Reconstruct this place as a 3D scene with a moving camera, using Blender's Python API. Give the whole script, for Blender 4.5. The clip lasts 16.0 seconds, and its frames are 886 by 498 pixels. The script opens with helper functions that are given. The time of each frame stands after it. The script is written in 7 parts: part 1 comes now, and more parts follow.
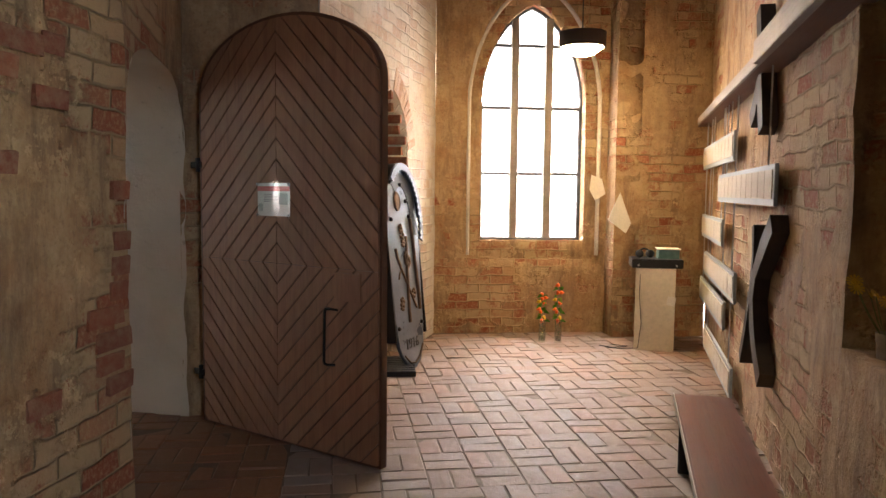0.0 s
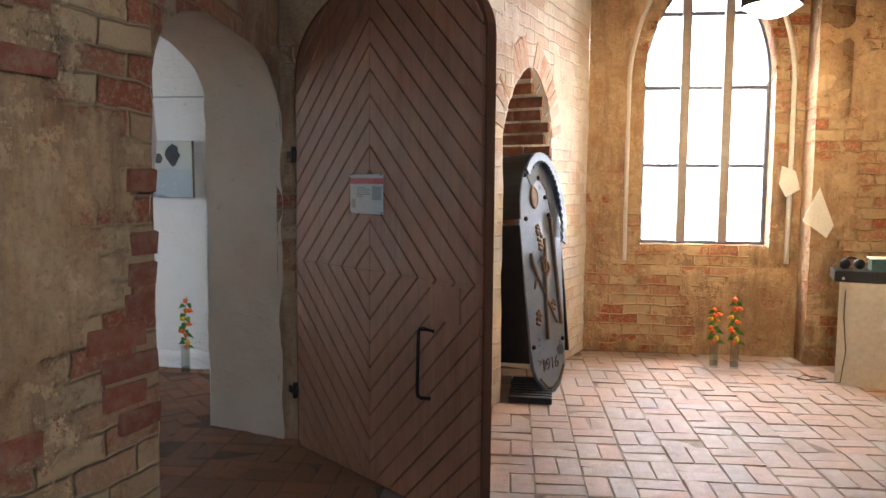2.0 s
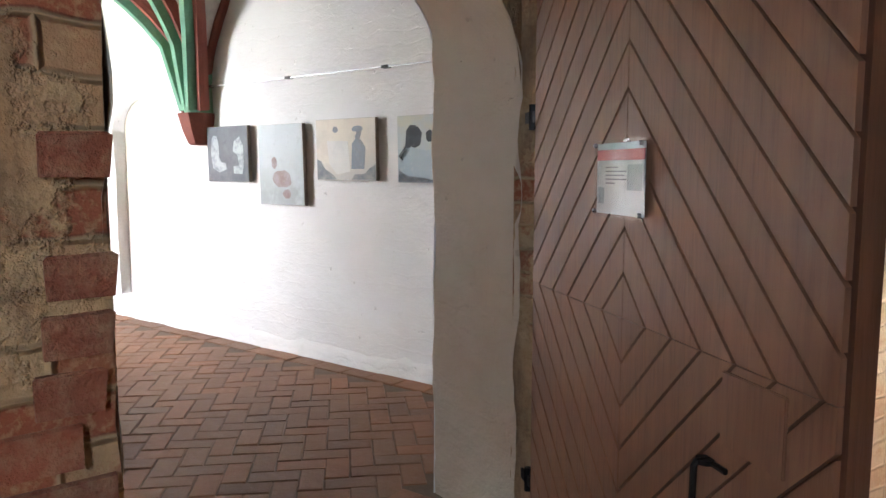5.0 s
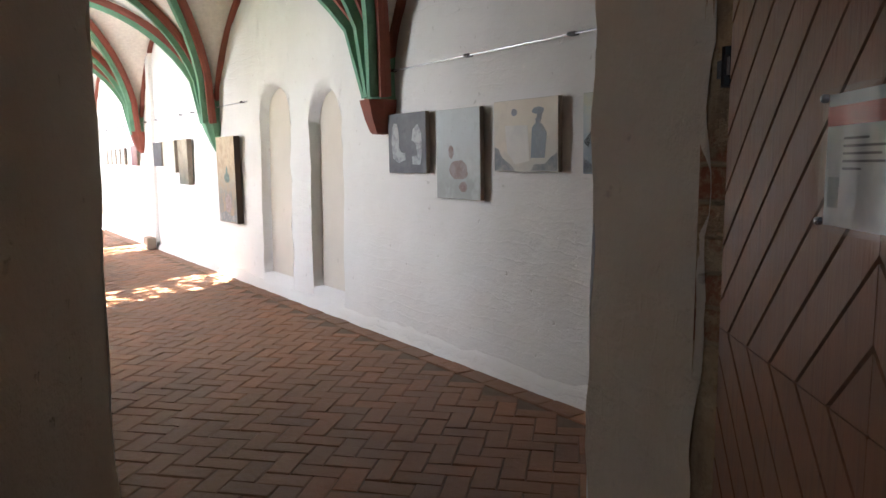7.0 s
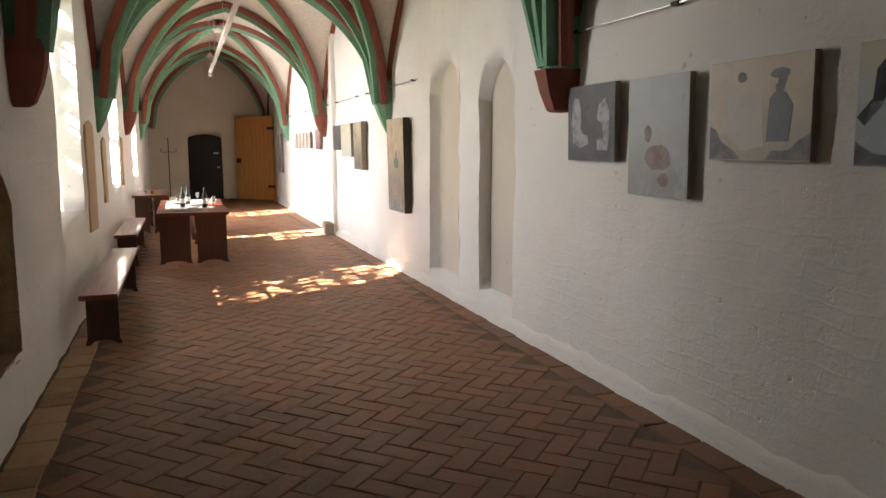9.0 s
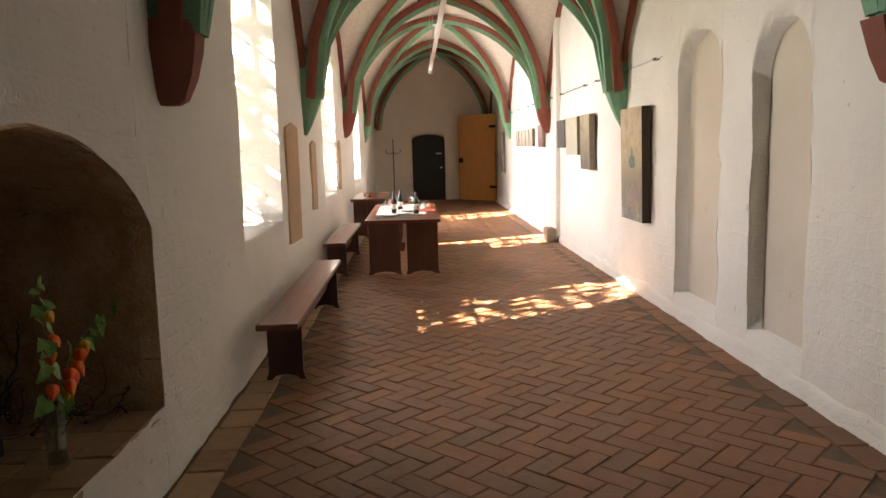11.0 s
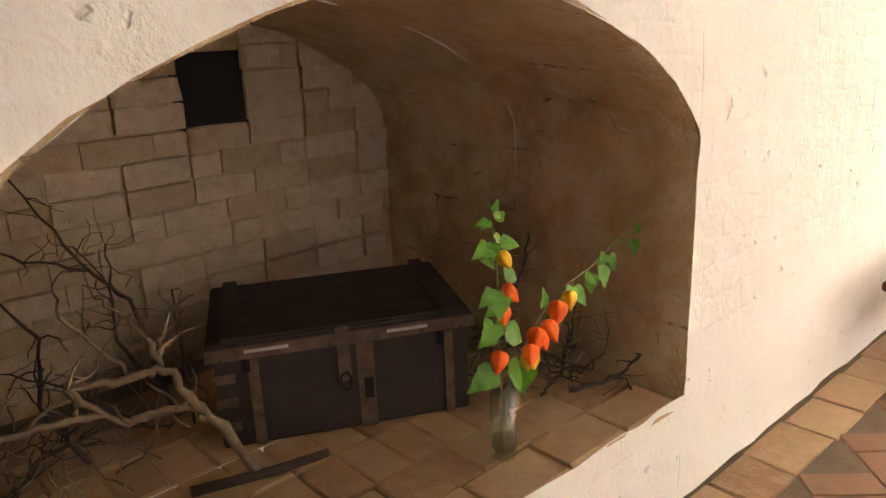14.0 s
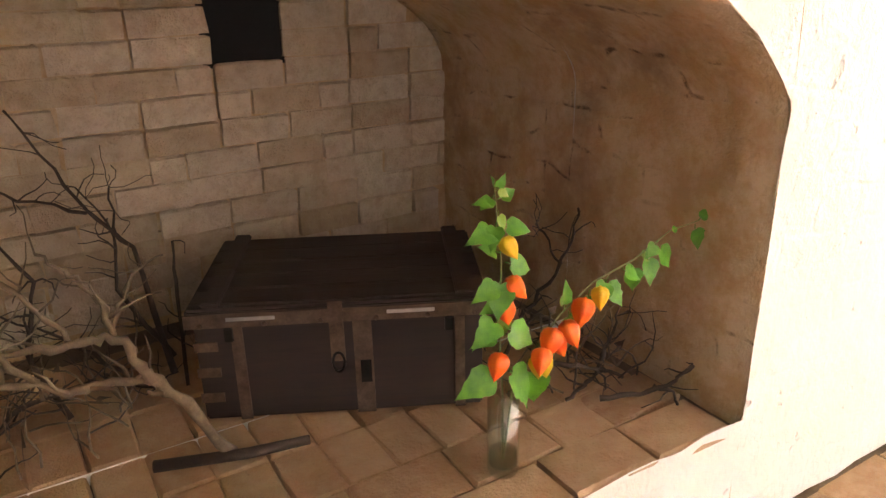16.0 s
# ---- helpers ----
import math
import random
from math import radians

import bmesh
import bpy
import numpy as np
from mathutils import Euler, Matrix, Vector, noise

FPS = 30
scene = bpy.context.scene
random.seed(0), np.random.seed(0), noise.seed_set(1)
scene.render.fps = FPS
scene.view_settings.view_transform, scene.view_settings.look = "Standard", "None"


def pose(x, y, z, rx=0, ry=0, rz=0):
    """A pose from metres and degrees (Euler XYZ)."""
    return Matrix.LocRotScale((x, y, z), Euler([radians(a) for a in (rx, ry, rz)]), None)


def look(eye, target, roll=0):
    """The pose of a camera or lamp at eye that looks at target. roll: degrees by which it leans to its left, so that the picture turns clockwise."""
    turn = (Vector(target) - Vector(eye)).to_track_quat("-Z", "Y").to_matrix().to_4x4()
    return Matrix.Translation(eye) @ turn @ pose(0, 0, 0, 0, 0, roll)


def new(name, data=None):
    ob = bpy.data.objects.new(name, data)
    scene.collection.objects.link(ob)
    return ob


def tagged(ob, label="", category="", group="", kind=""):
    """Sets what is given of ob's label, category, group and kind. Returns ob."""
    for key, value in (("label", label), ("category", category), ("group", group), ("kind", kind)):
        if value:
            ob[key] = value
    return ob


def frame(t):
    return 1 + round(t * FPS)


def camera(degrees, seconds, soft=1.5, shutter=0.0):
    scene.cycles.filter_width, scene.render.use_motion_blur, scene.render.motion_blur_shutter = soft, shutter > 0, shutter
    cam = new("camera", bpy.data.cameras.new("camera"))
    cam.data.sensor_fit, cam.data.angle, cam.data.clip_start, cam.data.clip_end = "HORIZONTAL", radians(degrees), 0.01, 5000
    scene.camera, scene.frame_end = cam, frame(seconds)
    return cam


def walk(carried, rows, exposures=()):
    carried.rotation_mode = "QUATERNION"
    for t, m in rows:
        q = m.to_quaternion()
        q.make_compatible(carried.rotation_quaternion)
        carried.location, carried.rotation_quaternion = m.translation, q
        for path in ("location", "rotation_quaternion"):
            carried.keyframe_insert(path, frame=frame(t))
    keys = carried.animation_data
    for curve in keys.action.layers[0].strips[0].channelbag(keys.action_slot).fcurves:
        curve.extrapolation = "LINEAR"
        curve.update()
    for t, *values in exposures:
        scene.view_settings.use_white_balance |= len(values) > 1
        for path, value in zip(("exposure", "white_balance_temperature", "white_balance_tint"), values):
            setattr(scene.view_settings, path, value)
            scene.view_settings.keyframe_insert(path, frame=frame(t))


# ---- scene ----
cam = camera(62.6, 16.0)
PATH = [
    (0, (-0.177, -0.176, 1.704), (0.002, 1.81, 1.548), 0.6),
    (0.5, (-0.097, 0.028, 1.707), (-0.031, 2.021, 1.56), 0.7),
    (1, (-0.029, 0.252, 1.689), (-0.112, 2.244, 1.527), 0.6),
    (1.5, (0.032, 0.484, 1.692), (-0.166, 2.468, 1.535), 0.4),
    (2, (0.149, 0.8, 1.676), (-0.144, 2.771, 1.511), 0.5),
    (2.5, (0.219, 1.083, 1.672), (-0.221, 3.025, 1.491), 0.5),
    (3, (0.2, 1.42, 1.683), (-0.326, 3.339, 1.477), 0.7),
    (3.5, (0.204, 1.76, 1.666), (-0.455, 3.636, 1.446), 0.5),
    (4, (0.203, 2.102, 1.672), (-0.667, 3.889, 1.449), 0.2),
    (4.2, (0.183, 2.219, 1.663), (-0.773, 3.962, 1.444), 0.1),
    (6.3, (-0.131, 3.238, 1.675), (-1.652, 4.516, 1.45), -0.1),
    (6.5, (-0.146, 3.316, 1.654), (-1.721, 4.528, 1.429), -0.2),
    (7, (-0.325, 3.564, 1.637), (-1.961, 4.692, 1.406), -0.1),
    (7.5, (-0.551, 3.824, 1.649), (-2.278, 4.804, 1.41), -0.4),
    (8, (-0.812, 4.003, 1.648), (-2.623, 4.812, 1.395), -0.8),
    (8.2, (-0.92, 4.069, 1.651), (-2.735, 4.867, 1.393), -0.3),
    (10.3, (-2.193, 4.494, 1.634), (-4.15, 4.794, 1.35), -1.1),
    (10.5, (-2.37, 4.521, 1.634), (-4.334, 4.77, 1.352), -1.2),
    (11, (-2.731, 4.587, 1.651), (-4.711, 4.656, 1.376), -1.4),
    (11.5, (-3.076, 4.616, 1.676), (-5.059, 4.543, 1.426), -1.7),
    (12, (-3.374, 4.642, 1.678), (-5.347, 4.445, 1.419), -1.6),
    (12.5, (-3.609, 4.694, 1.684), (-5.51, 4.13, 1.421), -2.7),
    (13, (-3.839, 4.631, 1.672), (-5.56, 3.668, 1.337), -2.5),
    (13.5, (-4.013, 4.602, 1.679), (-5.479, 3.324, 1.213), -2.7),
    (14, (-4.171, 4.449, 1.645), (-5.438, 3.014, 1.066), -2.6),
    (14.5, (-4.28, 4.42, 1.628), (-5.36, 2.875, 0.957), -2.0),
    (15, (-4.407, 4.426, 1.621), (-5.355, 2.818, 0.902), -1.8),
    (15.5, (-4.505, 4.407, 1.616), (-5.447, 2.801, 0.887), -1.5),
    (16, (-4.623, 4.367, 1.622), (-5.59, 2.771, 0.902), -1.2),
]

EXPOSURES = [(0.0, 5.58, 6500, 15), (1.0, 5.83, 6200, 14), (2.0, 5.93, 5700, 12), (3.0, 5.90, 5500, 12), (3.5, 6.10, 5850, 12), (4.2, 6.55, 6050, 14), (6.3, 5.47, 6200, 16), (8.0, 4.47, 6500, 16), (10.3, 4.33, 7600, 19), (12.0, 4.33, 7800, 20), (12.6, 4.53, 8000, 20), (13.0, 5.15, 7900, 19), (13.5, 6.05, 7800, 18), (14.0, 7.00, 7400, 20), (14.5, 7.85, 7300, 22), (15.0, 7.80, 7200, 23), (16.0, 7.60, 7100, 24)]
walk(cam, [(t, look(eye, target, roll)) for t, eye, target, roll in PATH], EXPOSURES)

# ---------------------------------------------------------------- light
SUN_WAY = Vector((-0.50, 1.0, -0.80))
world = bpy.data.worlds.new("sky")
scene.world = world
world.use_nodes = True
wn = world.node_tree
wn.nodes.clear()
sky = wn.nodes.new("ShaderNodeTexSky")
sky.sky_type = "NISHITA"
sky.sun_disc = False
sky.sun_elevation = math.atan2(0.80, math.hypot(0.50, 1.0))
sky.sun_rotation = math.atan2(0.50, -1.0)
bg = wn.nodes.new("ShaderNodeBackground")
bg.inputs["Strength"].default_value = 0.05
wo = wn.nodes.new("ShaderNodeOutputWorld")
wn.links.new(sky.outputs[0], bg.inputs[0])
wn.links.new(bg.outputs[0], wo.inputs[0])
sun = new("sun", bpy.data.lights.new("sun", "SUN"))
sun.data.energy = 5.0
sun.data.angle = radians(0.5)
sun.data.color = (1.0, 0.97, 0.93)
sun.matrix_world = look((0, 0, 20), Vector((0, 0, 20)) + SUN_WAY)


def area(name, at, to, sx, sy, watts, colour=(1, 1, 1), spread=180):
    d = bpy.data.lights.new(name, "AREA")
    d.shape, d.size, d.size_y, d.energy, d.color, d.spread = "RECTANGLE", sx, sy, watts, colour, radians(spread)
    o = new(name, d)
    o.matrix_world = look(at, to)
    return o


# sky light standing in the window openings
SKYBLUE = (0.72, 0.86, 1.0)
area("window_light_chapel", (1.7, 9.1, 2.5), (1.5, 0, 1.3), 1.3, 2.6, 0.40, SKYBLUE)
area("window_light_side", (0.95, -0.2, 2.7), (0.0, 6.8, 1.2), 0.58, 1.9, 0.68, (0.62, 0.80, 1.0), 115)
for wx, tx, ww in ((-8.875, -5.8, 1.9), (-13.725, -13.0, 4.8), (-18.825, -18.825, 10)):
    area("window_light_cloister", (wx, 2.72, 2.15), (tx, 7.0, 1.2), 0.5, 2.1, ww, (0.93, 0.96, 1.0), 105)
lampd = bpy.data.lights.new("pendant_bulb", "POINT")
lampd.energy, lampd.color, lampd.shadow_soft_size = 0.60, (1.0, 0.56, 0.18), 0.07
lamp_bulb = new("pendant_bulb", lampd)
lamp_bulb.location = (1.885, 7.2, 3.06)

# ---------------------------------------------------------------- materials


class Graph:
    def __init__(self, name):
        self.m = bpy.data.materials.new(name)
        self.m.use_nodes = True
        self.t = self.m.node_tree
        self.b = self.t.nodes["Principled BSDF"]
        self.out = self.t.nodes["Material Output"]
        geo = self.t.nodes.new("ShaderNodeNewGeometry")
        self.pos = geo.outputs["Position"]
        self.island = geo.outputs["Random Per Island"]

    def node(self, kind, **kw):
        n = self.t.nodes.new(kind)
        for k, v in kw.items():
            n.inputs[k].default_value = v
        return n

    def link(self, a, b):
        self.t.links.new(a, b)

    def noise(self, scale, detail=4, rough=0.6, vec=None, stretch=None):
        n = self.node("ShaderNodeTexNoise", Scale=scale, Detail=detail, Roughness=rough)
        v = vec or self.pos
        if stretch:
            mp = self.node("ShaderNodeMapping")
            mp.inputs["Scale"].default_value = stretch
            self.link(v, mp.inputs["Vector"])
            v = mp.outputs[0]
        self.link(v, n.inputs["Vector"])
        return n.outputs[0]

    def ramp(self, fac, lo, hi, a=0.0, b=1.0):
        r = self.node("ShaderNodeMapRange")
        for k, v in ((1, lo), (2, hi), (3, a), (4, b)):
            r.inputs[k].default_value = v
        self.link(fac, r.inputs[0])
        return r.outputs[0]

    def mix(self, fac, a, b, kind="MIX"):
        n = self.t.nodes.new("ShaderNodeMix")
        n.data_type, n.blend_type = "RGBA", kind
        for sock, v in ((n.inputs[0], fac), (n.inputs[6], a), (n.inputs[7], b)):
            if isinstance(v, (int, float)):
                sock.default_value = v
            elif isinstance(v, tuple):
                sock.default_value = (*v, 1)
            else:
                self.link(v, sock)
        return n.outputs[2]

    def math(self, op, a, b=0.0):
        n = self.t.nodes.new("ShaderNodeMath")
        n.operation = op
        for sock, v in zip(n.inputs, (a, b)):
            if isinstance(v, (int, float)):
                sock.default_value = v
            else:
                self.link(v, sock)
        return n.outputs[0]

    def done(self, colour, rough=0.8, height=None, dist=0.01, strength=1.0, metal=0.0, coat=0.0):
        for sock, v in ((self.b.inputs["Base Color"], colour), (self.b.inputs["Roughness"], rough), (self.b.inputs["Metallic"], metal)):
            if isinstance(v, tuple):
                sock.default_value = (*v, 1)
            elif isinstance(v, (int, float)):
                sock.default_value = v
            else:
                self.link(v, sock)
        self.b.inputs["Coat Weight"].default_value = coat
        if height is not None:
            bp = self.node("ShaderNodeBump", Strength=strength, Distance=dist)
            self.link(height, bp.inputs["Height"])
            self.link(bp.outputs[0], self.b.inputs["Normal"])
        return self.m

    def uv(self):
        return self.t.nodes.new("ShaderNodeUVMap").outputs[0]


def plain(name, c1, c2, scale=8, rough=0.6, dist=0.002, metal=0.0, stretch=None, coat=0.0, fine=None):
    """Two tones at one scale, with finer grain and a little relief."""
    g = Graph(name)
    n = g.noise(scale, 5, 0.65, stretch=stretch)
    f = g.noise(fine or scale * 9, 3, 0.6, stretch=stretch)
    col = g.mix(g.ramp(n, 0.3, 0.7), c1, c2)
    col = g.mix(g.ramp(f, 0.35, 0.75, 0.0, 0.35), col, tuple(v * 0.55 for v in c1))
    r = g.ramp(n, 0.2, 0.8, max(0.05, rough - 0.12), min(1, rough + 0.12))
    return g.done(col, r, g.math("ADD", n, g.math("MULTIPLY", f, 0.5)), dist, 1.0, metal, coat)


def brick_node(g, vec, w, h, mortar=0.012):
    n = g.t.nodes.new("ShaderNodeTexBrick")
    for k, v in (("Scale", 1.0), ("Mortar Size", mortar), ("Mortar Smooth", 1.0), ("Bias", 0.0), ("Brick Width", w), ("Row Height", h)):
        n.inputs[k].default_value = v
    n.inputs["Color1"].default_value = (0, 0, 0, 1)
    n.inputs["Color2"].default_value = (1, 1, 1, 1)
    n.inputs["Mortar"].default_value = (0.5, 0.5, 0.5, 1)
    g.link(vec, n.inputs["Vector"])
    return n


def warped(g, vec, amount=0.03, scale=3.0):
    n = g.t.nodes.new("ShaderNodeTexNoise")
    n.inputs["Scale"].default_value = scale
    g.link(vec, n.inputs["Vector"])
    a = g.t.nodes.new("ShaderNodeVectorMath")
    a.operation = "MULTIPLY_ADD"
    g.link(n.outputs[1], a.inputs[0])
    a.inputs[1].default_value = (amount, amount, 0)
    g.link(vec, a.inputs[2])
    return a.outputs[0]


def old_wall(name, lime, ochre, grey, bare=0.50, relief=0.016, red=(0.27, 0.085, 0.036), worn_edge=0.0):
    """Medieval brickwork under old smooth plaster, which has come away in patches."""
    g = Graph(name)
    bk = brick_node(g, warped(g, g.uv(), 0.05, 5.0), 0.285, 0.104)
    big, mid, fine = g.noise(0.85, 6, 0.65), g.noise(4.2, 6, 0.72), g.noise(42, 4, 0.65)
    streak = g.noise(2.4, 5, 0.7, stretch=(2.2, 2.2, 0.5))
    plaster = g.mix(g.ramp(mid, 0.36, 0.62), lime, ochre)
    plaster = g.mix(g.ramp(streak, 0.46, 0.64, 0, 0.8), plaster, grey)
    plaster = g.mix(g.ramp(fine, 0.52, 0.72, 0, 0.45), plaster, tuple(v * 0.45 for v in ochre))
    flake = g.noise(9.0, 7, 0.75)
    where = g.ramp(big, 0.42, 0.55)
    plaster = g.mix(g.math("MULTIPLY", g.ramp(flake, 0.545, 0.57), where), plaster, tuple(min(1, v * 1.22) for v in lime))
    plaster = g.mix(g.math("MULTIPLY", g.ramp(flake, 0.62, 0.64), where), plaster, red)
    tone = g.mix(g.ramp(bk.outputs[0], 0.1, 0.55), red, tuple(v * 0.95 for v in lime))
    tone = g.mix(g.ramp(mid, 0.54, 0.62, 0, 0.8), tone, red)
    tone = g.mix(g.ramp(fine, 0.48, 0.62, 0, 0.45), tone, lime)
    tone = g.mix(g.ramp(bk.outputs[1], 0.3, 0.9), tone, tuple(v * 0.82 for v in lime))
    wear = g.math("ADD", g.math("MULTIPLY", big, 0.65), g.math("MULTIPLY", mid, 0.35))
    if worn_edge:
        su = g.t.nodes.new("ShaderNodeSeparateXYZ")
        g.link(g.uv(), su.inputs[0])
        wear = g.math("ADD", wear, g.ramp(su.outputs[0], 0.0, worn_edge, 0.13, 0.0))
    lost = g.ramp(wear, bare, bare + 0.035)
    col = g.mix(lost, plaster, tone)
    h = g.math("MULTIPLY", g.math("ADD", g.math("MULTIPLY", bk.outputs[1], -0.5), -0.35), lost)
    h = g.math("ADD", h, g.math("MULTIPLY", mid, 0.75))
    h = g.math("ADD", h, g.math("MULTIPLY", fine, 0.2))
    return g.done(col, 0.9, h, relief)


def white_wall(name, a=(0.80, 0.785, 0.745), b=(0.74, 0.72, 0.675), course=0.11, relief=0.018):
    """White limewash laid over brick, soft courses showing through."""
    g = Graph(name)
    bk = brick_node(g, warped(g, g.uv(), 0.12, 4.5), 0.29, 0.10, 0.014)
    big, mid, fine = g.noise(0.9, 5, 0.6), g.noise(6, 6, 0.7), g.noise(45, 4, 0.6)
    pits = g.noise(14, 3, 0.5)
    col = g.mix(g.ramp(big, 0.35, 0.65), a, b)
    col = g.mix(g.ramp(mid, 0.62, 0.74, 0, 0.25), col, (0.55, 0.49, 0.40))
    col = g.mix(g.ramp(pits, 0.70, 0.75, 0, 0.35), col, (0.33, 0.28, 0.22))
    show = g.ramp(big, 0.40, 0.66, 0.0, course)
    h = g.math("ADD", g.math("MULTIPLY", g.math("MULTIPLY", bk.outputs[1], -1.0), show), g.math("MULTIPLY", mid, 0.8))
    h = g.math("ADD", h, g.math("MULTIPLY", fine, 0.12))
    h = g.math("ADD", h, g.ramp(pits, 0.69, 0.74, 0.0, -0.3))
    return g.done(col, 0.88, h, relief)


def brick_mat(name, tones, rough=0.75, per="object", relief=0.004, dust=(0.36, 0.30, 0.24), gloss=0.0):
    """Fired bricks whose tone differs from one brick to the next."""
    g = Graph(name)
    if per == "object":
        rnd = g.t.nodes.new("ShaderNodeObjectInfo").outputs["Random"]
    else:
        rnd = g.island
    cr = g.t.nodes.new("ShaderNodeValToRGB")
    e = cr.color_ramp.elements
    e[0].color, e[1].color = (*tones[0], 1), (*tones[-1], 1)
    for k, c in enumerate(tones[1:-1]):
        e.new((k + 1) / (len(tones) - 1)).color = (*c, 1)
    g.link(rnd, cr.inputs[0])
    big, mid, fine = g.noise(1.6, 4), g.noise(16, 5, 0.7), g.noise(120, 3)
    col = g.mix(g.ramp(mid, 0.42, 0.7, 0, 0.5), cr.outputs[0], dust)
    col = g.mix(g.ramp(big, 0.5, 0.7, 0, 0.35), col, tuple(v * 0.5 for v in tones[0]))
    col = g.mix(g.ramp(fine, 0.6, 0.8, 0, 0.4), col, tuple(v * 0.35 for v in tones[0]))
    r = g.ramp(mid, 0.3, 0.7, rough - 0.16 - gloss, rough + 0.1)
    return g.done(col, r, g.math("ADD", mid, g.math("MULTIPLY", fine, 0.35)), relief)


def wood_mat(name, dark, light, axis=2, rough=0.45, scale=1.0, coat=0.0):
    """Planed timber with grain along one world axis (or the object's own)."""
    g = Graph(name)
    tc = g.t.nodes.new("ShaderNodeTexCoord").outputs["Object"]
    st = [14.0 * scale] * 3
    st[axis] = 0.9 * scale
    a = g.noise(1.6, 5, 0.6, vec=tc, stretch=tuple(st))
    b = g.noise(6.0, 4, 0.7, vec=tc, stretch=tuple(st))
    w = g.noise(2.2, 4, 0.6)
    col = g.mix(g.ramp(a, 0.32, 0.68), dark, light)
    col = g.mix(g.ramp(b, 0.5, 0.75, 0, 0.5), col, tuple(v * 0.5 for v in dark))
    col = g.mix(g.ramp(w, 0.55, 0.8, 0, 0.3), col, tuple(min(1, v * 1.35) for v in light))
    return g.done(col, g.ramp(a, 0.2, 0.8, rough - 0.1, rough + 0.15), b, 0.0012, 1.0, 0.0, coat)


def glow(name, colour, strength):
    g = Graph(name)
    g.b.inputs["Emission Color"].default_value = (*colour, 1)
    g.b.inputs["Emission Strength"].default_value = strength
    return g.done(colour, 0.5)


def glass_mat(name, colour=(0.97, 0.98, 0.98), gloss=0.10):
    """Thin clear glass: light goes straight through, with a faint mirror sheen."""
    g = Graph(name)
    a = g.t.nodes.new("ShaderNodeBsdfTransparent")
    a.inputs[0].default_value = (*colour, 1)
    b = g.t.nodes.new("ShaderNodeBsdfGlossy")
    b.inputs["Roughness"].default_value = 0.04
    m = g.t.nodes.new("ShaderNodeMixShader")
    m.inputs[0].default_value = gloss
    g.link(a.outputs[0], m.inputs[1])
    g.link(b.outputs[0], m.inputs[2])
    g.link(m.outputs[0], g.out.inputs["Surface"])
    return g.m


M_OLD = old_wall("old_ochre_plaster", (0.45, 0.32, 0.175), (0.32, 0.187, 0.085), (0.19, 0.115, 0.065), 0.492, 0.028)
M_PIER = old_wall("worn_pier_plaster", (0.45, 0.31, 0.155), (0.315, 0.178, 0.072), (0.16, 0.09, 0.045), 0.52, 0.030, worn_edge=0.42)
M_OLDW = old_wall("pale_limewashed_brick", (0.58, 0.53, 0.46), (0.50, 0.42, 0.33), (0.46, 0.42, 0.37), 0.44, 0.011, (0.44, 0.33, 0.25))
M_WHITE = white_wall("white_limewash")
M_REVEAL = white_wall("beige_limewash", (0.63, 0.54, 0.42), (0.52, 0.42, 0.30), 0.10, 0.032)
M_ENDWALL = white_wall("warm_end_wall_plaster", (0.70, 0.62, 0.51), (0.64, 0.56, 0.45), 0.1, 0.012)
M_VAULT = plain("vault_plaster", (0.74, 0.70, 0.62), (0.80, 0.77, 0.70), 2.0, 0.9, 0.008)
M_MORTAR = plain("floor_bedding", (0.12, 0.08, 0.05), (0.20, 0.14, 0.095), 9, 0.95, 0.006)
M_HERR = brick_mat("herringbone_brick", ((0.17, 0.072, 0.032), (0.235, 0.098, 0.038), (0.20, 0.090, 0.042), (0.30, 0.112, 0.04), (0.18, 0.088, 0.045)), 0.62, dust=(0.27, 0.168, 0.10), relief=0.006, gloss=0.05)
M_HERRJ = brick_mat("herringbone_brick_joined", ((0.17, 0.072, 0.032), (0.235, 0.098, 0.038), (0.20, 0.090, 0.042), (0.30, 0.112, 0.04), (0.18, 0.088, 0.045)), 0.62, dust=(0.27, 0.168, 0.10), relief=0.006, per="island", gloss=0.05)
T_CHAPEL = ((0.215, 0.135, 0.095), (0.28, 0.185, 0.13), (0.265, 0.20, 0.16), (0.30, 0.16, 0.10), (0.25, 0.205, 0.172))
M_BASK = brick_mat("basketweave_brick", T_CHAPEL, 0.68, relief=0.007, dust=(0.31, 0.255, 0.20), gloss=0.16)
M_BASKJ = brick_mat("basketweave_brick_joined", T_CHAPEL, 0.68, per="island", relief=0.007, dust=(0.31, 0.255, 0.20), gloss=0.16)
M_NBRICK = brick_mat("whitewashed_niche_brick", ((0.55, 0.435, 0.315), (0.64, 0.515, 0.38), (0.47, 0.345, 0.22), (0.58, 0.455, 0.31)), 0.9, relief=0.022, dust=(0.30, 0.18, 0.095))
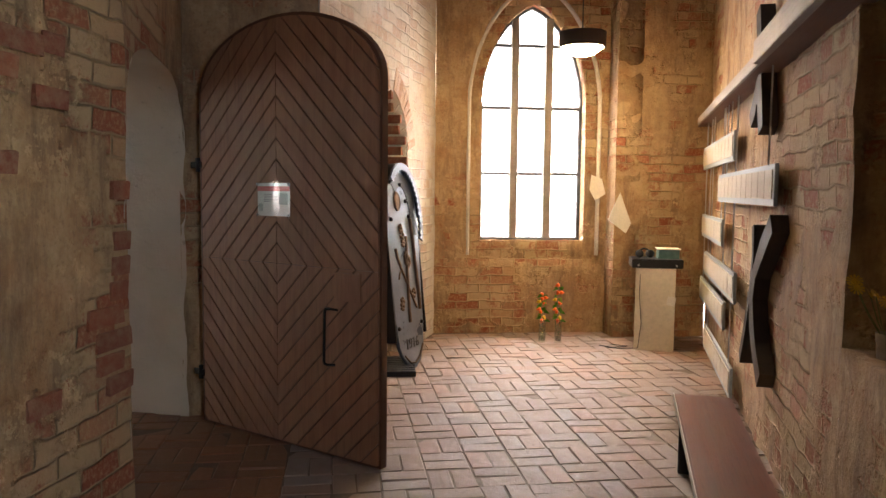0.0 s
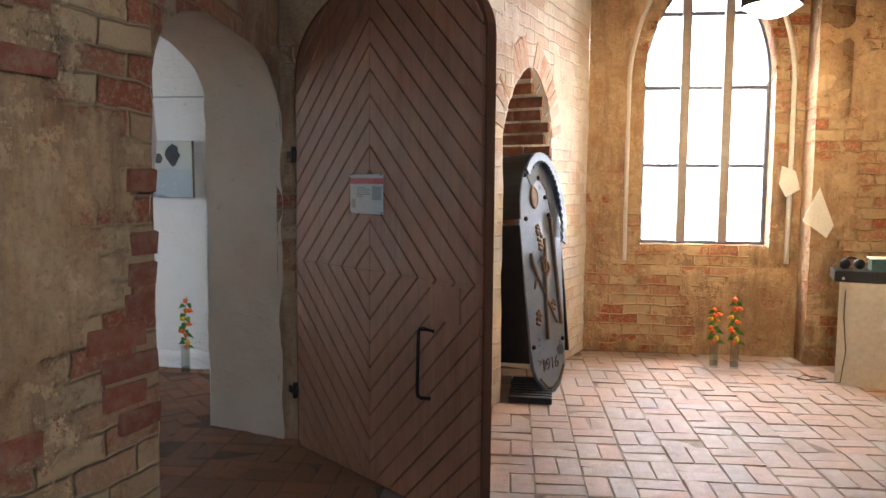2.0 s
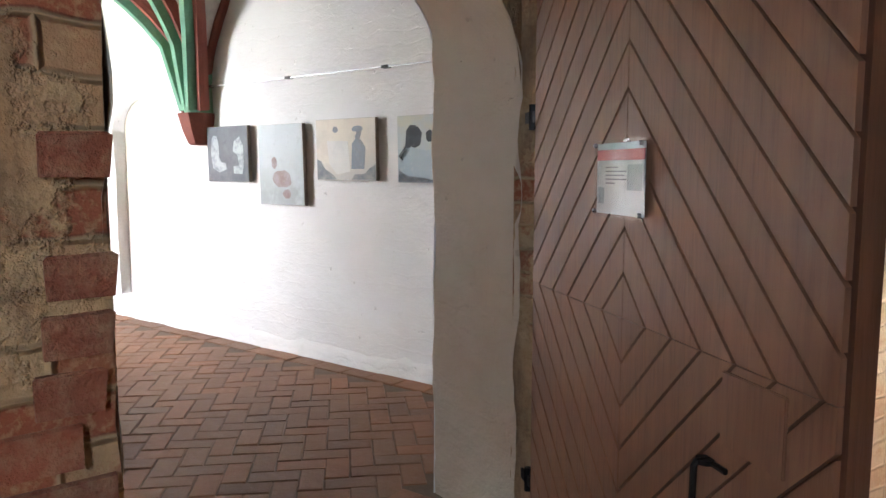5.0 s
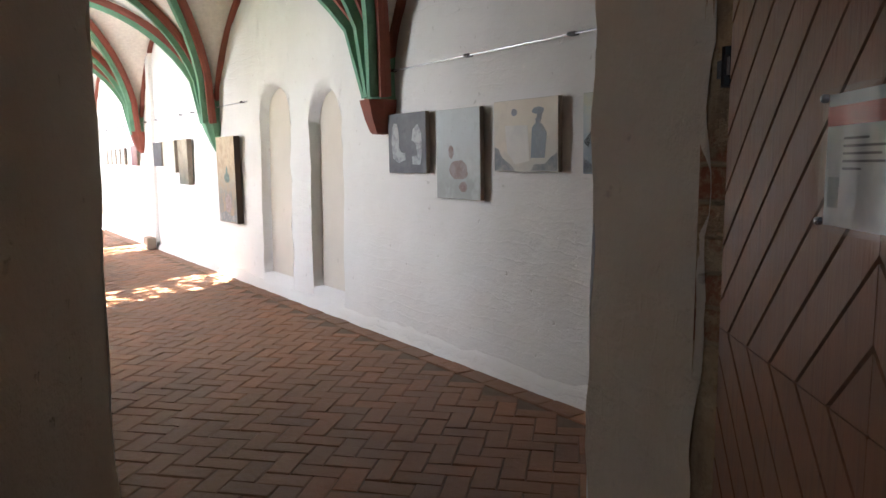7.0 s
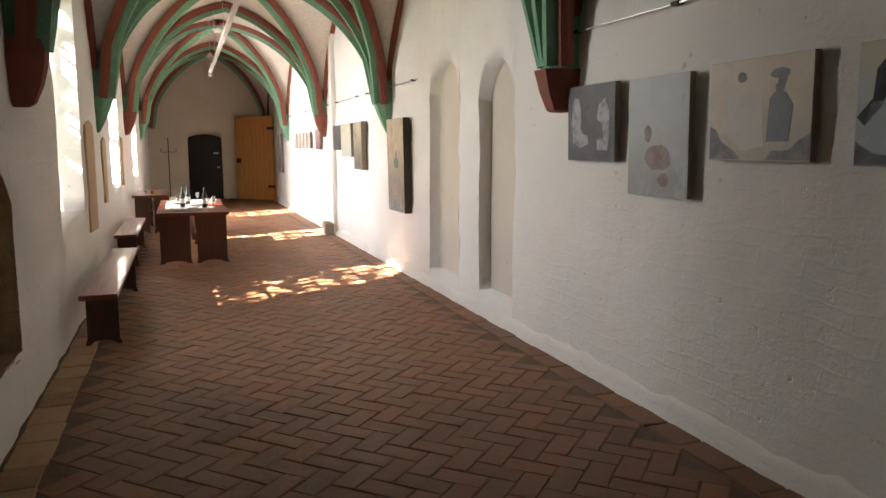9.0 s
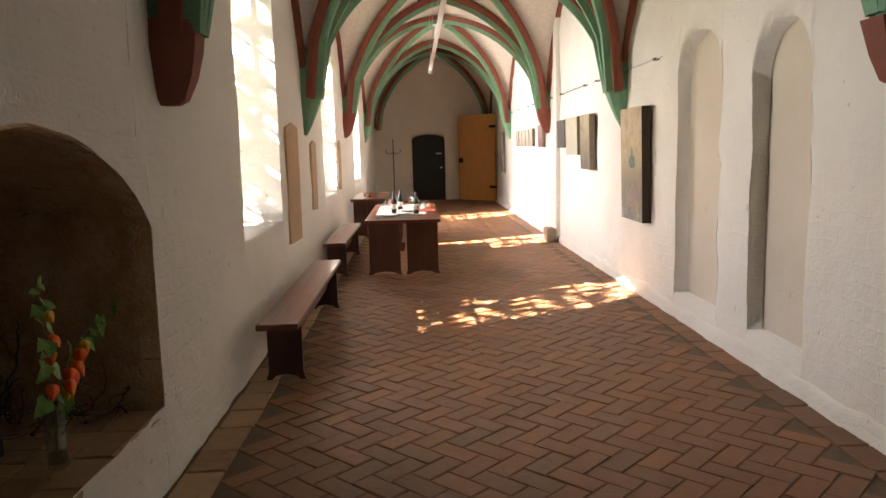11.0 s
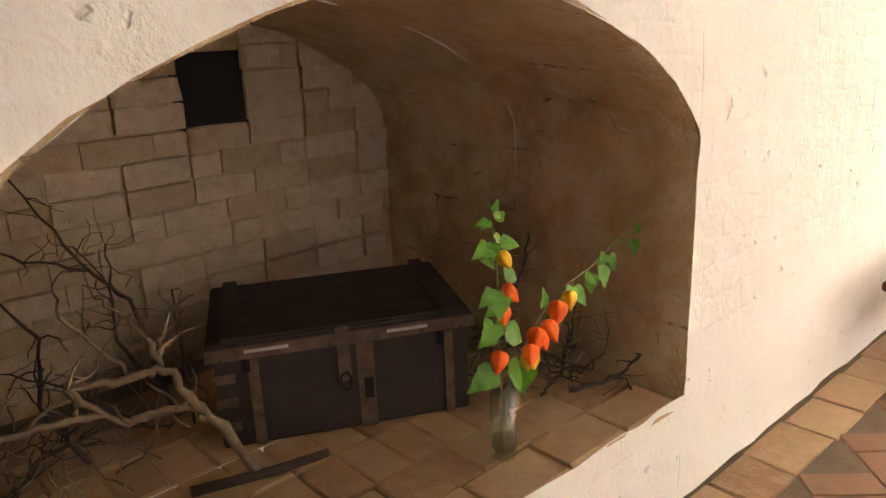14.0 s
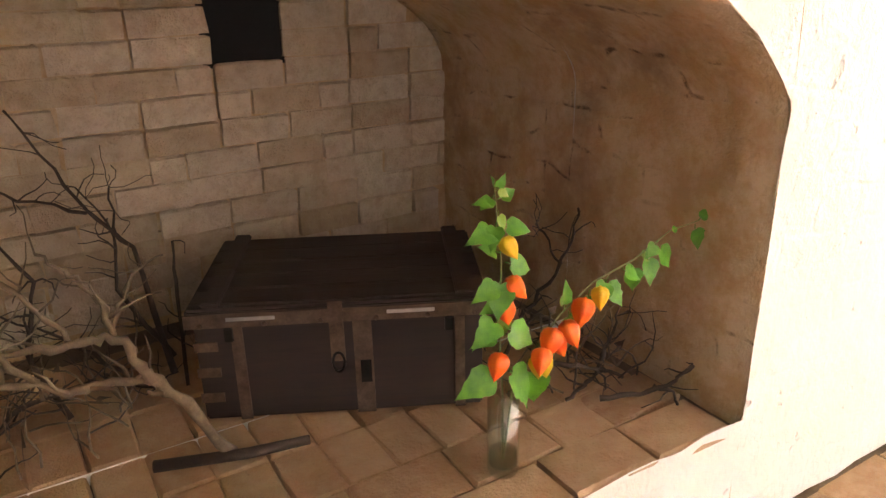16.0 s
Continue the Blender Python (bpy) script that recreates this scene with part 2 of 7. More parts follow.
def stained_plaster(name):
    """Old niche plaster: cream limewash worn through to brown, rough courses and dark cracks showing."""
    g = Graph(name)
    sp = g.t.nodes.new("ShaderNodeSeparateXYZ")
    cb = g.t.nodes.new("ShaderNodeCombineXYZ")
    g.link(g.pos, sp.inputs[0])
    g.link(g.math("ADD", sp.outputs[0], sp.outputs[1]), cb.inputs[0])
    g.link(sp.outputs[2], cb.inputs[1])
    bk = brick_node(g, warped(g, cb.outputs[0], 0.16, 3.0), 0.31, 0.105, 0.012)
    big, mid, fine = g.noise(2.0, 6, 0.7), g.noise(7.5, 6, 0.75), g.noise(50, 4, 0.6)
    col = g.mix(g.ramp(mid, 0.42, 0.60), (0.60, 0.45, 0.29), (0.50, 0.325, 0.17))
    col = g.mix(g.ramp(big, 0.52, 0.66, 0, 0.65), col, (0.29, 0.165, 0.085))
    col = g.mix(g.ramp(fine, 0.58, 0.78, 0, 0.35), col, (0.28, 0.16, 0.085))
    crack = g.math("MULTIPLY", g.ramp(bk.outputs[1], 0.4, 0.9), g.math("MULTIPLY", g.ramp(mid, 0.36, 0.47, 1.0, 0.0), g.ramp(big, 0.40, 0.56)))
    col = g.mix(crack, col, (0.14, 0.08, 0.045))
    h = g.math("ADD", g.math("MULTIPLY", crack, -0.8), g.math("ADD", mid, g.math("MULTIPLY", fine, 0.2)))
    return g.done(col, 0.93, h, 0.022)


M_NPLASTER = stained_plaster("niche_plaster")
M_NTILE = brick_mat("niche_floor_tile", ((0.38, 0.225, 0.115), (0.47, 0.30, 0.17), (0.30, 0.16, 0.08)), 0.78, relief=0.014, dust=(0.55, 0.42, 0.28))
M_REDBRICK = brick_mat("bare_red_brick", ((0.29, 0.085, 0.036), (0.22, 0.072, 0.034), (0.34, 0.115, 0.05)), 0.9, relief=0.014, dust=(0.40, 0.29, 0.17))
M_DOOR = wood_mat("brown_painted_boards", (0.215, 0.098, 0.050), (0.30, 0.146, 0.078), 2, 0.42)
M_DOORE = wood_mat("door_edge_wood", (0.07, 0.026, 0.013), (0.11, 0.045, 0.022), 2, 0.5)
M_IRON = plain("black_iron", (0.016, 0.015, 0.014), (0.03, 0.026, 0.022), 30, 0.5, 0.001, 0.8)
M_BENCH = wood_mat("red_brown_bench_wood", (0.13, 0.035, 0.02), (0.21, 0.065, 0.035), 0, 0.33, coat=0.25)
M_TABLE = wood_mat("dark_table_wood", (0.075, 0.026, 0.014), (0.125, 0.045, 0.024), 2, 0.35, coat=0.2)
M_GREEN = plain("green_rib_paint", (0.13, 0.31, 0.19), (0.19, 0.40, 0.26), 7, 0.8, 0.004)
M_RED = plain("oxide_red_rib_paint", (0.20, 0.055, 0.035), (0.27, 0.08, 0.05), 8, 0.82, 0.004)
M_STEEL = plain("steel", (0.45, 0.45, 0.46), (0.6, 0.6, 0.6), 20, 0.35, 0.0005, 0.9)
M_LEAD = plain("lead_cames", (0.10, 0.10, 0.10), (0.16, 0.16, 0.17), 20, 0.6, 0.001, 0.3)
M_STONE = plain("edge_stone", (0.26, 0.20, 0.15), (0.36, 0.29, 0.22), 6, 0.9, 0.006)
M_MULL = plain("mullion_brick_grey", (0.24, 0.21, 0.17), (0.32, 0.29, 0.25), 8, 0.9, 0.006)
M_PINE = wood_mat("new_pine_boards", (0.50, 0.22, 0.055), (0.60, 0.29, 0.085), 2, 0.5)
M_BLACKDOOR = wood_mat("nearly_black_oak", (0.008, 0.007, 0.006), (0.015, 0.012, 0.010), 2, 0.7)
M_CARD = plain("cream_painted_board", (0.66, 0.60, 0.47), (0.72, 0.66, 0.53), 3, 0.6, 0.0008)
M_BLACK = plain("black_plastic", (0.012, 0.012, 0.013), (0.02, 0.02, 0.02), 40, 0.4, 0.0004)
M_PAPER = plain("white_paper", (0.72, 0.69, 0.62), (0.78, 0.75, 0.68), 6, 0.85, 0.001)
M_SKYGLASS = glow("bright_sky_backdrop", (0.93, 0.97, 1.0), 0.28)


# ---------------------------------------------------------------- mesh helpers
def finish(bm, name, mat, smooth=False):
    me = bpy.data.meshes.new(name)
    bm.to_mesh(me)
    bm.free()
    for m in mat if isinstance(mat, (list, tuple)) else [mat]:
        me.materials.append(m)
    if smooth:
        for p in me.polygons:
            p.use_smooth = True
    return me


def part(name, bm, mat, parent, label="", smooth=False, m=None):
    o = new(name, finish(bm, name, mat, smooth))
    if parent is not None:
        o.parent = parent
    if m is not None:
        o.matrix_basis = m
    return tagged(o, label)


def thing(name, bm, mat, label, category, group="", kind="", smooth=False, m=None):
    o = new(name, finish(bm, name, mat, smooth))
    if m is not None:
        o.matrix_basis = m
    return tagged(o, label, category, group, kind)


def empty(name, m, label, category, group="", kind=""):
    o = new(name)
    o.empty_display_size = 0.1
    o.matrix_basis = m
    return tagged(o, label, category, group, kind)


def box(bm, x0, y0, z0, x1, y1, z1, bev=0.0, m=None):
    r = bmesh.ops.create_cube(bm, size=1.0)
    vs = r["verts"]
    bmesh.ops.scale(bm, vec=(x1 - x0, y1 - y0, z1 - z0), verts=vs)
    bmesh.ops.translate(bm, vec=((x0 + x1) / 2, (y0 + y1) / 2, (z0 + z1) / 2), verts=vs)
    if bev:
        ed = list({e for v in vs for e in v.link_edges})
        rb = bmesh.ops.bevel(bm, geom=ed, offset=bev, segments=2, affect="EDGES", clamp_overlap=True)
        vs = list({v for f in rb["faces"] for v in f.verts} | {v for v in vs if v.is_valid})
    if m is not None:
        bmesh.ops.transform(bm, matrix=m, verts=[v for v in vs if v.is_valid])
    return bm


def boxed(x0, y0, z0, x1, y1, z1, bev=0.0, m=None):
    return box(bmesh.new(), x0, y0, z0, x1, y1, z1, bev, m)


def prism(bm, outline, d0, d1, m=None, bev=0.0):
    """An outline in x and z, given thickness along y from d0 to d1."""
    a = [bm.verts.new((x, d0, z)) for x, z in outline]
    b = [bm.verts.new((x, d1, z)) for x, z in outline]
    n = len(a)
    faces = [bm.faces.new(a), bm.faces.new(b[::-1])]
    for i in range(n):
        faces.append(bm.faces.new((a[i], b[i], b[(i + 1) % n], a[(i + 1) % n])))
    bmesh.ops.recalc_face_normals(bm, faces=faces)
    vs = a + b
    if bev:
        ed = [e for e in faces[0].edges] + [e for e in faces[1].edges]
        rb = bmesh.ops.bevel(bm, geom=ed, offset=bev, segments=2, affect="EDGES", clamp_overlap=True)
        vs = list({v for f in rb["faces"] for v in f.verts} | {v for v in vs if v.is_valid})
    if m is not None:
        bmesh.ops.transform(bm, matrix=m, verts=vs)
    return bm


def lathe(bm, profile, seg=20, at=(0, 0, 0), caps=True):
    rings = []
    for r, z in profile:
        rings.append([bm.verts.new((at[0] + r * math.cos(2 * math.pi * k / seg), at[1] + r * math.sin(2 * math.pi * k / seg), at[2] + z)) for k in range(seg)])
    for a, b in zip(rings, rings[1:]):
        for k in range(seg):
            bm.faces.new((a[k], a[(k + 1) % seg], b[(k + 1) % seg], b[k]))
    if caps and profile[0][0] > 2e-3:
        bm.faces.new(rings[0][::-1])
    if caps and profile[-1][0] > 2e-3:
        bm.faces.new(rings[-1])
    return bm


def tube(bm, pts, radii, seg=8):
    """A tapered tube along points."""
    pts = [Vector(p) for p in pts]
    if isinstance(radii, (int, float)):
        radii = [radii] * len(pts)
    rings, ref = [], None
    for i, p in enumerate(pts):
        d = (pts[min(i + 1, len(pts) - 1)] - pts[max(i - 1, 0)]).normalized()
        if ref is None:
            ref = d.orthogonal().normalized()
        ref = (ref - d * ref.dot(d)).normalized()
        side = d.cross(ref)
        rings.append([bm.verts.new(p + radii[i] * (math.cos(2 * math.pi * k / seg) * ref + math.sin(2 * math.pi * k / seg) * side)) for k in range(seg)])
    for a, b in zip(rings, rings[1:]):
        for k in range(seg):
            bm.faces.new((a[k], a[(k + 1) % seg], b[(k + 1) % seg], b[k]))
    bm.faces.new(rings[0][::-1])
    bm.faces.new(rings[-1])
    return bm


def arch(c, half, spring, top, pointed=False):
    """The height of an arched head over u: round-shouldered, or pointed."""
    def f(u):
        d = min(1.0, abs(u - c) / half)
        if pointed:
            k = 1.35
            r = half * k
            h = math.sqrt(max(0, r * r - (r - half * (1 - d)) ** 2)) / math.sqrt(r * r - (r - half) ** 2)
        else:
            h = (1 - d ** 2.3) ** 0.5
        return spring + (top - spring) * h
    return f


def wall(name, p0, p1, side, z0, z1, thick, holes, mat, label, rough=0.006, du=0.16, dz=0.22, parent=None, back=True):
    """A wall from p0 to p1, uneven on its inner face (to the left of its run if side is 1), with holes (u0, u1, sill, head(u), depth, closed)."""
    p0, p1 = Vector((*p0, 0)), Vector((*p1, 0))
    run = p1 - p0
    length = run.length
    run.normalize()
    n = Vector((-run.y, run.x, 0)) * side
    us = {0.0, length}
    k = max(1, int(length / du))
    us |= {length * i / k for i in range(k + 1)}
    for h in holes:
        us = {u for u in us if not (abs(u - h[0]) < 0.02 or abs(u - h[1]) < 0.02)} | {h[0], h[1]}
        us |= {h[0] + (h[1] - h[0]) * (0.5 - 0.5 * math.cos(math.pi * i / 22)) for i in range(23)}
    us = sorted(us)
    us = [u for i, u in enumerate(us) if i == 0 or u - us[i - 1] > 1e-4]
    bm = bmesh.new()
    uvl = bm.loops.layers.uv.new("UVMap")

    def at(u, z, deep, jitter=True):
        p = p0 + run * u + Vector((0, 0, z)) - n * deep
        if jitter:
            q = p * 2.7
            p += n * rough * 1.6 * noise.noise(q) + n * rough * noise.noise(q * 3.1)
        return p

    def edge(u, z, deep=0.0):
        p = at(u, z, deep)
        w = rough * 1.2
        return p + run * w * noise.noise(p * 6.0) + Vector((0, 0, w * noise.noise(p * 6.0 + Vector((9, 4, 2)))))

    def quad(ps, uvs):
        f = bm.faces.new([bm.verts.new(p) for p in ps])
        for lp, w in zip(f.loops, uvs):
            lp[uvl].uv = w
        return f

    def strip(ua, ub, za, zb, zc, zd, deep):
        m = max(1, int(max(zb - za, zd - zc) / dz))
        for i in range(m):
            a0, a1 = za + (zb - za) * i / m, za + (zb - za) * (i + 1) / m
            b0, b1 = zc + (zd - zc) * i / m, zc + (zd - zc) * (i + 1) / m
            quad((edge(ua, a0, deep), edge(ub, b0, deep), edge(ub, b1, deep), edge(ua, a1, deep)), ((ua, a0), (ub, b0), (ub, b1), (ua, a1)))

    for ua, ub in zip(us, us[1:]):
        hole = next((h for h in holes if h[0] - 1e-5 <= ua and ub <= h[1] + 1e-5), None)
        if hole is None:
            strip(ua, ub, z0, z1, z0, z1, 0.0)
        else:
            u0, u1, sill, head, depth, closed = hole
            if sill > z0 + 1e-4:
                strip(ua, ub, z0, sill, z0, sill, 0.0)
                quad((edge(ua, sill), edge(ub, sill), edge(ub, sill, depth), edge(ua, sill, depth)), ((ua, sill), (ub, sill), (ub, sill + depth), (ua, sill + depth)))
            ta, tb = head(ua), head(ub)
            strip(ua, ub, ta, z1, tb, z1, 0.0)
            quad((edge(ua, ta), edge(ub, tb), edge(ub, tb, depth), edge(ua, ta, depth)), ((ua, ta), (ub, tb), (ub, tb + depth), (ua, ta + depth)))
            if closed:
                strip(ua, ub, sill, ta, sill, tb, depth)
    for u0, u1, sill, head, depth, closed in holes:
        for u in (u0, u1):
            top = head(u)
            m = max(1, int((top - sill) / dz))
            for i in range(m):
                a, b = sill + (top - sill) * i / m, sill + (top - sill) * (i + 1) / m
                quad((edge(u, a), edge(u, a, depth), edge(u, b, depth), edge(u, b)), ((u, a), (u + depth, a), (u + depth, b), (u, b)))
    if back:
        for ua, ub in zip(us, us[1:]):
            hole = next((h for h in holes if h[0] - 1e-5 <= ua and ub <= h[1] + 1e-5 and not h[5]), None)
            spans = [(z0, z1, z0, z1)] if hole is None else [(z0, hole[2], z0, hole[2]), (hole[3](ua), z1, hole[3](ub), z1)]
            for a0, a1, b0, b1 in spans:
                if a1 - a0 > 1e-3 or b1 - b0 > 1e-3:
                    quad((at(ua, a0, thick, 0), at(ub, b0, thick, 0), at(ub, b1, thick, 0), at(ua, a1, thick, 0)), ((ua, a0), (ub, b0), (ub, b1), (ua, a1)))
        for u in (0.0, length):
            quad((at(u, z0, 0), at(u, z0, thick, 0), at(u, z1, thick, 0), at(u, z1, 0)), ((0, z0), (thick, z0), (thick, z1), (0, z1)))
        quad((at(0, z1, 0), at(length, z1, 0), at(length, z1, thick, 0), at(0, z1, thick, 0)), ((0, 0), (length, 0), (length, thick), (0, thick)))
    bmesh.ops.remove_doubles(bm, verts=bm.verts, dist=0.0004)
    bmesh.ops.recalc_face_normals(bm, faces=bm.faces)
    o = part(name, bm, mat, parent, label, True)
    return tagged(o, category="wall", kind="structure")

# ---------------------------------------------------------------- the chapel's shell
YN, YS, XE, XW = 7.04, 3.32, -2.3, -26.15
H_CH = 4.75
PIER_E, JAMB_E, PIER_W, JAMB_W = (-1.36, 3.40), (-1.59, 5.335), (-2.557, 3.935), (-2.19, 5.51)

wall("wall_west", PIER_E, (-2.74, -2.4), 1, 0, H_CH, 0.5, [], M_PIER, "limewashed brick wall with bare red bricks", 0.010, 0.12, 0.14)
DOOR_L = (Vector(JAMB_E) - Vector(PIER_E)).length


def door_head(u):
    d = min(1.0, abs(u - DOOR_L / 2) / (DOOR_L / 2))
    return 2.03 + 0.44 * (1 - d ** 3.2) ** 0.5


def door_head_w(u, length):
    d = min(1.0, abs(u - length / 2) / (length / 2))
    return 2.22 + 0.41 * (1 - d ** 3.0) ** 0.5


wall("wall_over_door", PIER_E, JAMB_E, -1, 0, H_CH, 0.3, [(0.0, DOOR_L, 0.0, door_head, 0.0, False)], M_OLD, "ochre plastered wall over an arched doorway", 0.006, 0.1, 0.2, back=False)
wall("wall_beside_door", (-1.625, 5.345), (-0.605, 5.375), -1, 0, H_CH, 0.5, [], M_OLD, "limewashed brick wall behind the open door", 0.008)

# the doorway's white reveal, which widens and bends from the chapel to the cloister
bm = bmesh.new()
uvl = bm.loops.layers.uv.new("UVMap")
LW = (Vector(JAMB_W) - Vector(PIER_W)).length


def door_ring(f, cols=40, rows=34):
    pe, je, pw, jw = (Vector((*p, 0)) for p in (PIER_E, JAMB_E, PIER_W, JAMB_W))
    a, b = pe.lerp(pw, f), je.lerp(jw, f)
    pts = []
    for i in range(rows):
        pts.append(a + Vector((0, 0, (2.03 + 0.19 * f) * i / rows)))
    for i in range(cols + 1):
        k = 0.5 - 0.5 * math.cos(math.pi * i / cols)
        z = door_head(k * DOOR_L) * (1 - f) + door_head_w(k * LW, LW) * f
        pts.append(a.lerp(b, k) + Vector((0, 0, z)))
    for i in range(rows - 1, -1, -1):
        pts.append(b + Vector((0, 0, (2.03 + 0.19 * f) * i / rows)))
    return [p + 0.022 * Vector((noise.noise(p * 3), noise.noise(p * 3 + Vector((5, 1, 0))), 0.4 * noise.noise(p * 5))) + 0.009 * Vector((noise.noise(p * 11), noise.noise(p * 11 + Vector((2, 7, 0))), 0)) for p in pts]


STEPS = 18
rings = [[bm.verts.new(p) for p in door_ring(k / STEPS)] for k in range(STEPS + 1)]
for k, (ra, rb) in enumerate(zip(rings, rings[1:])):
    s = 0.0
    for i in range(len(ra) - 1):
        f = bm.faces.new((ra[i], ra[i + 1], rb[i + 1], rb[i]))
        e = (ra[i + 1].co - ra[i].co).length
        for lp, w in zip(f.loops, ((k * 0.055, s), (k * 0.055, s + e), (k * 0.055 + 0.055, s + e), (k * 0.055 + 0.055, s))):
            lp[uvl].uv = w
        s += e
tagged(part("doorway_reveal", bm, M_REVEAL, None, "thick white limewashed doorway reveal with rounded arch", True), category="wall", kind="structure")

# solid masonry behind the two sides of the doorway
for plan in ([(-1.60, 5.372), (-2.145, 5.55), (-2.0, 7.2), (-1.3, 7.2), (-1.3, 5.6)], [(-1.39, 3.355), (-2.497, 3.865), (-2.497, 2.9), (-1.56, 2.9)]):
    bm = bmesh.new()
    lo, hi = ([bm.verts.new((x, y, z)) for x, y in plan] for z in (-0.1, 4.7))
    for i in range(len(plan)):
        j = (i + 1) % len(plan)
        bm.faces.new((lo[i], lo[j], hi[j], hi[i]))
    bm.faces.new(lo)
    bm.faces.new(hi)
    bmesh.ops.recalc_face_normals(bm, faces=bm.faces)
    tagged(part("wall_doorway_core", bm, M_REVEAL, None, "solid masonry beside the doorway"), category="wall", kind="structure")

# polygonal end with a pointed niche, the tall window and the east side
N0, N1 = Vector((-0.605, 5.375)), Vector((0.501, 8.517))
N_DIR = (N1 - N0).normalized()
wall("wall_niche", N0, N1, -1, 0, H_CH, 0.8, [(1.13, 2.23, 0.0, arch(1.68, 0.55, 1.98, 2.68, True), 0.55, True)], M_OLDW, "pale limewashed brick wall with a pointed niche", 0.010, 0.12, 0.14)
WY = 8.517
wall("wall_north", N1, (2.6, WY), -1, 0, H_CH, 0.42,
     [(0.38, 2.02, 0.90, arch(1.2, 0.82, 2.72, 4.22, True), 0.09, False)], M_OLD, "limewashed brick wall round a tall pointed window", 0.008, 0.12, 0.14)
wall("wall_window_back", (N1[0], WY + 0.095), (2.7, WY + 0.095), -1, 0, H_CH, 0.35,
     [(0.565, 1.845, 1.12, arch(1.205, 0.64, 2.78, 3.97, True), 0.35, False)], M_OLD, "recessed brick panel of the pointed window", 0.007, 0.12, 0.14)
wall("wall_pilaster_side", (2.6, WY + 0.1), (2.6, 8.2), -1, 0, H_CH, 0.3, [], M_OLD, "side of a shallow brick pilaster", 0.006)
wall("wall_pilaster", (2.6, 8.2), (3.742, 8.2), -1, 0, H_CH, 0.3, [], M_OLD, "limewashed brick wall beside the window", 0.009, 0.12, 0.14)
E0 = Vector((3.742, 8.2))
E_DIR = (Vector((2.124, 3.628)) - Vector((3.556, 7.676))).normalized()
E1 = E0 + E_DIR * 11.3
wall("wall_east", E0, E1, -1, 0, H_CH, 0.7,
     [(5.79, 6.95, 1.06, arch(6.37, 0.58, 2.5, 2.75), 0.42, True), (8.54, 9.16, 1.5, arch(8.85, 0.31, 3.0, 3.7, True), 0.7, False)],
     M_OLD, "limewashed brick wall with a shelf-like recess", 0.012, 0.13, 0.14)
wall("wall_south", (-2.74, -2.4), tuple(E1), -1, 0, H_CH, 0.4, [], M_OLD, "limewashed brick wall closing the chapel", 0.006)
tagged(part("ceiling", boxed(-3.2, -3.0, H_CH - 0.01, 4.6, 9.4, H_CH + 0.25), M_OLDW, None, "pale plastered chapel ceiling"), category="ceiling", kind="structure")

# pale roll moulding round the window's recess
bm = bmesh.new()
roll = arch(1.2, 0.80, 2.72, 4.20, True)
line = [(0.40, 0.95 + 0.0885 * i) for i in range(20)] + [(1.2 - 0.80 * math.cos(math.pi * i / 40), roll(1.2 - 0.80 * math.cos(math.pi * i / 40))) for i in range(1, 40)] + [(2.0, 2.63 - 0.0885 * i) for i in range(20)]
tube(bm, [(N1[0] + u, WY + 0.035 + 0.006 * noise.noise(Vector((u * 4, z * 4, 1))), z) for u, z in line], 0.026, 8)
tagged(part("trim_window_roll", bm, plain("pale_moulding_lime", (0.55, 0.52, 0.47), (0.66, 0.64, 0.60), 6, 0.85, 0.004), None, "pale limewashed roll moulding round the window", True), category="moulding", kind="structure")

# the tall window: two mullions, glazing bars, leaded panes
WX0, WX1 = N1[0] + 0.565, N1[0] + 1.845
WHEAD = arch((WX0 + WX1) / 2, 0.64, 2.78, 3.97, True)
win = empty("window_1", pose(0, WY + 0.30, 0), "tall pointed three-light window with leaded panes", "window", kind="structure")
bm = bmesh.new()
for i in range(40):
    a, b = math.pi * i / 40, math.pi * (i + 1) / 40
    ua, ub = (WX0 + WX1) / 2 - 0.64 * math.cos(a), (WX0 + WX1) / 2 - 0.64 * math.cos(b)
    tube(bm, [(ua, 0, WHEAD(ua) - 0.01), (ub, 0, WHEAD(ub) - 0.01)], 0.03, 6)
for u in (WX0 + 0.015, WX1 - 0.015):
    tube(bm, [(u, 0, 1.12), (u, 0, 2.80)], 0.03, 6)
box(bm, WX0, -0.03, 1.12, WX1, 0.03, 1.155)
part("window_frame", bm, M_LEAD, win, "grey lead and iron frame")
for u in (WX0 + 0.425, WX0 + 0.845):
    bm = bmesh.new()
    top = WHEAD(u) - 0.02
    hh = 1.14
    while hh < top - 0.02:
        e = min(hh + 0.103, top)
        prism(bm, [(u - 0.045 + 0.002 * random.random(), hh), (u + 0.045, hh), (u + 0.045, e), (u - 0.045, e)], -0.09, 0.05)
        hh = e
    part("mullion", bm, M_MULL, win, "grey moulded brick mullion")
for z in (1.94, 2.745, 3.50):
    a = next(WX0 + 0.01 * k for k in range(70) if WHEAD(WX0 + 0.01 * k) > z)
    part("glazing_bar", boxed(a, -0.02, z - 0.02, WX0 + WX1 - a, 0.02, z + 0.02), M_LEAD, win)
lights = [(WX0, WX0 + 0.38), (WX0 + 0.47, WX0 + 0.80), (WX0 + 0.89, WX1)]
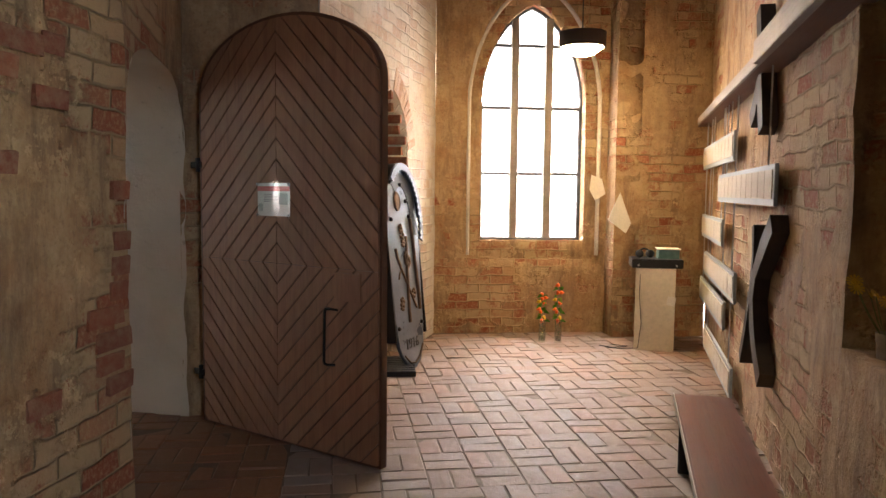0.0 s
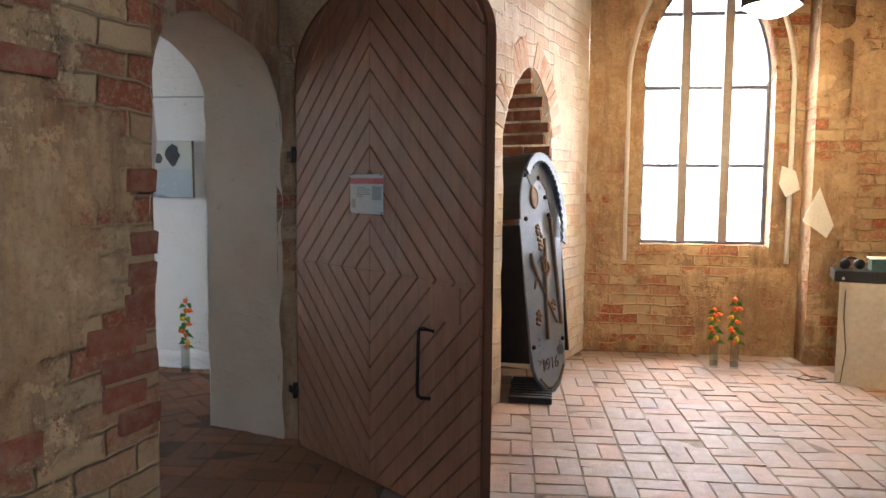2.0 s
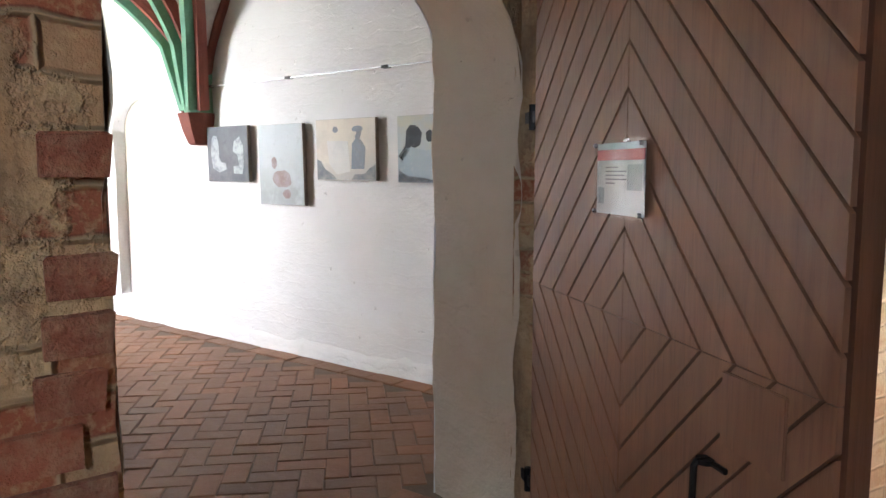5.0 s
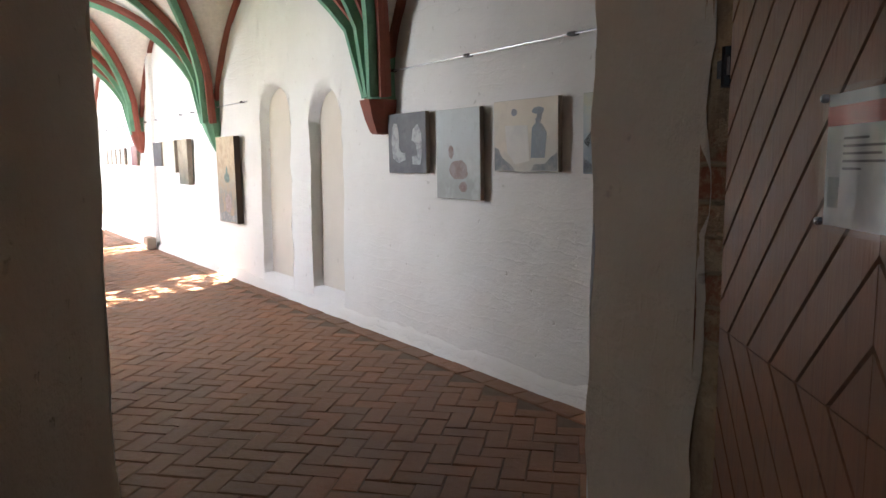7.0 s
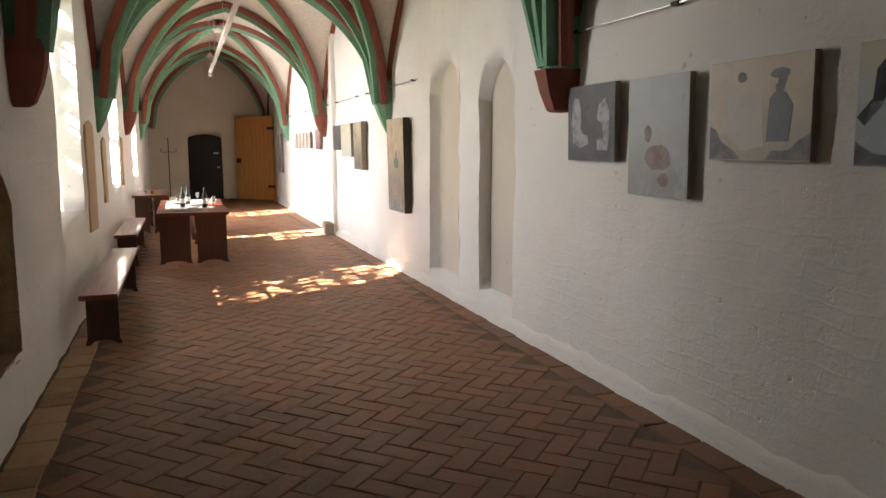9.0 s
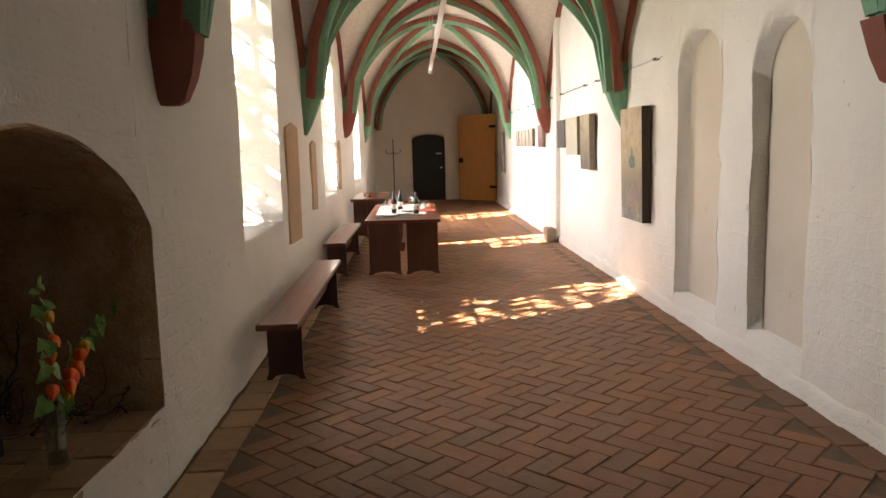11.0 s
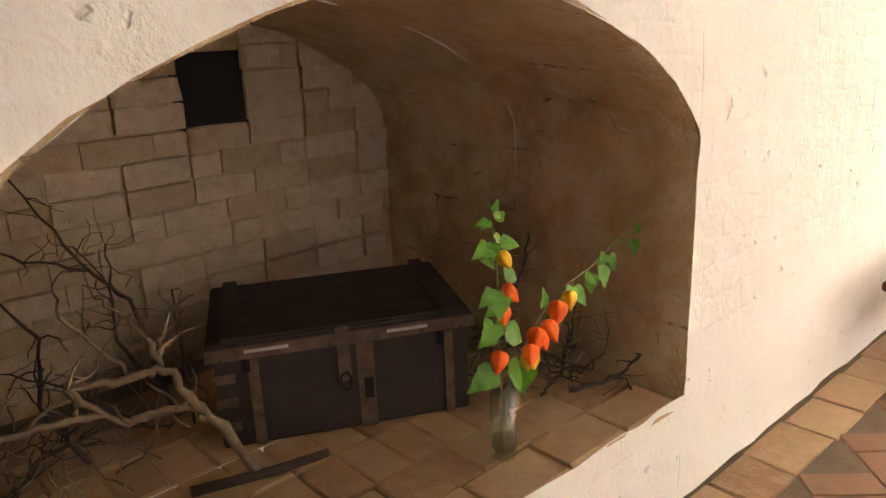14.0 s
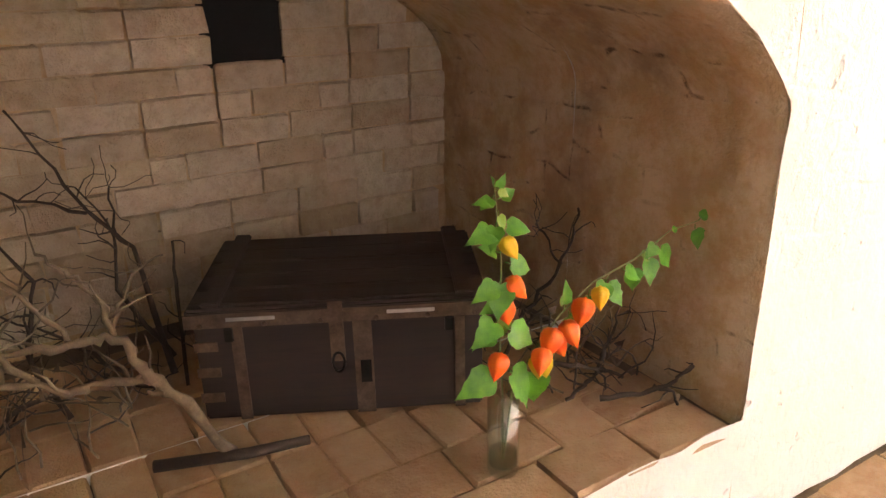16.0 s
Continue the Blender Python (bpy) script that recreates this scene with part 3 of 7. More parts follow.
for a, b in lights:
    bm = bmesh.new()
    for k in range(-30, 32):
        for sgn in (1, -1):
            pts = []
            for i in range(25):
                z = 1.14 + 2.8 * i / 24
                x = (a + b) / 2 + sgn * ((z - 1.14) * 0.62 + k * 0.125)
                if a + 0.005 < x < b - 0.005 and z < WHEAD(x) - 0.02:
                    pts.append((x, 0.0, z))
            if len(pts) > 1:
                tube(bm, [pts[0], pts[-1]], 0.005, 4)
    part("lead_lattice", bm, M_LEAD, win, "fine diamond lead lattice")

tagged(part("backdrop_sky", boxed(-2.5, 10.6, -1.0, 6.0, 10.65, 8.0), M_SKYGLASS, None, "bright overcast sky outside the window"), category="sky", kind="structure")
# floor bed of the whole place and the ground outside
tagged(part("floor_chapel", boxed(-2.4, -3.0, -0.2, 4.6, 9.3, -0.006), M_MORTAR, None, "basket-weave brick floor of the chapel"), category="floor", kind="structure")
tagged(part("floor_cloister", boxed(XW - 0.3, YS - 0.3, -0.2, -2.4, YN + 0.3, -0.007), M_MORTAR, None, "herringbone brick floor of the cloister walk"), category="floor", kind="structure")
M_GRASS = plain("lawn", (0.05, 0.09, 0.025), (0.08, 0.12, 0.04), 0.8, 0.95, 0.02)
tagged(part("ground", boxed(-400, -400, -0.6, 400, 400, -0.25), M_GRASS, None, "lawn outside the walls"), category="ground", kind="structure")

# ---------------------------------------------------------------- the cloister walk
ZS, ZTOP = 1.95, 4.9
BAYS = [-1.75, -6.55, -11.3, -16.1, -21.5, XW]
YM, HALF = (YN + YS) / 2, (YN - YS) / 2


def rise(s):
    """Height of the pointed vault above its springing, s from 0 at the wall to 1 at the crown."""
    k = 1.28
    return HALF * math.sqrt(max(0.0, k * k - (k - min(1.0, max(0.0, s))) ** 2))


def bay_x(k, y):
    """Where a bay line lies at y; the first one is skewed."""
    return BAYS[k] + (0.28 * (y - YS) / (YN - YS) if k == 1 else 0.0)


def vault_z(x, y):
    for k in range(len(BAYS) - 1):
        a, b = bay_x(k, y), bay_x(k + 1, y)
        if b <= x <= a:
            sx = 1 - abs(2 * (x - b) / (a - b) - 1)
            break
    else:
        sx = 0
    sy = 1 - abs(2 * (y - YS) / (YN - YS) - 1)
    return ZS + 0.10 + rise(max(sx, sy)) + 0.10 * min(sx, sy)


NH = [(-7.20, 0.80, 0.24, 2.45), (-8.56, 0.98, 0.22, 2.60)]
n_holes = []
for x1, w, sill, top in NH:
    u0 = -2.0 - x1
    n_holes.append((u0, u0 + w, sill, arch(u0 + w / 2, w / 2, top - 0.36, top), 0.16, True))
wall("wall_gallery", (-2.0, YN), (XW, YN), 1, 0, ZTOP, 0.5, n_holes, M_WHITE, "white limewashed wall with two blind niches", 0.014, 0.14, 0.16)
WINS = [(-8.1, -9.65), (-12.95, -14.5), (-18.05, -19.6)]


def niche_head(x):
    """The flattened arch over the garden wall's niche."""
    d = min(1.0, abs(x + 5.22) / 1.0)
    return 1.27 + 0.485 * (1 - d ** 1.6) ** 0.6


s_holes = [(-2.0 + 4.22, -2.0 + 6.22, 0.43, lambda u: niche_head(-2.0 - u), 0.0, False)]
for a, b in WINS:
    c = -2.0 - (a + b) / 2
    s_holes.append((-2.0 - a, -2.0 - b, 1.0, arch(c, (a - b) / 2, 3.05, 3.62), 0.75, False))
wall("wall_garden", (-2.0, YS), (XW, YS), -1, 0, ZTOP, 0.75, s_holes, M_WHITE, "white limewashed wall with deep windows and an arched niche", 0.009, 0.14, 0.16)
wall("wall_end", (XW, YN), (XW, YS), 1, 0, ZTOP, 0.4, [(YN - 5.55, YN - 4.48, 0.0, arch(YN - 5.015, 0.535, 1.93, 2.10), 0.25, True)], M_ENDWALL, "plastered end wall of the cloister walk", 0.010)
# plaster backs of the two blind niches, the recess's shade put into their beige
M_BEIGE = white_wall("shaded_niche_plaster", (0.66, 0.60, 0.51), (0.60, 0.54, 0.45), 0.05, 0.008)
for x1, w, sill, top in NH:
    xc = x1 - w / 2
    hd = arch(xc, w / 2, top - 0.36, top)
    pts = [(xc - w / 2, sill + 0.01), (xc + w / 2, sill + 0.01)] + [(xc + w / 2 * math.cos(math.pi * i / 20), hd(xc + w / 2 * math.cos(math.pi * i / 20))) for i in range(21)]
    tagged(part("trim_niche_back", prism(bmesh.new(), pts, YN + 0.125, YN + 0.20), M_BEIGE, None, "plaster back of a blind niche, beige for the recess's shade"), category="niche", kind="structure")

# rough limewashed footing along the gallery wall
bm = bmesh.new()
uvl = bm.loops.layers.uv.new("UVMap")
rows = []
for i in range(240):
    x = -2.2 - 0.1 * i
    q = Vector((x, 0, 0))
    h = 0.12 + 0.06 * noise.noise(q * 1.1) + 0.03 * noise.noise(q * 5.0)
    d = 0.028 + 0.02 * noise.noise(q * 1.7 + Vector((3, 1, 0))) + 0.012 * noise.noise(q * 6.0)
    rows.append([bm.verts.new((x, YN - y, z)) for y, z in ((d + 0.02, -0.01), (d + 0.012 * noise.noise(q * 7), h * 0.55), (d * 0.75, h - 0.02), (d * 0.4, h), (-0.03, h + 0.035))])
for i, (ra, rb) in enumerate(zip(rows, rows[1:])):
    for j in range(4):
        f = bm.faces.new((ra[j], ra[j + 1], rb[j + 1], rb[j]))
        for lp, w in zip(f.loops, ((0.1 * i, 0.05 * j), (0.1 * i, 0.05 * j + 0.05), (0.1 * i + 0.1, 0.05 * j + 0.05), (0.1 * i + 0.1, 0.05 * j))):
            lp[uvl].uv = w
tagged(part("baseboard_footing", bm, M_WHITE, None, "rough limewashed footing along the wall", True), category="footing", kind="structure")

# the short wall that holds the doorway, on the cloister side
wall("wall_cloister_east_a", (-2.557, 2.8), PIER_W, 1, 0, ZTOP, 0.3, [], M_WHITE, "white wall beside the doorway", 0.008, back=False)
wall("wall_cloister_east_b", JAMB_W, (-2.05, 7.3), 1, 0, ZTOP, 0.3, [], M_WHITE, "white wall beside the doorway", 0.008, back=False)
wall("wall_cloister_east_over", PIER_W, JAMB_W, 1, 0, ZTOP, 0.3, [(0.0, LW, 0.0, lambda u: door_head_w(u, LW), 0.0, False)], M_WHITE, "white wall over the doorway", 0.006, back=False)

bm = bmesh.new()
xs = [(k, i / 24) for k in range(len(BAYS) - 1) for i in range(24)] + [(len(BAYS) - 2, 1.0)]
ys = [YS - 0.05 + (YN - YS + 0.1) * j / 28 for j in range(29)]
grid = []
for k, f in xs:
    row = []
    for y in ys:
        yc = min(YN, max(YS, y))
        x = bay_x(k, yc) + (bay_x(k + 1, yc) - bay_x(k, yc)) * f
        row.append(bm.verts.new((x, y, vault_z(x, yc) + 0.012 * noise.noise(Vector((x * 2, y * 2, 0))))))
    grid.append(row)
for ga, gb in zip(grid, grid[1:]):
    for j in range(len(ys) - 1):
        bm.faces.new((ga[j], ga[j + 1], gb[j + 1], gb[j]))
tagged(part("ceiling_vault", bm, M_VAULT, None, "cream plastered rib vault over the cloister walk", True), category="ceiling", kind="structure")
tagged(part("roof_slab", boxed(XW - 0.4, YS - 0.8, ZTOP, -1.6, YN + 0.6, ZTOP + 0.2), M_STONE, None, "roof over the cloister walk"), category="roof", kind="structure")


def sweep(bm, pts, ups, width, depth, off=0.0, side=0.0):
    """A rib of rectangular section with a rounded nose along points; side moves it across, off outwards."""
    rings = []
    prof = [(-0.5, 0.0), (-0.5, 0.55), (-0.28, 1.0), (0.28, 1.0), (0.5, 0.55), (0.5, 0.0)]
    for i, p in enumerate(pts):
        d = (pts[min(i + 1, len(pts) - 1)] - pts[max(i - 1, 0)]).normalized()
        dn = -(ups[i] - d * ups[i].dot(d)).normalized()
        s = d.cross(dn)
        rings.append([bm.verts.new(p + s * (side + a * width) + dn * (off + b * depth)) for a, b in prof])
    for a, b in zip(rings, rings[1:]):
        for k in range(len(prof)):
            bm.faces.new((a[k], a[(k + 1) % 6], b[(k + 1) % 6], b[k]))
    bm.faces.new(rings[0][::-1])
    bm.faces.new(rings[-1])
    bmesh.ops.recalc_face_normals(bm, faces=bm.faces)
    return bm


def rib(name, pts, parent, label):
    """A vault rib: green nose with oxide red bands along both flanks."""
    ups = []
    for p in pts:
        v = Vector((0, p.y - YM, 0)) * 0.9 + Vector((0, 0, max(0.05, p.z - ZS)))
        ups.append(v.normalized())
    o = part(name, sweep(bmesh.new(), pts, ups, 0.10, 0.17), M_GREEN, parent, label)
    for s in (-0.085, 0.085):
        part("red_band", sweep(bmesh.new(), pts, ups, 0.075, 0.10, 0.0, s), M_RED, o, "oxide red painted rib flank")
    return o


def vault_pt(x, y, dz=0.0):
    return Vector((x, y, vault_z(x, y) + dz))


for k, (a, b) in enumerate(zip(BAYS, BAYS[1:])):
    v = empty("vault_ribs", pose(0, 0, 0), "green and oxide red painted vault ribs meeting at a boss", "vault ribs", "vault bays", "structure")
    n = 18
    ins = 0.06
    xm = (bay_x(k, YM) + bay_x(k + 1, YM)) / 2
    for x0, y0 in ((bay_x(k, YS) - 0.05, YS + ins), (bay_x(k, YN) - 0.05, YN - ins), (bay_x(k + 1, YS) + 0.05, YS + ins), (bay_x(k + 1, YN) + 0.05, YN - ins)):
        pts = []
        for i in range(n + 1):
            f = i / n
            x, y = x0 + (xm - x0) * f, y0 + (YM - y0) * f
            pts.append(Vector((x, y, max(ZS, vault_z(x, y)) - 0.02 if i else ZS + 0.32)))
        rib("diagonal_rib", pts, v, "green painted diagonal rib")
    if k > 0:
        pts = []
        for i in range(2 * n + 1):
            f = i / (2 * n)
            y = YS + ins + (YN - YS - 2 * ins) * f
            ax = bay_x(k, y)
            pts.append(Vector((ax, y, ZS + 0.32 if i in (0, 2 * n) else vault_z(ax, y) - 0.02)))
        rib("transverse_rib", pts, v, "green painted transverse rib")
    for y0, sg in ((YS, 1), (YN, -1)):
        wa, wb = bay_x(k, y0), bay_x(k + 1, y0)
        pts = [Vector((wa + (wb - wa) * i / 30, y0 + sg * 0.02, max(2.3, vault_z(wa + (wb - wa) * i / 30, y0) - 0.03))) for i in range(31)]
        bm = bmesh.new()
        sweep(bm, pts, [Vector((0, 0, 1))] * 31, 0.10, 0.045)
        part("wall_rib", bm, M_RED, v, "oxide red wall rib")
    bm = bmesh.new()
    lathe(bm, [(0.001, -0.30), (0.06, -0.29), (0.13, -0.22), (0.15, -0.12), (0.13, 0.0)], 20, (xm, YM, vault_z(xm, YM)))
    part("boss", bm, M_VAULT, v, "pale round boss", True)

for k, x in enumerate(BAYS[1:-1]):
    for y0, sg in ((YS, 1), (YN, -1)):
        red = k % 2 == 0
        c = empty("corbel", pose(bay_x(k + 1, y0), y0, 0), "pointed wall corbel painted oxide red" if red else "pointed wall corbel painted green", "corbel", "vault corbels", "structure")
        bm = bmesh.new()
        lev = [(1.87, 0.05, 0.05), (1.93, 0.10, 0.11), (2.12, 0.155, 0.19), (2.30, 0.18, 0.23)]
        if k == 0:  # the first pair are blunt blocks, flat underneath
            lev = [(1.915, 0.095, 0.13), (1.93, 0.11, 0.15), (2.05, 0.135, 0.20), (2.22, 0.165, 0.245)] if sg < 0 else [(1.895, 0.045, 0.08), (1.92, 0.075, 0.12), (2.03, 0.115, 0.165), (2.16, 0.145, 0.195), (2.30, 0.16, 0.21)]
        elif not red:
            lev = [(1.83, 0.03, 0.03), (1.95, 0.085, 0.09), (2.12, 0.13, 0.16), (2.26, 0.16, 0.21)]
        rings = []
        for z, w, d in lev:
            rings.append([bm.verts.new((sx * w, sg * dd, z)) for sx, dd in ((-1, -0.02), (-1, d * 0.55), (-0.55, d), (0.55, d), (1, d * 0.55), (1, -0.02))])
        for ra, rb in zip(rings, rings[1:]):
            for i in range(6):
                bm.faces.new((ra[i], ra[(i + 1) % 6], rb[(i + 1) % 6], rb[i]))
        bm.faces.new(rings[0])
        bm.faces.new(rings[-1])
        bmesh.ops.recalc_face_normals(bm, faces=bm.faces)
        part("corbel_body", bm, M_RED if red else M_GREEN, c)
        # the springer where the ribs grow together
        bm = bmesh.new()
        rings = []
        for z, w, d in ((lev[-1][0] - 0.01, 0.15, 0.19), (2.55, 0.15, 0.22), (2.9, 0.12, 0.26)):
            rings.append([bm.verts.new((sx * w, sg * dd, z)) for sx, dd in ((-1, -0.02), (-0.8, d * 0.7), (-0.35, d), (0.35, d), (0.8, d * 0.7), (1, -0.02))])
        for ra, rb in zip(rings, rings[1:]):
            for i in range(6):
                bm.faces.new((ra[i], ra[(i + 1) % 6], rb[(i + 1) % 6], rb[i]))
        bm.faces.new(rings[-1])
        bmesh.ops.recalc_face_normals(bm, faces=bm.faces)
        part("springer", bm, M_GREEN, c, "green painted rib springer")

# garden windows with glazing bars that break up the sun
for k, (a, b) in enumerate(WINS):
    w = empty("window_%d" % (k + 2), pose((a + b) / 2, YS - 0.68, 0), "deep cloister window with small panes and a sloped sill", "window", kind="structure")
    hw = (a - b) / 2
    hd = arch(0, hw, 3.05, 3.62)
    bm = bmesh.new()
    for s in (-1, 1):
        box(bm, s * hw - 0.03, -0.03, 1.0, s * hw + 0.03, 0.03, 3.1)
    box(bm, -hw, -0.03, 1.0, hw, 0.03, 1.06)
    box(bm, -0.03, -0.03, 1.0, 0.03, 0.03, 3.60)
    for i in range(24):
        ua, ub = -hw * math.cos(math.pi * i / 24), -hw * math.cos(math.pi * (i + 1) / 24)
        tube(bm, [(ua, 0, hd(ua) - 0.015), (ub, 0, hd(ub) - 0.015)], 0.03, 6)
    part("window_frame", bm, M_STONE, w, "grey window frame")
    for i in range(1, 9):
        part("glazing_bar", boxed(-hw, -0.012, 1.0 + 0.25 * i - 0.012, hw, 0.012, 1.0 + 0.25 * i + 0.012), M_LEAD, w)
    for i in (-2, -1, 1, 2):
        x = i * hw / 3
        part("glazing_bar", boxed(x - 0.01, -0.012, 1.0, x + 0.01, 0.012, hd(x)), M_LEAD, w)

# trees in the cloister garden, whose leaves dapple the sun
M_FOLIAGE = plain("tree_leaves", (0.05, 0.10, 0.02), (0.08, 0.14, 0.03), 3, 0.6, 0.001)
M_TRUNK = plain("tree_bark", (0.09, 0.07, 0.05), (0.14, 0.11, 0.08), 10, 0.95, 0.02)
for k, (tx, ty) in enumerate(((-6.3, -2.6), (-11.2, -2.4), (-16.2, -2.7))):
    rnd = random.Random(60 + k)
    tree = empty("tree", pose(tx, ty, -0.25), "broad-leaved garden tree outside the cloister windows", "tree", "garden trees")
    bm = bmesh.new()
    tube(bm, [(0, 0, 0), (0.05, 0.02, 1.5), (0.0, 0.1, 3.0), (0.1, 0.0, 4.8)], [0.2, 0.16, 0.12, 0.05], 10)
    for i in range(7):
        a = 0.9 * i
        tube(bm, [(0, 0.05, 2.4 + 0.3 * i), (0.8 * math.cos(a), 0.8 * math.sin(a), 3.1 + 0.3 * i), (1.7 * math.cos(a), 1.7 * math.sin(a), 3.9 + 0.35 * i)], [0.07, 0.045, 0.015], 7)
    part("trunk", bm, M_TRUNK, tree, "grey-brown trunk with limbs")
    vs, fs = [], []
    for c in range(115 if k == 0 else 80):
        d = Vector((rnd.gauss(0, 1), rnd.gauss(0, 1), rnd.gauss(0, 1))).normalized() * (rnd.random() ** 0.4)
        ctr = Vector((2.3 * d.x, 1.9 * d.y, 5.3 + 2.1 * d.z))
        for i in range(15):
            p = ctr + Vector((rnd.gauss(0, 0.28), rnd.gauss(0, 0.28), rnd.gauss(0, 0.22)))
            m = Matrix.Translation(p) @ Euler((rnd.uniform(-0.9, 0.9), rnd.uniform(-0.9, 0.9), rnd.uniform(0, 6.28))).to_matrix().to_4x4()
            o, s = len(vs), rnd.uniform(0.09, 0.15)
            vs += [tuple(m @ Vector(v)) for v in ((0, -s, 0), (0.55 * s, -0.2 * s, 0.03), (0.35 * s, 0.7 * s, 0), (0, 1.2 * s, -0.02), (-0.35 * s, 0.7 * s, 0), (-0.55 * s, -0.2 * s, 0.03))]
            fs.append(tuple(range(o, o + 6)))
    me = bpy.data.meshes.new("crown")
    me.from_pydata(vs, [], fs)
    me.materials.append(M_FOLIAGE)
    crown = new("crown", me)
    crown.parent = tree
    tagged(crown, "loose green leafy crown")

# the arched niche in the garden wall
NX0, NX1, NYB, NZ = -4.22, -6.22, 1.75, 0.43
n_head = niche_head
bm = bmesh.new()
prof = [(NX0, NZ - 0.1 + (1.37 - NZ) * i / 6) for i in range(6)]
prof += [(-5.22 + 1.0 * math.cos(math.pi * i / 30), n_head(-5.22 + 1.0 * math.cos(math.pi * i / 30))) for i in range(31)]
prof += [(NX1, 1.27 - (1.37 - NZ) * i / 6) for i in range(1, 7)]
deeps = [YS + 0.004 - (YS - NYB) * i / 12 for i in range(13)]
rings = []
for y in deeps:
    ring = []
    for x, z in prof:
        p = Vector((x, y, z))
        w = 0.016 if y < YS - 0.01 else 0.008
        ring.append(bm.verts.new(p + w * Vector((noise.noise(p * 4), 0, noise.noise(p * 4 + Vector((7, 3, 1)))))))
    rings.append(ring)
rings.insert(0, [bm.verts.new((-5.22 + (x + 5.22) * 1.045, YS - 0.028, 0.9 + (z - 0.9) * 1.06)) for x, z in prof])
for ra, rb in zip(rings, rings[1:]):
    for i in range(len(prof) - 1):
        bm.faces.new((ra[i], ra[i + 1], rb[i + 1], rb[i]))
tagged(part("niche_lining", bm, M_NPLASTER, None, "brown stained plaster lining of the arched niche", True), category="niche", kind="structure")
niche_back = part("niche_back_wall", boxed(NX1 - 0.4, NYB - 0.30, 0.0, NX0 + 0.4, NYB - 0.02, 2.2), M_NPLASTER, None, "rough whitewashed brick back wall of the niche")
tagged(niche_back, category="wall", kind="structure")
for nm, b6 in (("niche_side_masonry", (NX0 + 0.03, NYB - 0.03, 0, NX0 + 0.4, YS - 0.76, 2.2)), ("niche_side_masonry", (NX1 - 0.4, NYB - 0.03, 0, NX1 - 0.03, YS - 0.76, 2.2)), ("niche_top_masonry", (NX1 - 0.4, NYB - 0.03, 1.80, NX0 + 0.4, YS - 0.76, 2.2)), ("niche_base_masonry", (NX1 - 0.4, NYB - 0.03, -0.1, NX0 + 0.4, YS - 0.03, 0.25)), ("niche_side_masonry", (NX0 + 0.03, YS - 0.76, 0, NX0 + 0.2, YS - 0.03, 1.9)), ("niche_side_masonry", (NX1 - 0.2, YS - 0.76, 0, NX1 - 0.03, YS - 0.03, 1.9)), ("niche_top_masonry", (NX1 - 0.2, YS - 0.76, 1.80, NX0 + 0.2, YS - 0.03, 1.95))):
    tagged(part(nm, boxed(*b6), M_NPLASTER, None, "masonry round the arched niche"), category="wall", kind="structure")
niche_floor = part("niche_floor", boxed(NX1 - 0.05, NYB - 0.1, 0.25, NX0 + 0.05, YS - 0.02, NZ - 0.035), M_MORTAR, None, "old tile floor of the arched niche")
tagged(niche_floor, category="floor", kind="structure")


def brick_mesh(name, l, w, h, wob, mat, seed, chips=0.0):
    """One worn brick, its long side along x, resting on z = 0."""
    rnd = random.Random(seed)
    bm = bmesh.new()
    b = 0.006
    def ring(z, s):
        pts = []
        for sx, sy in ((-1, -1), (1, -1), (1, 1), (-1, 1)):
            pts.append(bm.verts.new((sx * (l / 2 - s) + rnd.uniform(-wob, wob), sy * (w / 2 - s) + rnd.uniform(-wob, wob), z + rnd.uniform(-wob, wob) * 0.5)))
        return pts
    r0, r1, r2 = ring(0, 0), ring(h - b, 0), ring(h, b)
    for a, c in ((r0, r1), (r1, r2)):
        for i in range(4):
            bm.faces.new((a[i], a[(i + 1) % 4], c[(i + 1) % 4], c[i]))
    bm.faces.new(r2)
    return finish(bm, name, mat)


def joined(name, mesh_list, poses, mat, parent, label):
    """Bricks past the countable ones, in one mesh."""
    vs, fs = [], []
    for k, m in enumerate(poses):
        me = mesh_list[k % len(mesh_list)]
        o = len(vs)
        vs += [tuple(m @ v.co) for v in me.vertices]
        fs += [tuple(o + i for i in p.vertices) for p in me.polygons]
    me = bpy.data.meshes.new(name)
    me.from_pydata(vs, [], fs)
    me.materials.append(mat)
    ob = new(name, me)
    ob.parent = parent
    return tagged(ob, label, kind="stuff")


# ---------------------------------------------------------------- the open door
D_ANG = -39.0
DW = 1.665
DC, DZ = 0.79, 1.222
door_m = pose(-1.446, 5.216, 0.0, 0, 0, D_ANG)
door = empty("door_1", door_m, "open arched brown door with diamond-laid boards", "door", kind="structure")


def d_top(x):
    d = min(1.0, abs(x - DW / 2) / (DW / 2))
    return 2.38 + 0.46 * math.sqrt(1 - d * d)


outline = [(0.0, 0.012), (DW, 0.012)] + [(DW / 2 + DW / 2 * math.cos(math.pi * i / 28), d_top(DW / 2 + DW / 2 * math.cos(math.pi * i / 28))) for i in range(29)]
part("door_leaf", prism(bmesh.new(), outline, 0.0, 0.055), M_DOORE, door, "brown door leaf with darker edge")


def clip(poly, a, b, c):
    """The part of a convex outline where a x + b z >= c."""
    out = []
    for (x0, z0), (x1, z1) in zip(poly, poly[1:] + poly[:1]):
        d0, d1 = a * x0 + b * z0 - c, a * x1 + b * z1 - c
        if d0 >= 0:
            out.append((x0, z0))
        if d0 * d1 < 0:
            f = d0 / (d0 - d1)
            out.append((x0 + (x1 - x0) * f, z0 + (z1 - z0) * f))
    return out


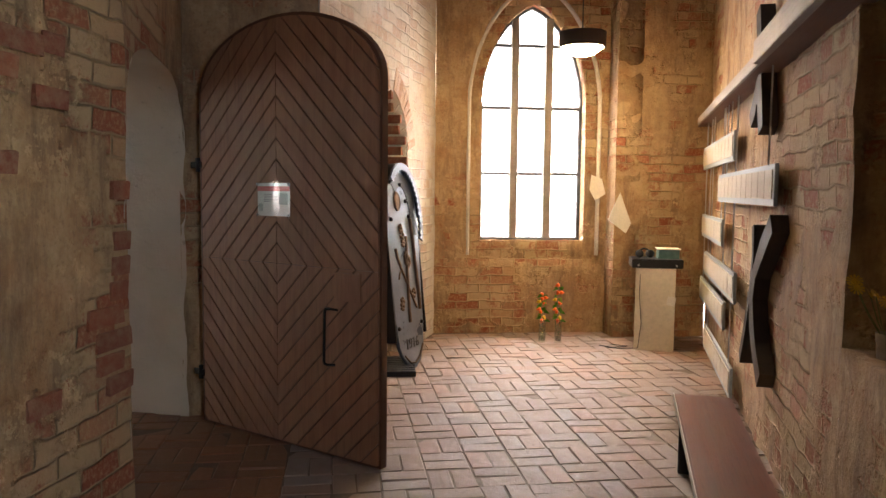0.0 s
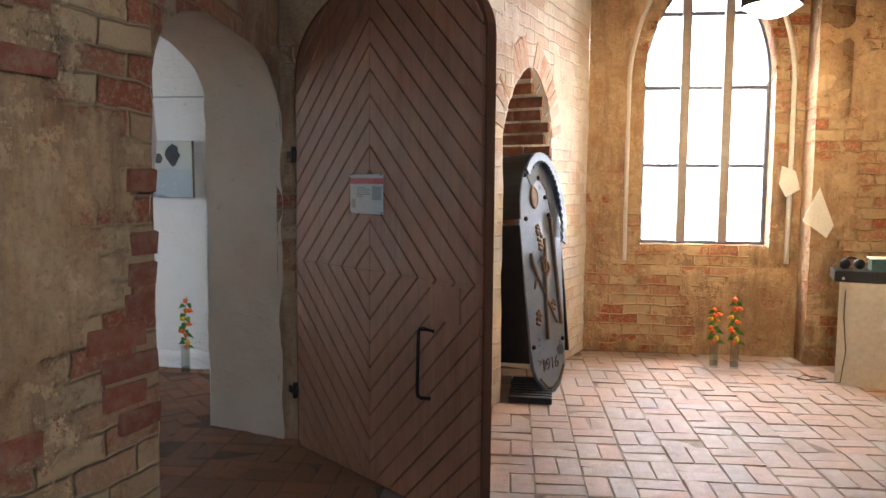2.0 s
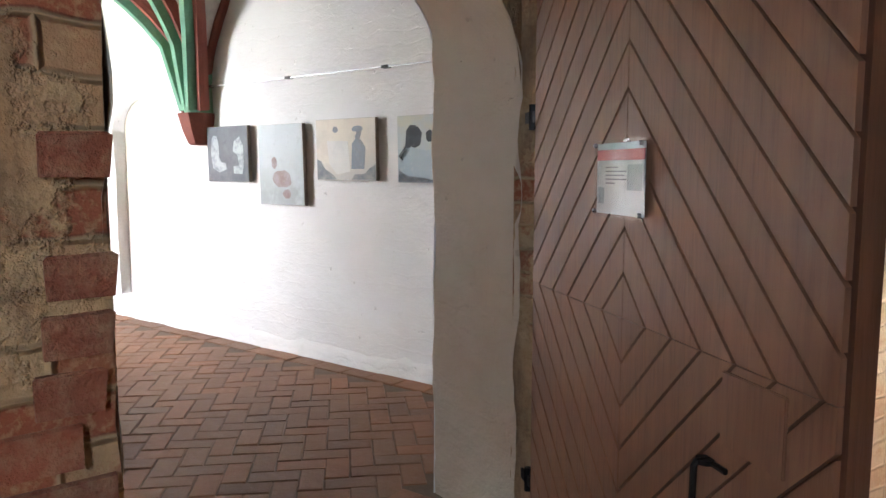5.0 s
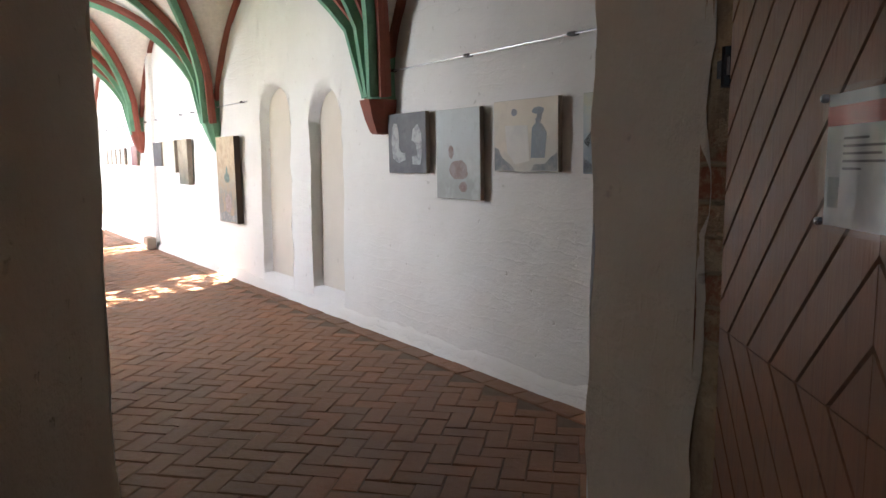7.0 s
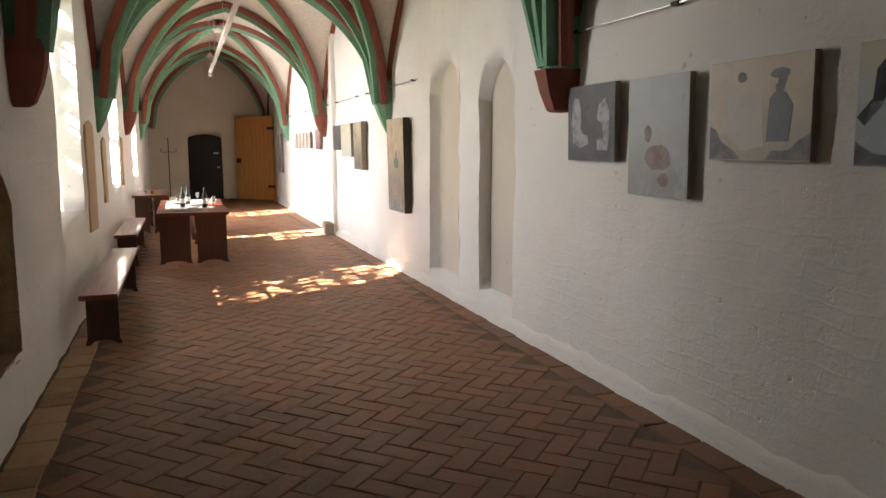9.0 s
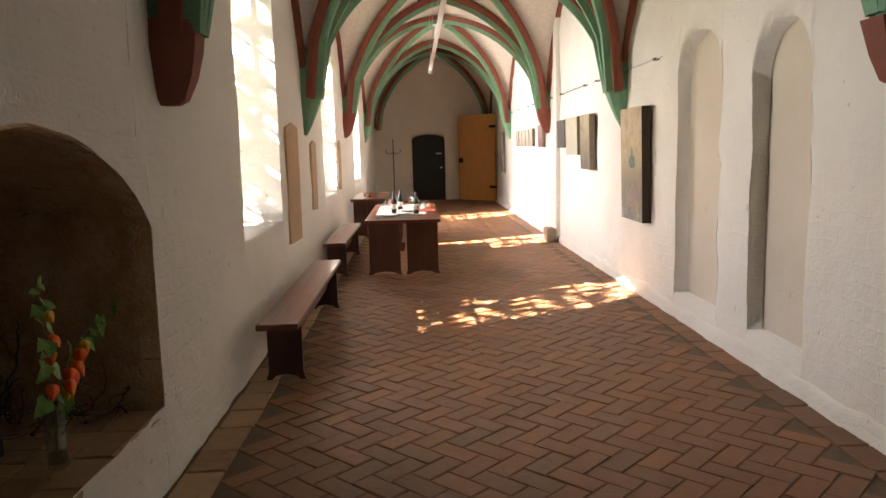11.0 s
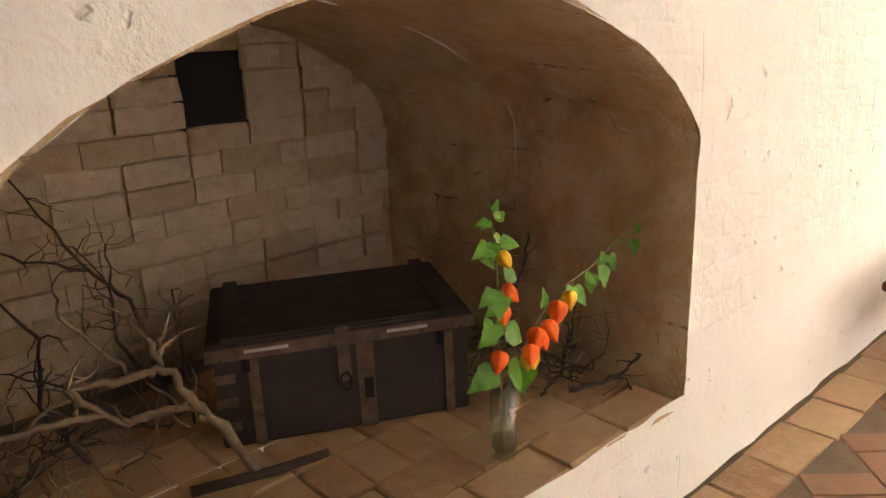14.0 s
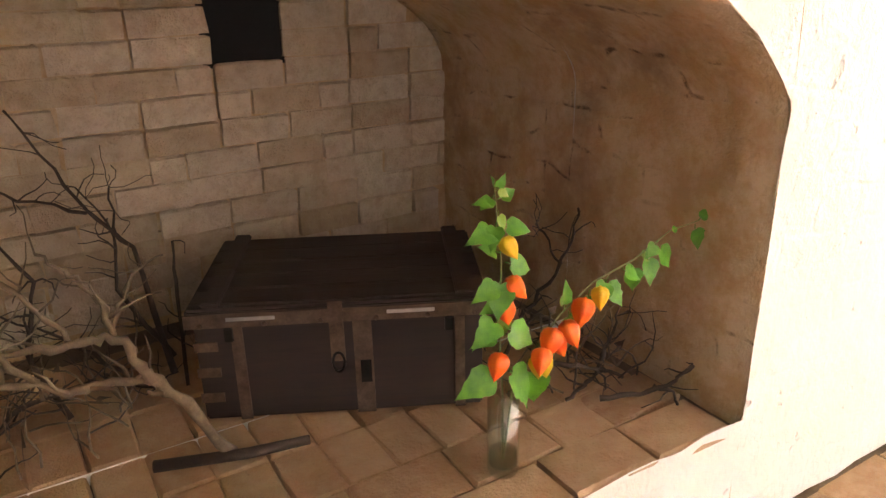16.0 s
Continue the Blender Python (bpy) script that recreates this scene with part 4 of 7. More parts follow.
inner = [(0.035 + (DW - 0.05) * x / DW, 0.03 + (z - 0.012) * 0.985) for x, z in outline]
STEP, GAP = 0.137, 0.0065
for qx in (1, -1):
    for qz in (1, -1):
        for k in range(20):
            p = clip(inner, qx, 0, qx * DC + 0.0012)
            p = clip(p, 0, qz, qz * DZ + 0.0012)
            c0 = qx * DC + qz * DZ
            p = clip(p, qx, qz, c0 + STEP * k + GAP)
            p = clip(p, -qx, -qz, -(c0 + STEP * (k + 1) - GAP))
            if len(p) >= 3:
                area2 = abs(sum(a[0] * b[1] - b[0] * a[1] for a, b in zip(p, p[1:] + p[:1])))
                q = [p[0]]
                for v in p[1:]:
                    if math.dist(v, q[-1]) > 0.004:
                        q.append(v)
                if len(q) >= 3 and area2 > 0.002:
                    bm = prism(bmesh.new(), q, -0.014 - 0.0012 * random.random(), 0.002)
                    ob = part("board", bm, M_DOOR, door)
part("lock_board", boxed(1.30, -0.022, 1.02, 1.52, -0.012, 1.20, 0.003), M_DOOR, door, "plain rectangular patch board")
bm = bmesh.new()
tube(bm, [(1.262, -0.02, 0.965), (1.262, -0.055, 0.965), (1.26, -0.06, 0.955), (1.252, -0.06, 0.64), (1.256, -0.058, 0.622), (1.275, -0.055, 0.615), (1.31, -0.02, 0.612)], 0.009, 8)
lathe(bm, [(0.024, -0.006), (0.024, 0.006)], 12, (1.262, -0.03, 0.965))
tube(bm, [(1.262, -0.025, 0.965), (1.33, -0.02, 0.962)], 0.008, 6)
part("door_handle", bm, M_IRON, door, "long black iron pull handle")
for z in (0.37, 1.88):
    bm = bmesh.new()
    tube(bm, [(-0.02, -0.005, z - 0.05), (-0.02, -0.005, z + 0.05)], 0.016, 8)
    box(bm, -0.09, -0.012, z - 0.022, 0.02, -0.002, z + 0.022)
    part("hinge", bm, M_IRON, door, "black wrought iron hinge")

sgn = empty("information_sign", door_m @ pose(0.63, -0.028, 1.535), "clear acrylic information plate with a red band on the door", "sign")
part("sheet", boxed(0.0, -0.002, 0.0, 0.30, 0.0, 0.215), plain("sign_paper", (0.60, 0.62, 0.58), (0.66, 0.67, 0.63), 6, 0.7, 0.0002), sgn, "pale grey printed sheet")
M_SIGNRED = plain("sign_red", (0.55, 0.10, 0.10), (0.60, 0.13, 0.12), 8, 0.5, 0.0001)
M_INK = plain("print_ink", (0.10, 0.10, 0.10), (0.16, 0.16, 0.16), 20, 0.6, 0.0001)
part("red_band", boxed(0.0, -0.0028, 0.163, 0.30, -0.0021, 0.195), M_SIGNRED, sgn, "red heading band")
for k, (a, b) in enumerate(((0.06, 0.14), (0.06, 0.19), (0.06, 0.18), (0.06, 0.19), (0.06, 0.12))):
    part("text_bar", boxed(a, -0.0028, 0.14 - 0.012 * k, b, -0.0021, 0.144 - 0.012 * k), M_INK, sgn)
part("picture_block", boxed(0.20, -0.0028, 0.075, 0.285, -0.0021, 0.15), plain("sign_grey", (0.30, 0.34, 0.33), (0.38, 0.42, 0.40), 20, 0.6, 0.0001), sgn, "small grey picture")
part("picture_block", boxed(0.012, -0.0028, 0.03, 0.05, -0.0021, 0.08), plain("sign_grey_b", (0.30, 0.34, 0.33), (0.38, 0.42, 0.40), 20, 0.6, 0.0001), sgn)
pane = part("pane", boxed(-0.008, -0.009, -0.01, 0.308, -0.005, 0.225, 0.001), glass_mat("clear_acrylic", gloss=0.05), sgn, "clear acrylic cover")
pane.visible_shadow = False
for x, z in ((0.008, 0.006), (0.292, 0.006), (0.008, 0.209), (0.292, 0.209)):
    bm = lathe(bmesh.new(), [(0.007, 0.0), (0.007, 0.008), (0.004, 0.011)], 12)
    part("screw", bm, M_STEEL, sgn, "steel screw", m=pose(x, -0.009, z, 90, 0, 0))

# ---------------------------------------------------------------- things in the chapel
M_SLAB = plain("blue_grey_painted_metal", (0.13, 0.16, 0.215), (0.18, 0.21, 0.27), 5, 0.32, 0.0015, 0.35)
M_SLABDK = plain("black_painted_metal", (0.012, 0.012, 0.013), (0.022, 0.02, 0.02), 8, 0.4, 0.001, 0.3)
M_SLABRUST = plain("brown_rusted_relief", (0.14, 0.085, 0.05), (0.21, 0.14, 0.09), 14, 0.55, 0.003, 0.4)
slab_m = pose(0.03, 6.50, 0.0, 0, 0, 61) @ pose(0, 0, 0, -6, 0, 0)
slab = empty("coffin_lid_sculpture", slab_m, "tall upright blue-grey metal coffin lid dated 1916 leaning in a niche", "sculpture")
SW = 0.66


def slab_outline(s=1.0):
    pts = [(0.10, 0.16), (0.22, 0.03), (0.30, 0.0), (0.38, 0.0), (0.47, 0.05), (0.56, 0.18), (0.60, 0.40), (SW, 1.40)]
    pts += [(SW / 2 + SW / 2 * math.cos(math.pi * i / 20), 1.45 + 0.52 * math.sin(math.pi * i / 20)) for i in range(21)]
    pts += [(0.03, 0.40), (0.06, 0.24)]
    c = (SW / 2, 1.0)
    return [(c[0] + (x - c[0]) * s, c[1] + (z - c[1]) * s) for x, z in pts]


part("front_plate", prism(bmesh.new(), slab_outline(), 0.0, 0.035, None, 0.004), M_SLAB, slab, "blue-grey front plate")
bm = bmesh.new()
prism(bm, [(0.0, 0.30), (0.02, 0.30), (0.02, 1.95 - 0.55), (0.0, 1.40)], 0.0, 0.34)
prism(bm, [(SW - 0.02, 0.30), (SW, 0.30), (SW, 1.40), (SW - 0.02, 1.40)], 0.0, 0.34)
part("side_wall", bm, M_SLABDK, slab, "black side walls")
bm = bmesh.new()
n = 24
ra = [(SW / 2 + (SW / 2 + 0.012) * math.cos(math.pi * i / n), 1.45 + 0.54 * math.sin(math.pi * i / n)) for i in range(n + 1)]
rb = [(SW / 2 + (SW / 2 - 0.004) * math.cos(math.pi * i / n), 1.45 + 0.515 * math.sin(math.pi * i / n)) for i in range(n + 1)]
prism(bm, ra + rb[::-1], -0.015, 0.36)
part("hood", bm, M_SLABDK, slab, "black rounded hood")
part("dark_opening", prism(bmesh.new(), [(SW / 2 + 0.30 * math.cos(a), 1.42 + 0.47 * math.sin(a)) for a in [math.pi * i / 30 for i in range(-3, 22)]] + [(SW / 2 + 0.17 * math.cos(a), 1.40 + 0.36 * math.sin(a)) for a in [math.pi * i / 30 for i in range(21, -4, -1)]], -0.004, 0.001), M_SLABDK, slab, "black crescent under the canopy")
bm = bmesh.new()
a_s = [math.pi * i / 48 for i in range(-6, 36)]
outer = [(SW / 2 + 0.355 * math.cos(a), 1.43 + 0.555 * math.sin(a)) for a in a_s]
inn = []
for i, a in enumerate(a_s):
    k = 0.285 + (0.022 if i % 2 else 0.0)
    inn.append((SW / 2 + k * math.cos(a), 1.43 + (k + 0.19) * math.sin(a)))
prism(bm, outer + inn[::-1], -0.045, -0.025)
part("canopy_rim", bm, M_SLAB, slab, "scalloped pale canopy rim")
bm = lathe(bmesh.new(), [(0.075, 0.0), (0.075, 0.012), (0.062, 0.018), (0.055, 0.012)], 24)
bmesh.ops.scale(bm, vec=(0.75, 1.25, 1), verts=bm.verts)
part("medallion", bm, M_SLABRUST, slab, "oval brown medallion", m=pose(0.24, -0.001, 1.62, 90, 0, 0))
part("shield", prism(bmesh.new(), [(0.205, 1.57), (0.24, 1.53), (0.275, 1.57), (0.275, 1.68), (0.24, 1.71), (0.205, 1.68)], -0.012, -0.002), plain("shield_red", (0.35, 0.10, 0.06), (0.45, 0.30, 0.2), 30, 0.5, 0.001), slab, "small red and white shield")


def relief(pts, r, name, label):
    part(name, tube(bmesh.new(), [(x, -0.008, z) for x, z in pts], r, 8), M_SLABRUST, slab, label)


relief([(0.30, 0.45), (0.31, 0.70), (0.33, 0.95), (0.35, 1.15), (0.355, 1.28)], 0.016, "crosier", "brown twisted staff in relief")
relief([(0.35, 1.10), (0.39, 1.07), (0.40, 1.02), (0.36, 0.98), (0.31, 1.02), (0.30, 1.09), (0.33, 1.13)], 0.014, "crosier_head", "curled staff head")
relief([(0.18, 1.02), (0.26, 0.90), (0.36, 0.74), (0.47, 0.57)], 0.011, "sword", "thin blade in relief")
relief([(0.13, 1.17), (0.15, 1.08), (0.20, 1.00)], 0.014, "sword_hilt", "brown hilt")
relief([(0.21, 0.97), (0.17, 0.93), (0.15, 0.88)], 0.008, "ribbon", "thin ribbon")
relief([(0.535, 0.55), (0.52, 0.90), (0.50, 1.20), (0.475, 1.45)], 0.018, "cord", "twisted brown cord along the edge")
for x, z, s in ((0.29, 1.30, 1.0), (0.30, 1.22, 0.8), (0.19, 0.66, 0.9), (0.18, 0.62, 0.8), (0.44, 0.72, 0.9), (0.27, 1.36, 0.7)):
    bm = bmesh.new()
    for k in range(5):
        a = 2 * math.pi * k / 5
        lathe(bm, [(0.001, 0.016), (0.012, 0.014), (0.02, 0.004), (0.021, 0.0)], 8, (0.028 * s * math.cos(a), 0.036 * s * math.sin(a), 0))
    part("rosette", bm, M_SLABRUST, slab, "small brown rosette", True, pose(x, 0.0, z, 90, 0, 0))
for x, z in ((0.12, 1.80), (0.18, 1.86), (0.25, 1.87), (0.33, 1.78), (0.42, 1.62), (0.09, 1.45), (0.46, 1.47), (0.07, 0.42), (0.55, 0.42)):
    part("bolt", lathe(bmesh.new(), [(0.02, 0.0), (0.02, 0.012), (0.010, 0.024), (0.001, 0.026)], 10), M_SLABDK, slab, "dark round bolt", True, pose(x, 0.0, z, 90, 0, 0))


def text_mesh(body, size, mat, depth=0.002):
    cu = bpy.data.curves.new("lettering", "FONT")
    cu.body, cu.size, cu.extrude, cu.align_x = body, size, depth, "CENTER"
    tmp = bpy.data.objects.new("lettering", cu)
    me = bpy.data.meshes.new_from_object(tmp)
    bpy.data.objects.remove(tmp)
    me.materials.clear()
    me.materials.append(mat)
    return me


num = new("date_1916", text_mesh("1916", 0.14, M_SLABDK))
num.parent = slab
num.matrix_basis = pose(0.32, -0.002, 0.20, 90, 0, 0)
tagged(num, "dark painted date 1916")
relief([(0.14, 0.15), (0.24, 0.07), (0.34, 0.05), (0.44, 0.09), (0.53, 0.2)], 0.008, "lower_cord", "curved relief line")
pallet = empty("slatted_pallet", pose(0.04, 0.12, 0.004), "low black slatted base under the sculpture", "base")
for k in range(9):
    part("slat", boxed(-0.20 + 0.004 * (k % 3), 6.30 + 0.075 * k, 0.0, 0.14, 6.30 + 0.075 * k + 0.06, 0.05, 0.004), M_SLABDK, pallet)

# bricks of the pointed niche's arch and its back
M_ARCHB = brick_mat("limewashed_arch_brick", ((0.42, 0.26, 0.165), (0.50, 0.36, 0.25), (0.38, 0.21, 0.13), (0.52, 0.42, 0.33)), 0.9, relief=0.010, dust=(0.56, 0.49, 0.41))
arch_bricks = [brick_mesh("arch_brick", 0.135, 0.27, 0.05, 0.004, M_ARCHB, 400 + i) for i in range(4)]
n_wall = bpy.data.objects["wall_niche"]
nrm = Vector((N_DIR.y, -N_DIR.x))


def nw(u, z, out=0.0):
    p = Vector(N0) + N_DIR * u + nrm * out
    return Vector((p.x, p.y, z))


k = 0
nh = arch(1.68, 0.55, 1.98, 2.68, True)
NANG = math.degrees(math.atan2(N_DIR.y, N_DIR.x))
for side in (-1, 1):
    for i in range(9):
        f0 = (i + 0.5) / 9.6
        u = 1.68 + side * 0.55 * (1 - f0) ** 0.9
        z = nh(u)
        du2 = 0.01
        tang = math.degrees(math.atan2(nh(u + du2) - nh(u - du2), 2 * du2))
        if i < 9:
            b = new("brick", arch_bricks[k % 4])
            c = nw(u, z, 0.0)
            m = Matrix.Translation(c) @ Matrix.Rotation(radians(NANG), 4, "Z") @ Matrix.Rotation(-radians(tang), 4, "Y") @ Matrix.Translation((0, 0.0, 0.14)) @ Matrix.Rotation(radians(90), 4, "X") @ Matrix.Translation((0, 0, -0.043)) @ Matrix.Diagonal((0.62, 0.9, 1.0, 1))
            b.matrix_basis = m
            b.parent = n_wall
        k += 1
course = [brick_mesh("niche_brick", 0.25, 0.05, 0.085, 0.004, M_REDBRICK, 450 + i) for i in range(4)]
for r in range(17):
    z = 0.95 + 0.103 * r
    u = 2.215
    while u > 1.72 and nh(u) < z + 0.10:
        u -= 0.01
    for c in range(2):
        out = -0.13 - 0.265 * c - (0.05 if r % 2 else 0.0)
        b = new("brick", course[(r * 3 + c) % 4])
        b.matrix_basis = Matrix.Translation(nw(u, z, out)) @ Matrix.Rotation(radians(NANG + 90), 4, "Z")
        b.parent = n_wall

# bare bricks on the doorway pier
pier = bpy.data.objects["wall_west"]
PD = (Vector((-2.74, -2.4)) - Vector(PIER_E)).normalized()
PA = math.degrees(math.atan2(PD.y, PD.x))
pm = [brick_mesh("pier_brick", l, 0.03, 0.085, 0.006, M_REDBRICK, 480 + i) for i, l in enumerate((0.26, 0.13, 0.20, 0.26))]
for u, z, k in ((0.20, 1.085, 0), (0.14, 0.97, 0), (0.17, 0.865, 2), (0.09, 1.19, 1), (0.07, 1.305, 1), (0.10, 0.76, 2), (0.06, 1.655, 1), (0.06, 1.42, 1), (0.70, 2.215, 0), (0.50, 2.235, 1), (0.77, 2.11, 1), (0.52, 2.02, 2), (0.79, 1.755, 1), (0.62, 0.80, 2)):
    p = Vector(PIER_E) + PD * u
    b = new("brick", pm[k])
    b.matrix_basis = Matrix.Translation((p.x, p.y, z)) @ Matrix.Rotation(radians(PA), 4, "Z") @ Matrix.Translation((0, 0.002, 0))
    b.parent = pier


def heart_leaf(size, bend, seed):
    """One toothed heart-shaped leaf, stalk at the origin, tip along y, upper face to z."""
    rnd = random.Random(seed)
    bm = bmesh.new()
    rows = [(-0.09, 0.14), (-0.05, 0.27), (0.05, 0.38), (0.18, 0.43), (0.32, 0.40), (0.44, 0.335), (0.54, 0.29), (0.64, 0.23), (0.76, 0.15), (0.88, 0.07), (1.0, 0.0)]
    prev = None
    for i, (y, w) in enumerate(rows):
        zz = -bend * max(0.0, y) ** 2 * size
        spine = max(y, 0.0)
        lw, rw = (w * size * (1 + rnd.uniform(-0.10, 0.10)) for _ in (0, 1))
        cup = 0.22 + rnd.uniform(-0.08, 0.08)
        r = [bm.verts.new((-lw, y * size, zz + cup * lw)), bm.verts.new((-lw * 0.5, (y + spine) / 2 * size, zz + 0.6 * cup * lw)), bm.verts.new((0, spine * size + 0.0005 * i, zz)), bm.verts.new((rw * 0.5, (y + spine) / 2 * size, zz + 0.6 * cup * rw)), bm.verts.new((rw, y * size, zz + cup * rw))]
        if prev:
            for j in range(4):
                bm.faces.new((prev[j], prev[j + 1], r[j + 1], r[j]))
        prev = r
    tube(bm, [(0, -0.32 * size, 0.10 * size), (0, -0.14 * size, 0.03 * size), (0, 0, 0)], 0.0014, 5)
    return bm


def lantern(size):
    """A papery five-ribbed seed lantern, hanging with its long tip down."""
    bm = bmesh.new()
    prof = [(0.08, 0.10), (0.16, 0.0), (0.60, -0.10), (0.90, -0.40), (1.0, -0.85), (0.90, -1.35), (0.66, -1.85), (0.36, -2.3), (0.12, -2.65), (0.02, -2.85)]
    seg = 20
    rings = []
    for r, z in prof:
        ring = []
        for k in range(seg):
            a = 2 * math.pi * k / seg
            q = 0.5 * size * r * (1 + 0.11 * math.cos(5 * a))
            ring.append(bm.verts.new((q * math.cos(a), q * math.sin(a), 0.5 * size * z)))
        rings.append(ring)
    for a, b in zip(rings, rings[1:]):
        for k in range(seg):
            bm.faces.new((a[k], a[(k + 1) % seg], b[(k + 1) % seg], b[k]))
    bm.faces.new(rings[0])
    return bm


def leafy(name, c1, c2, trans=0.25):
    g = Graph(name)
    n, f = g.noise(30, 4), g.noise(160, 3)
    col = g.mix(g.ramp(n, 0.3, 0.7), c1, c2)
    g.b.inputs["Subsurface Weight"].default_value = trans * 0.5
    g.b.inputs["Subsurface Radius"].default_value = (0.004, 0.004, 0.002)
    return g.done(col, 0.5, f, 0.0008)


M_LEAF = leafy("lantern_plant_leaf", (0.042, 0.16, 0.006), (0.10, 0.29, 0.010))
M_LEAFY = leafy("yellowing_leaf", (0.13, 0.24, 0.02), (0.24, 0.32, 0.03))
M_LANT = leafy("orange_seed_lantern", (0.90, 0.095, 0.004), (0.95, 0.19, 0.008))
M_LANTY = leafy("yellow_seed_lantern", (0.80, 0.45, 0.012), (0.86, 0.56, 0.02))
M_STEM = plain("green_stem", (0.14, 0.18, 0.05), (0.22, 0.22, 0.09), 30, 0.6, 0.0005)
M_VGLASS = glass_mat("vase_glass", (0.90, 0.93, 0.91), 0.14)
M_WATER = glass_mat("vase_water", (0.72, 0.78, 0.70), 0.06)
M_DRY = leafy("dry_brown_leaf", (0.06, 0.035, 0.018), (0.12, 0.07, 0.035))


def vase(at, h, r, label):
    v = empty("glass_vase", pose(*at), label, "vase", "lantern plant vases")
    bm = lathe(bmesh.new(), [(r * 0.92, 0.0), (r, 0.01), (r, h), (r - 0.004, h), (r - 0.004, 0.022), (0.001, 0.02)], 28)
    g = part("glass", bm, M_VGLASS, v, "clear glass cylinder", True)
    g.visible_shadow = False
    w = part("water", lathe(bmesh.new(), [(r - 0.006, 0.024), (r - 0.006, h * 0.25), (0.001, h * 0.25)], 24), M_WATER, v, "a little water")
    w.visible_shadow = False
    return v


def spray(at, pts, items, label, stem_r=0.003, seed=1):
    """A stem through points, bearing (place along 0..1, kind, size, clock): clock is the way a tip points, in degrees from straight down."""
    rnd = random.Random(seed)
    p = empty("lantern_plant", pose(*at), label, "plant", "lantern plants")
    pts = [Vector(q) for q in pts]
    part("stem", tube(bmesh.new(), pts, [stem_r * (1.1 - 0.6 * i / len(pts)) for i in range(len(pts))], 6), M_STEM, p, "thin green stem")
    for k, (f, kind, size, clock) in enumerate(items):
        s = f * (len(pts) - 1)
        i = min(int(s), len(pts) - 2)
        q = pts[i].lerp(pts[i + 1], s - i)
        c = radians(clock)
        tip = Vector((-math.sin(c), rnd.uniform(0.0, 0.55), -math.cos(c))).normalized()
        if kind in "ly":
            face = Vector((rnd.uniform(-0.45, 0.45), 0.8, rnd.uniform(0.35, 0.9)))
            face = (face - tip * face.dot(tip)).normalized()
            rot = Matrix((tip.cross(face), tip, face)).transposed().to_4x4()
            part("leaf", heart_leaf(size * 0.82, rnd.uniform(0.1, 0.5), k + 7), M_LEAF if kind == "l" else M_LEAFY, p, "" if kind == "l" else "yellowing leaf", True, Matrix.Translation(q + tip * 0.33 * size) @ rot)
        else:
            down = -tip
            side = down.orthogonal().normalized()
            rot = Matrix((side, down.cross(side), down)).transposed().to_4x4()
            part("seed_lantern", lantern(size * 0.92), M_LANT if kind == "o" else M_LANTY, p, "orange papery seed lantern" if kind == "o" else "yellow papery seed lantern", True, Matrix.Translation(q + tip * 0.012 + Vector((0, 0.012, 0))) @ rot)
    return p


NV = (-5.53, 3.14, NZ + 0.004)
vase(NV, 0.235, 0.040, "clear glass cylinder vase on the niche sill")
spray(NV, [(0, 0, 0.03), (0.004, 0.0, 0.22), (0.015, 0.0, 0.40), (0.012, 0.0, 0.57), (0.032, 0.0, 0.745)],
      [(0.36, "l", 0.115, -75), (0.38, "l", 0.135, 35), (0.44, "o", 0.054, -25), (0.50, "l", 0.07, -80), (0.52, "l", 0.105, 55), (0.56, "l", 0.095, -70), (0.58, "y", 0.07, 15), (0.635, "o", 0.052, 10), (0.60, "l", 0.06, -100),
       (0.68, "l", 0.08, -85), (0.705, "o", 0.054, 40), (0.72, "l", 0.10, -25), (0.75, "l", 0.085, 70), (0.78, "l", 0.06, -120), (0.855, "u", 0.045, 25), (0.86, "l", 0.08, -95), (0.88, "l", 0.07, 75), (0.90, "l", 0.065, -35), (0.93, "y", 0.05, 15),
       (0.95, "l", 0.05, -110), (0.96, "l", 0.05, 110), (0.98, "l", 0.045, -60), (0.99, "l", 0.04, 150), (1.0, "y", 0.035, 60), (1.0, "l", 0.03, 200)],
      "upright lantern plant stem with orange seed lanterns", seed=3)
spray(NV, [(0, 0, 0.03), (-0.025, 0.0, 0.22), (-0.09, 0.0, 0.315), (-0.17, -0.005, 0.385), (-0.28, -0.01, 0.445), (-0.42, -0.01, 0.475), (-0.55, -0.015, 0.525), (-0.67, -0.02, 0.53)],
      [(0.26, "l", 0.125, 5), (0.29, "u", 0.05, 0), (0.30, "u", 0.056, 10), (0.32, "o", 0.055, -35), (0.34, "y", 0.07, 30), (0.37, "o", 0.050, 20), (0.40, "o", 0.062, -30), (0.43, "o", 0.058, 15), (0.44, "l", 0.075, 170), (0.46, "y", 0.085, 10), (0.48, "l", 0.08, 20),
       (0.53, "o", 0.062, -25), (0.55, "l", 0.075, -10), (0.585, "u", 0.048, -15), (0.60, "l", 0.085, 30), (0.62, "l", 0.08, -45), (0.66, "l", 0.07, 60), (0.70, "l", 0.08, 10), (0.73, "y", 0.05, 80), (0.76, "l", 0.085, -5), (0.79, "l", 0.09, 45), (0.81, "l", 0.06, -60), (0.86, "l", 0.03, 90), (0.97, "l", 0.075, 15), (0.99, "l", 0.045, 130)],
      "arching lantern plant stem with orange and yellow lanterns", seed=8)
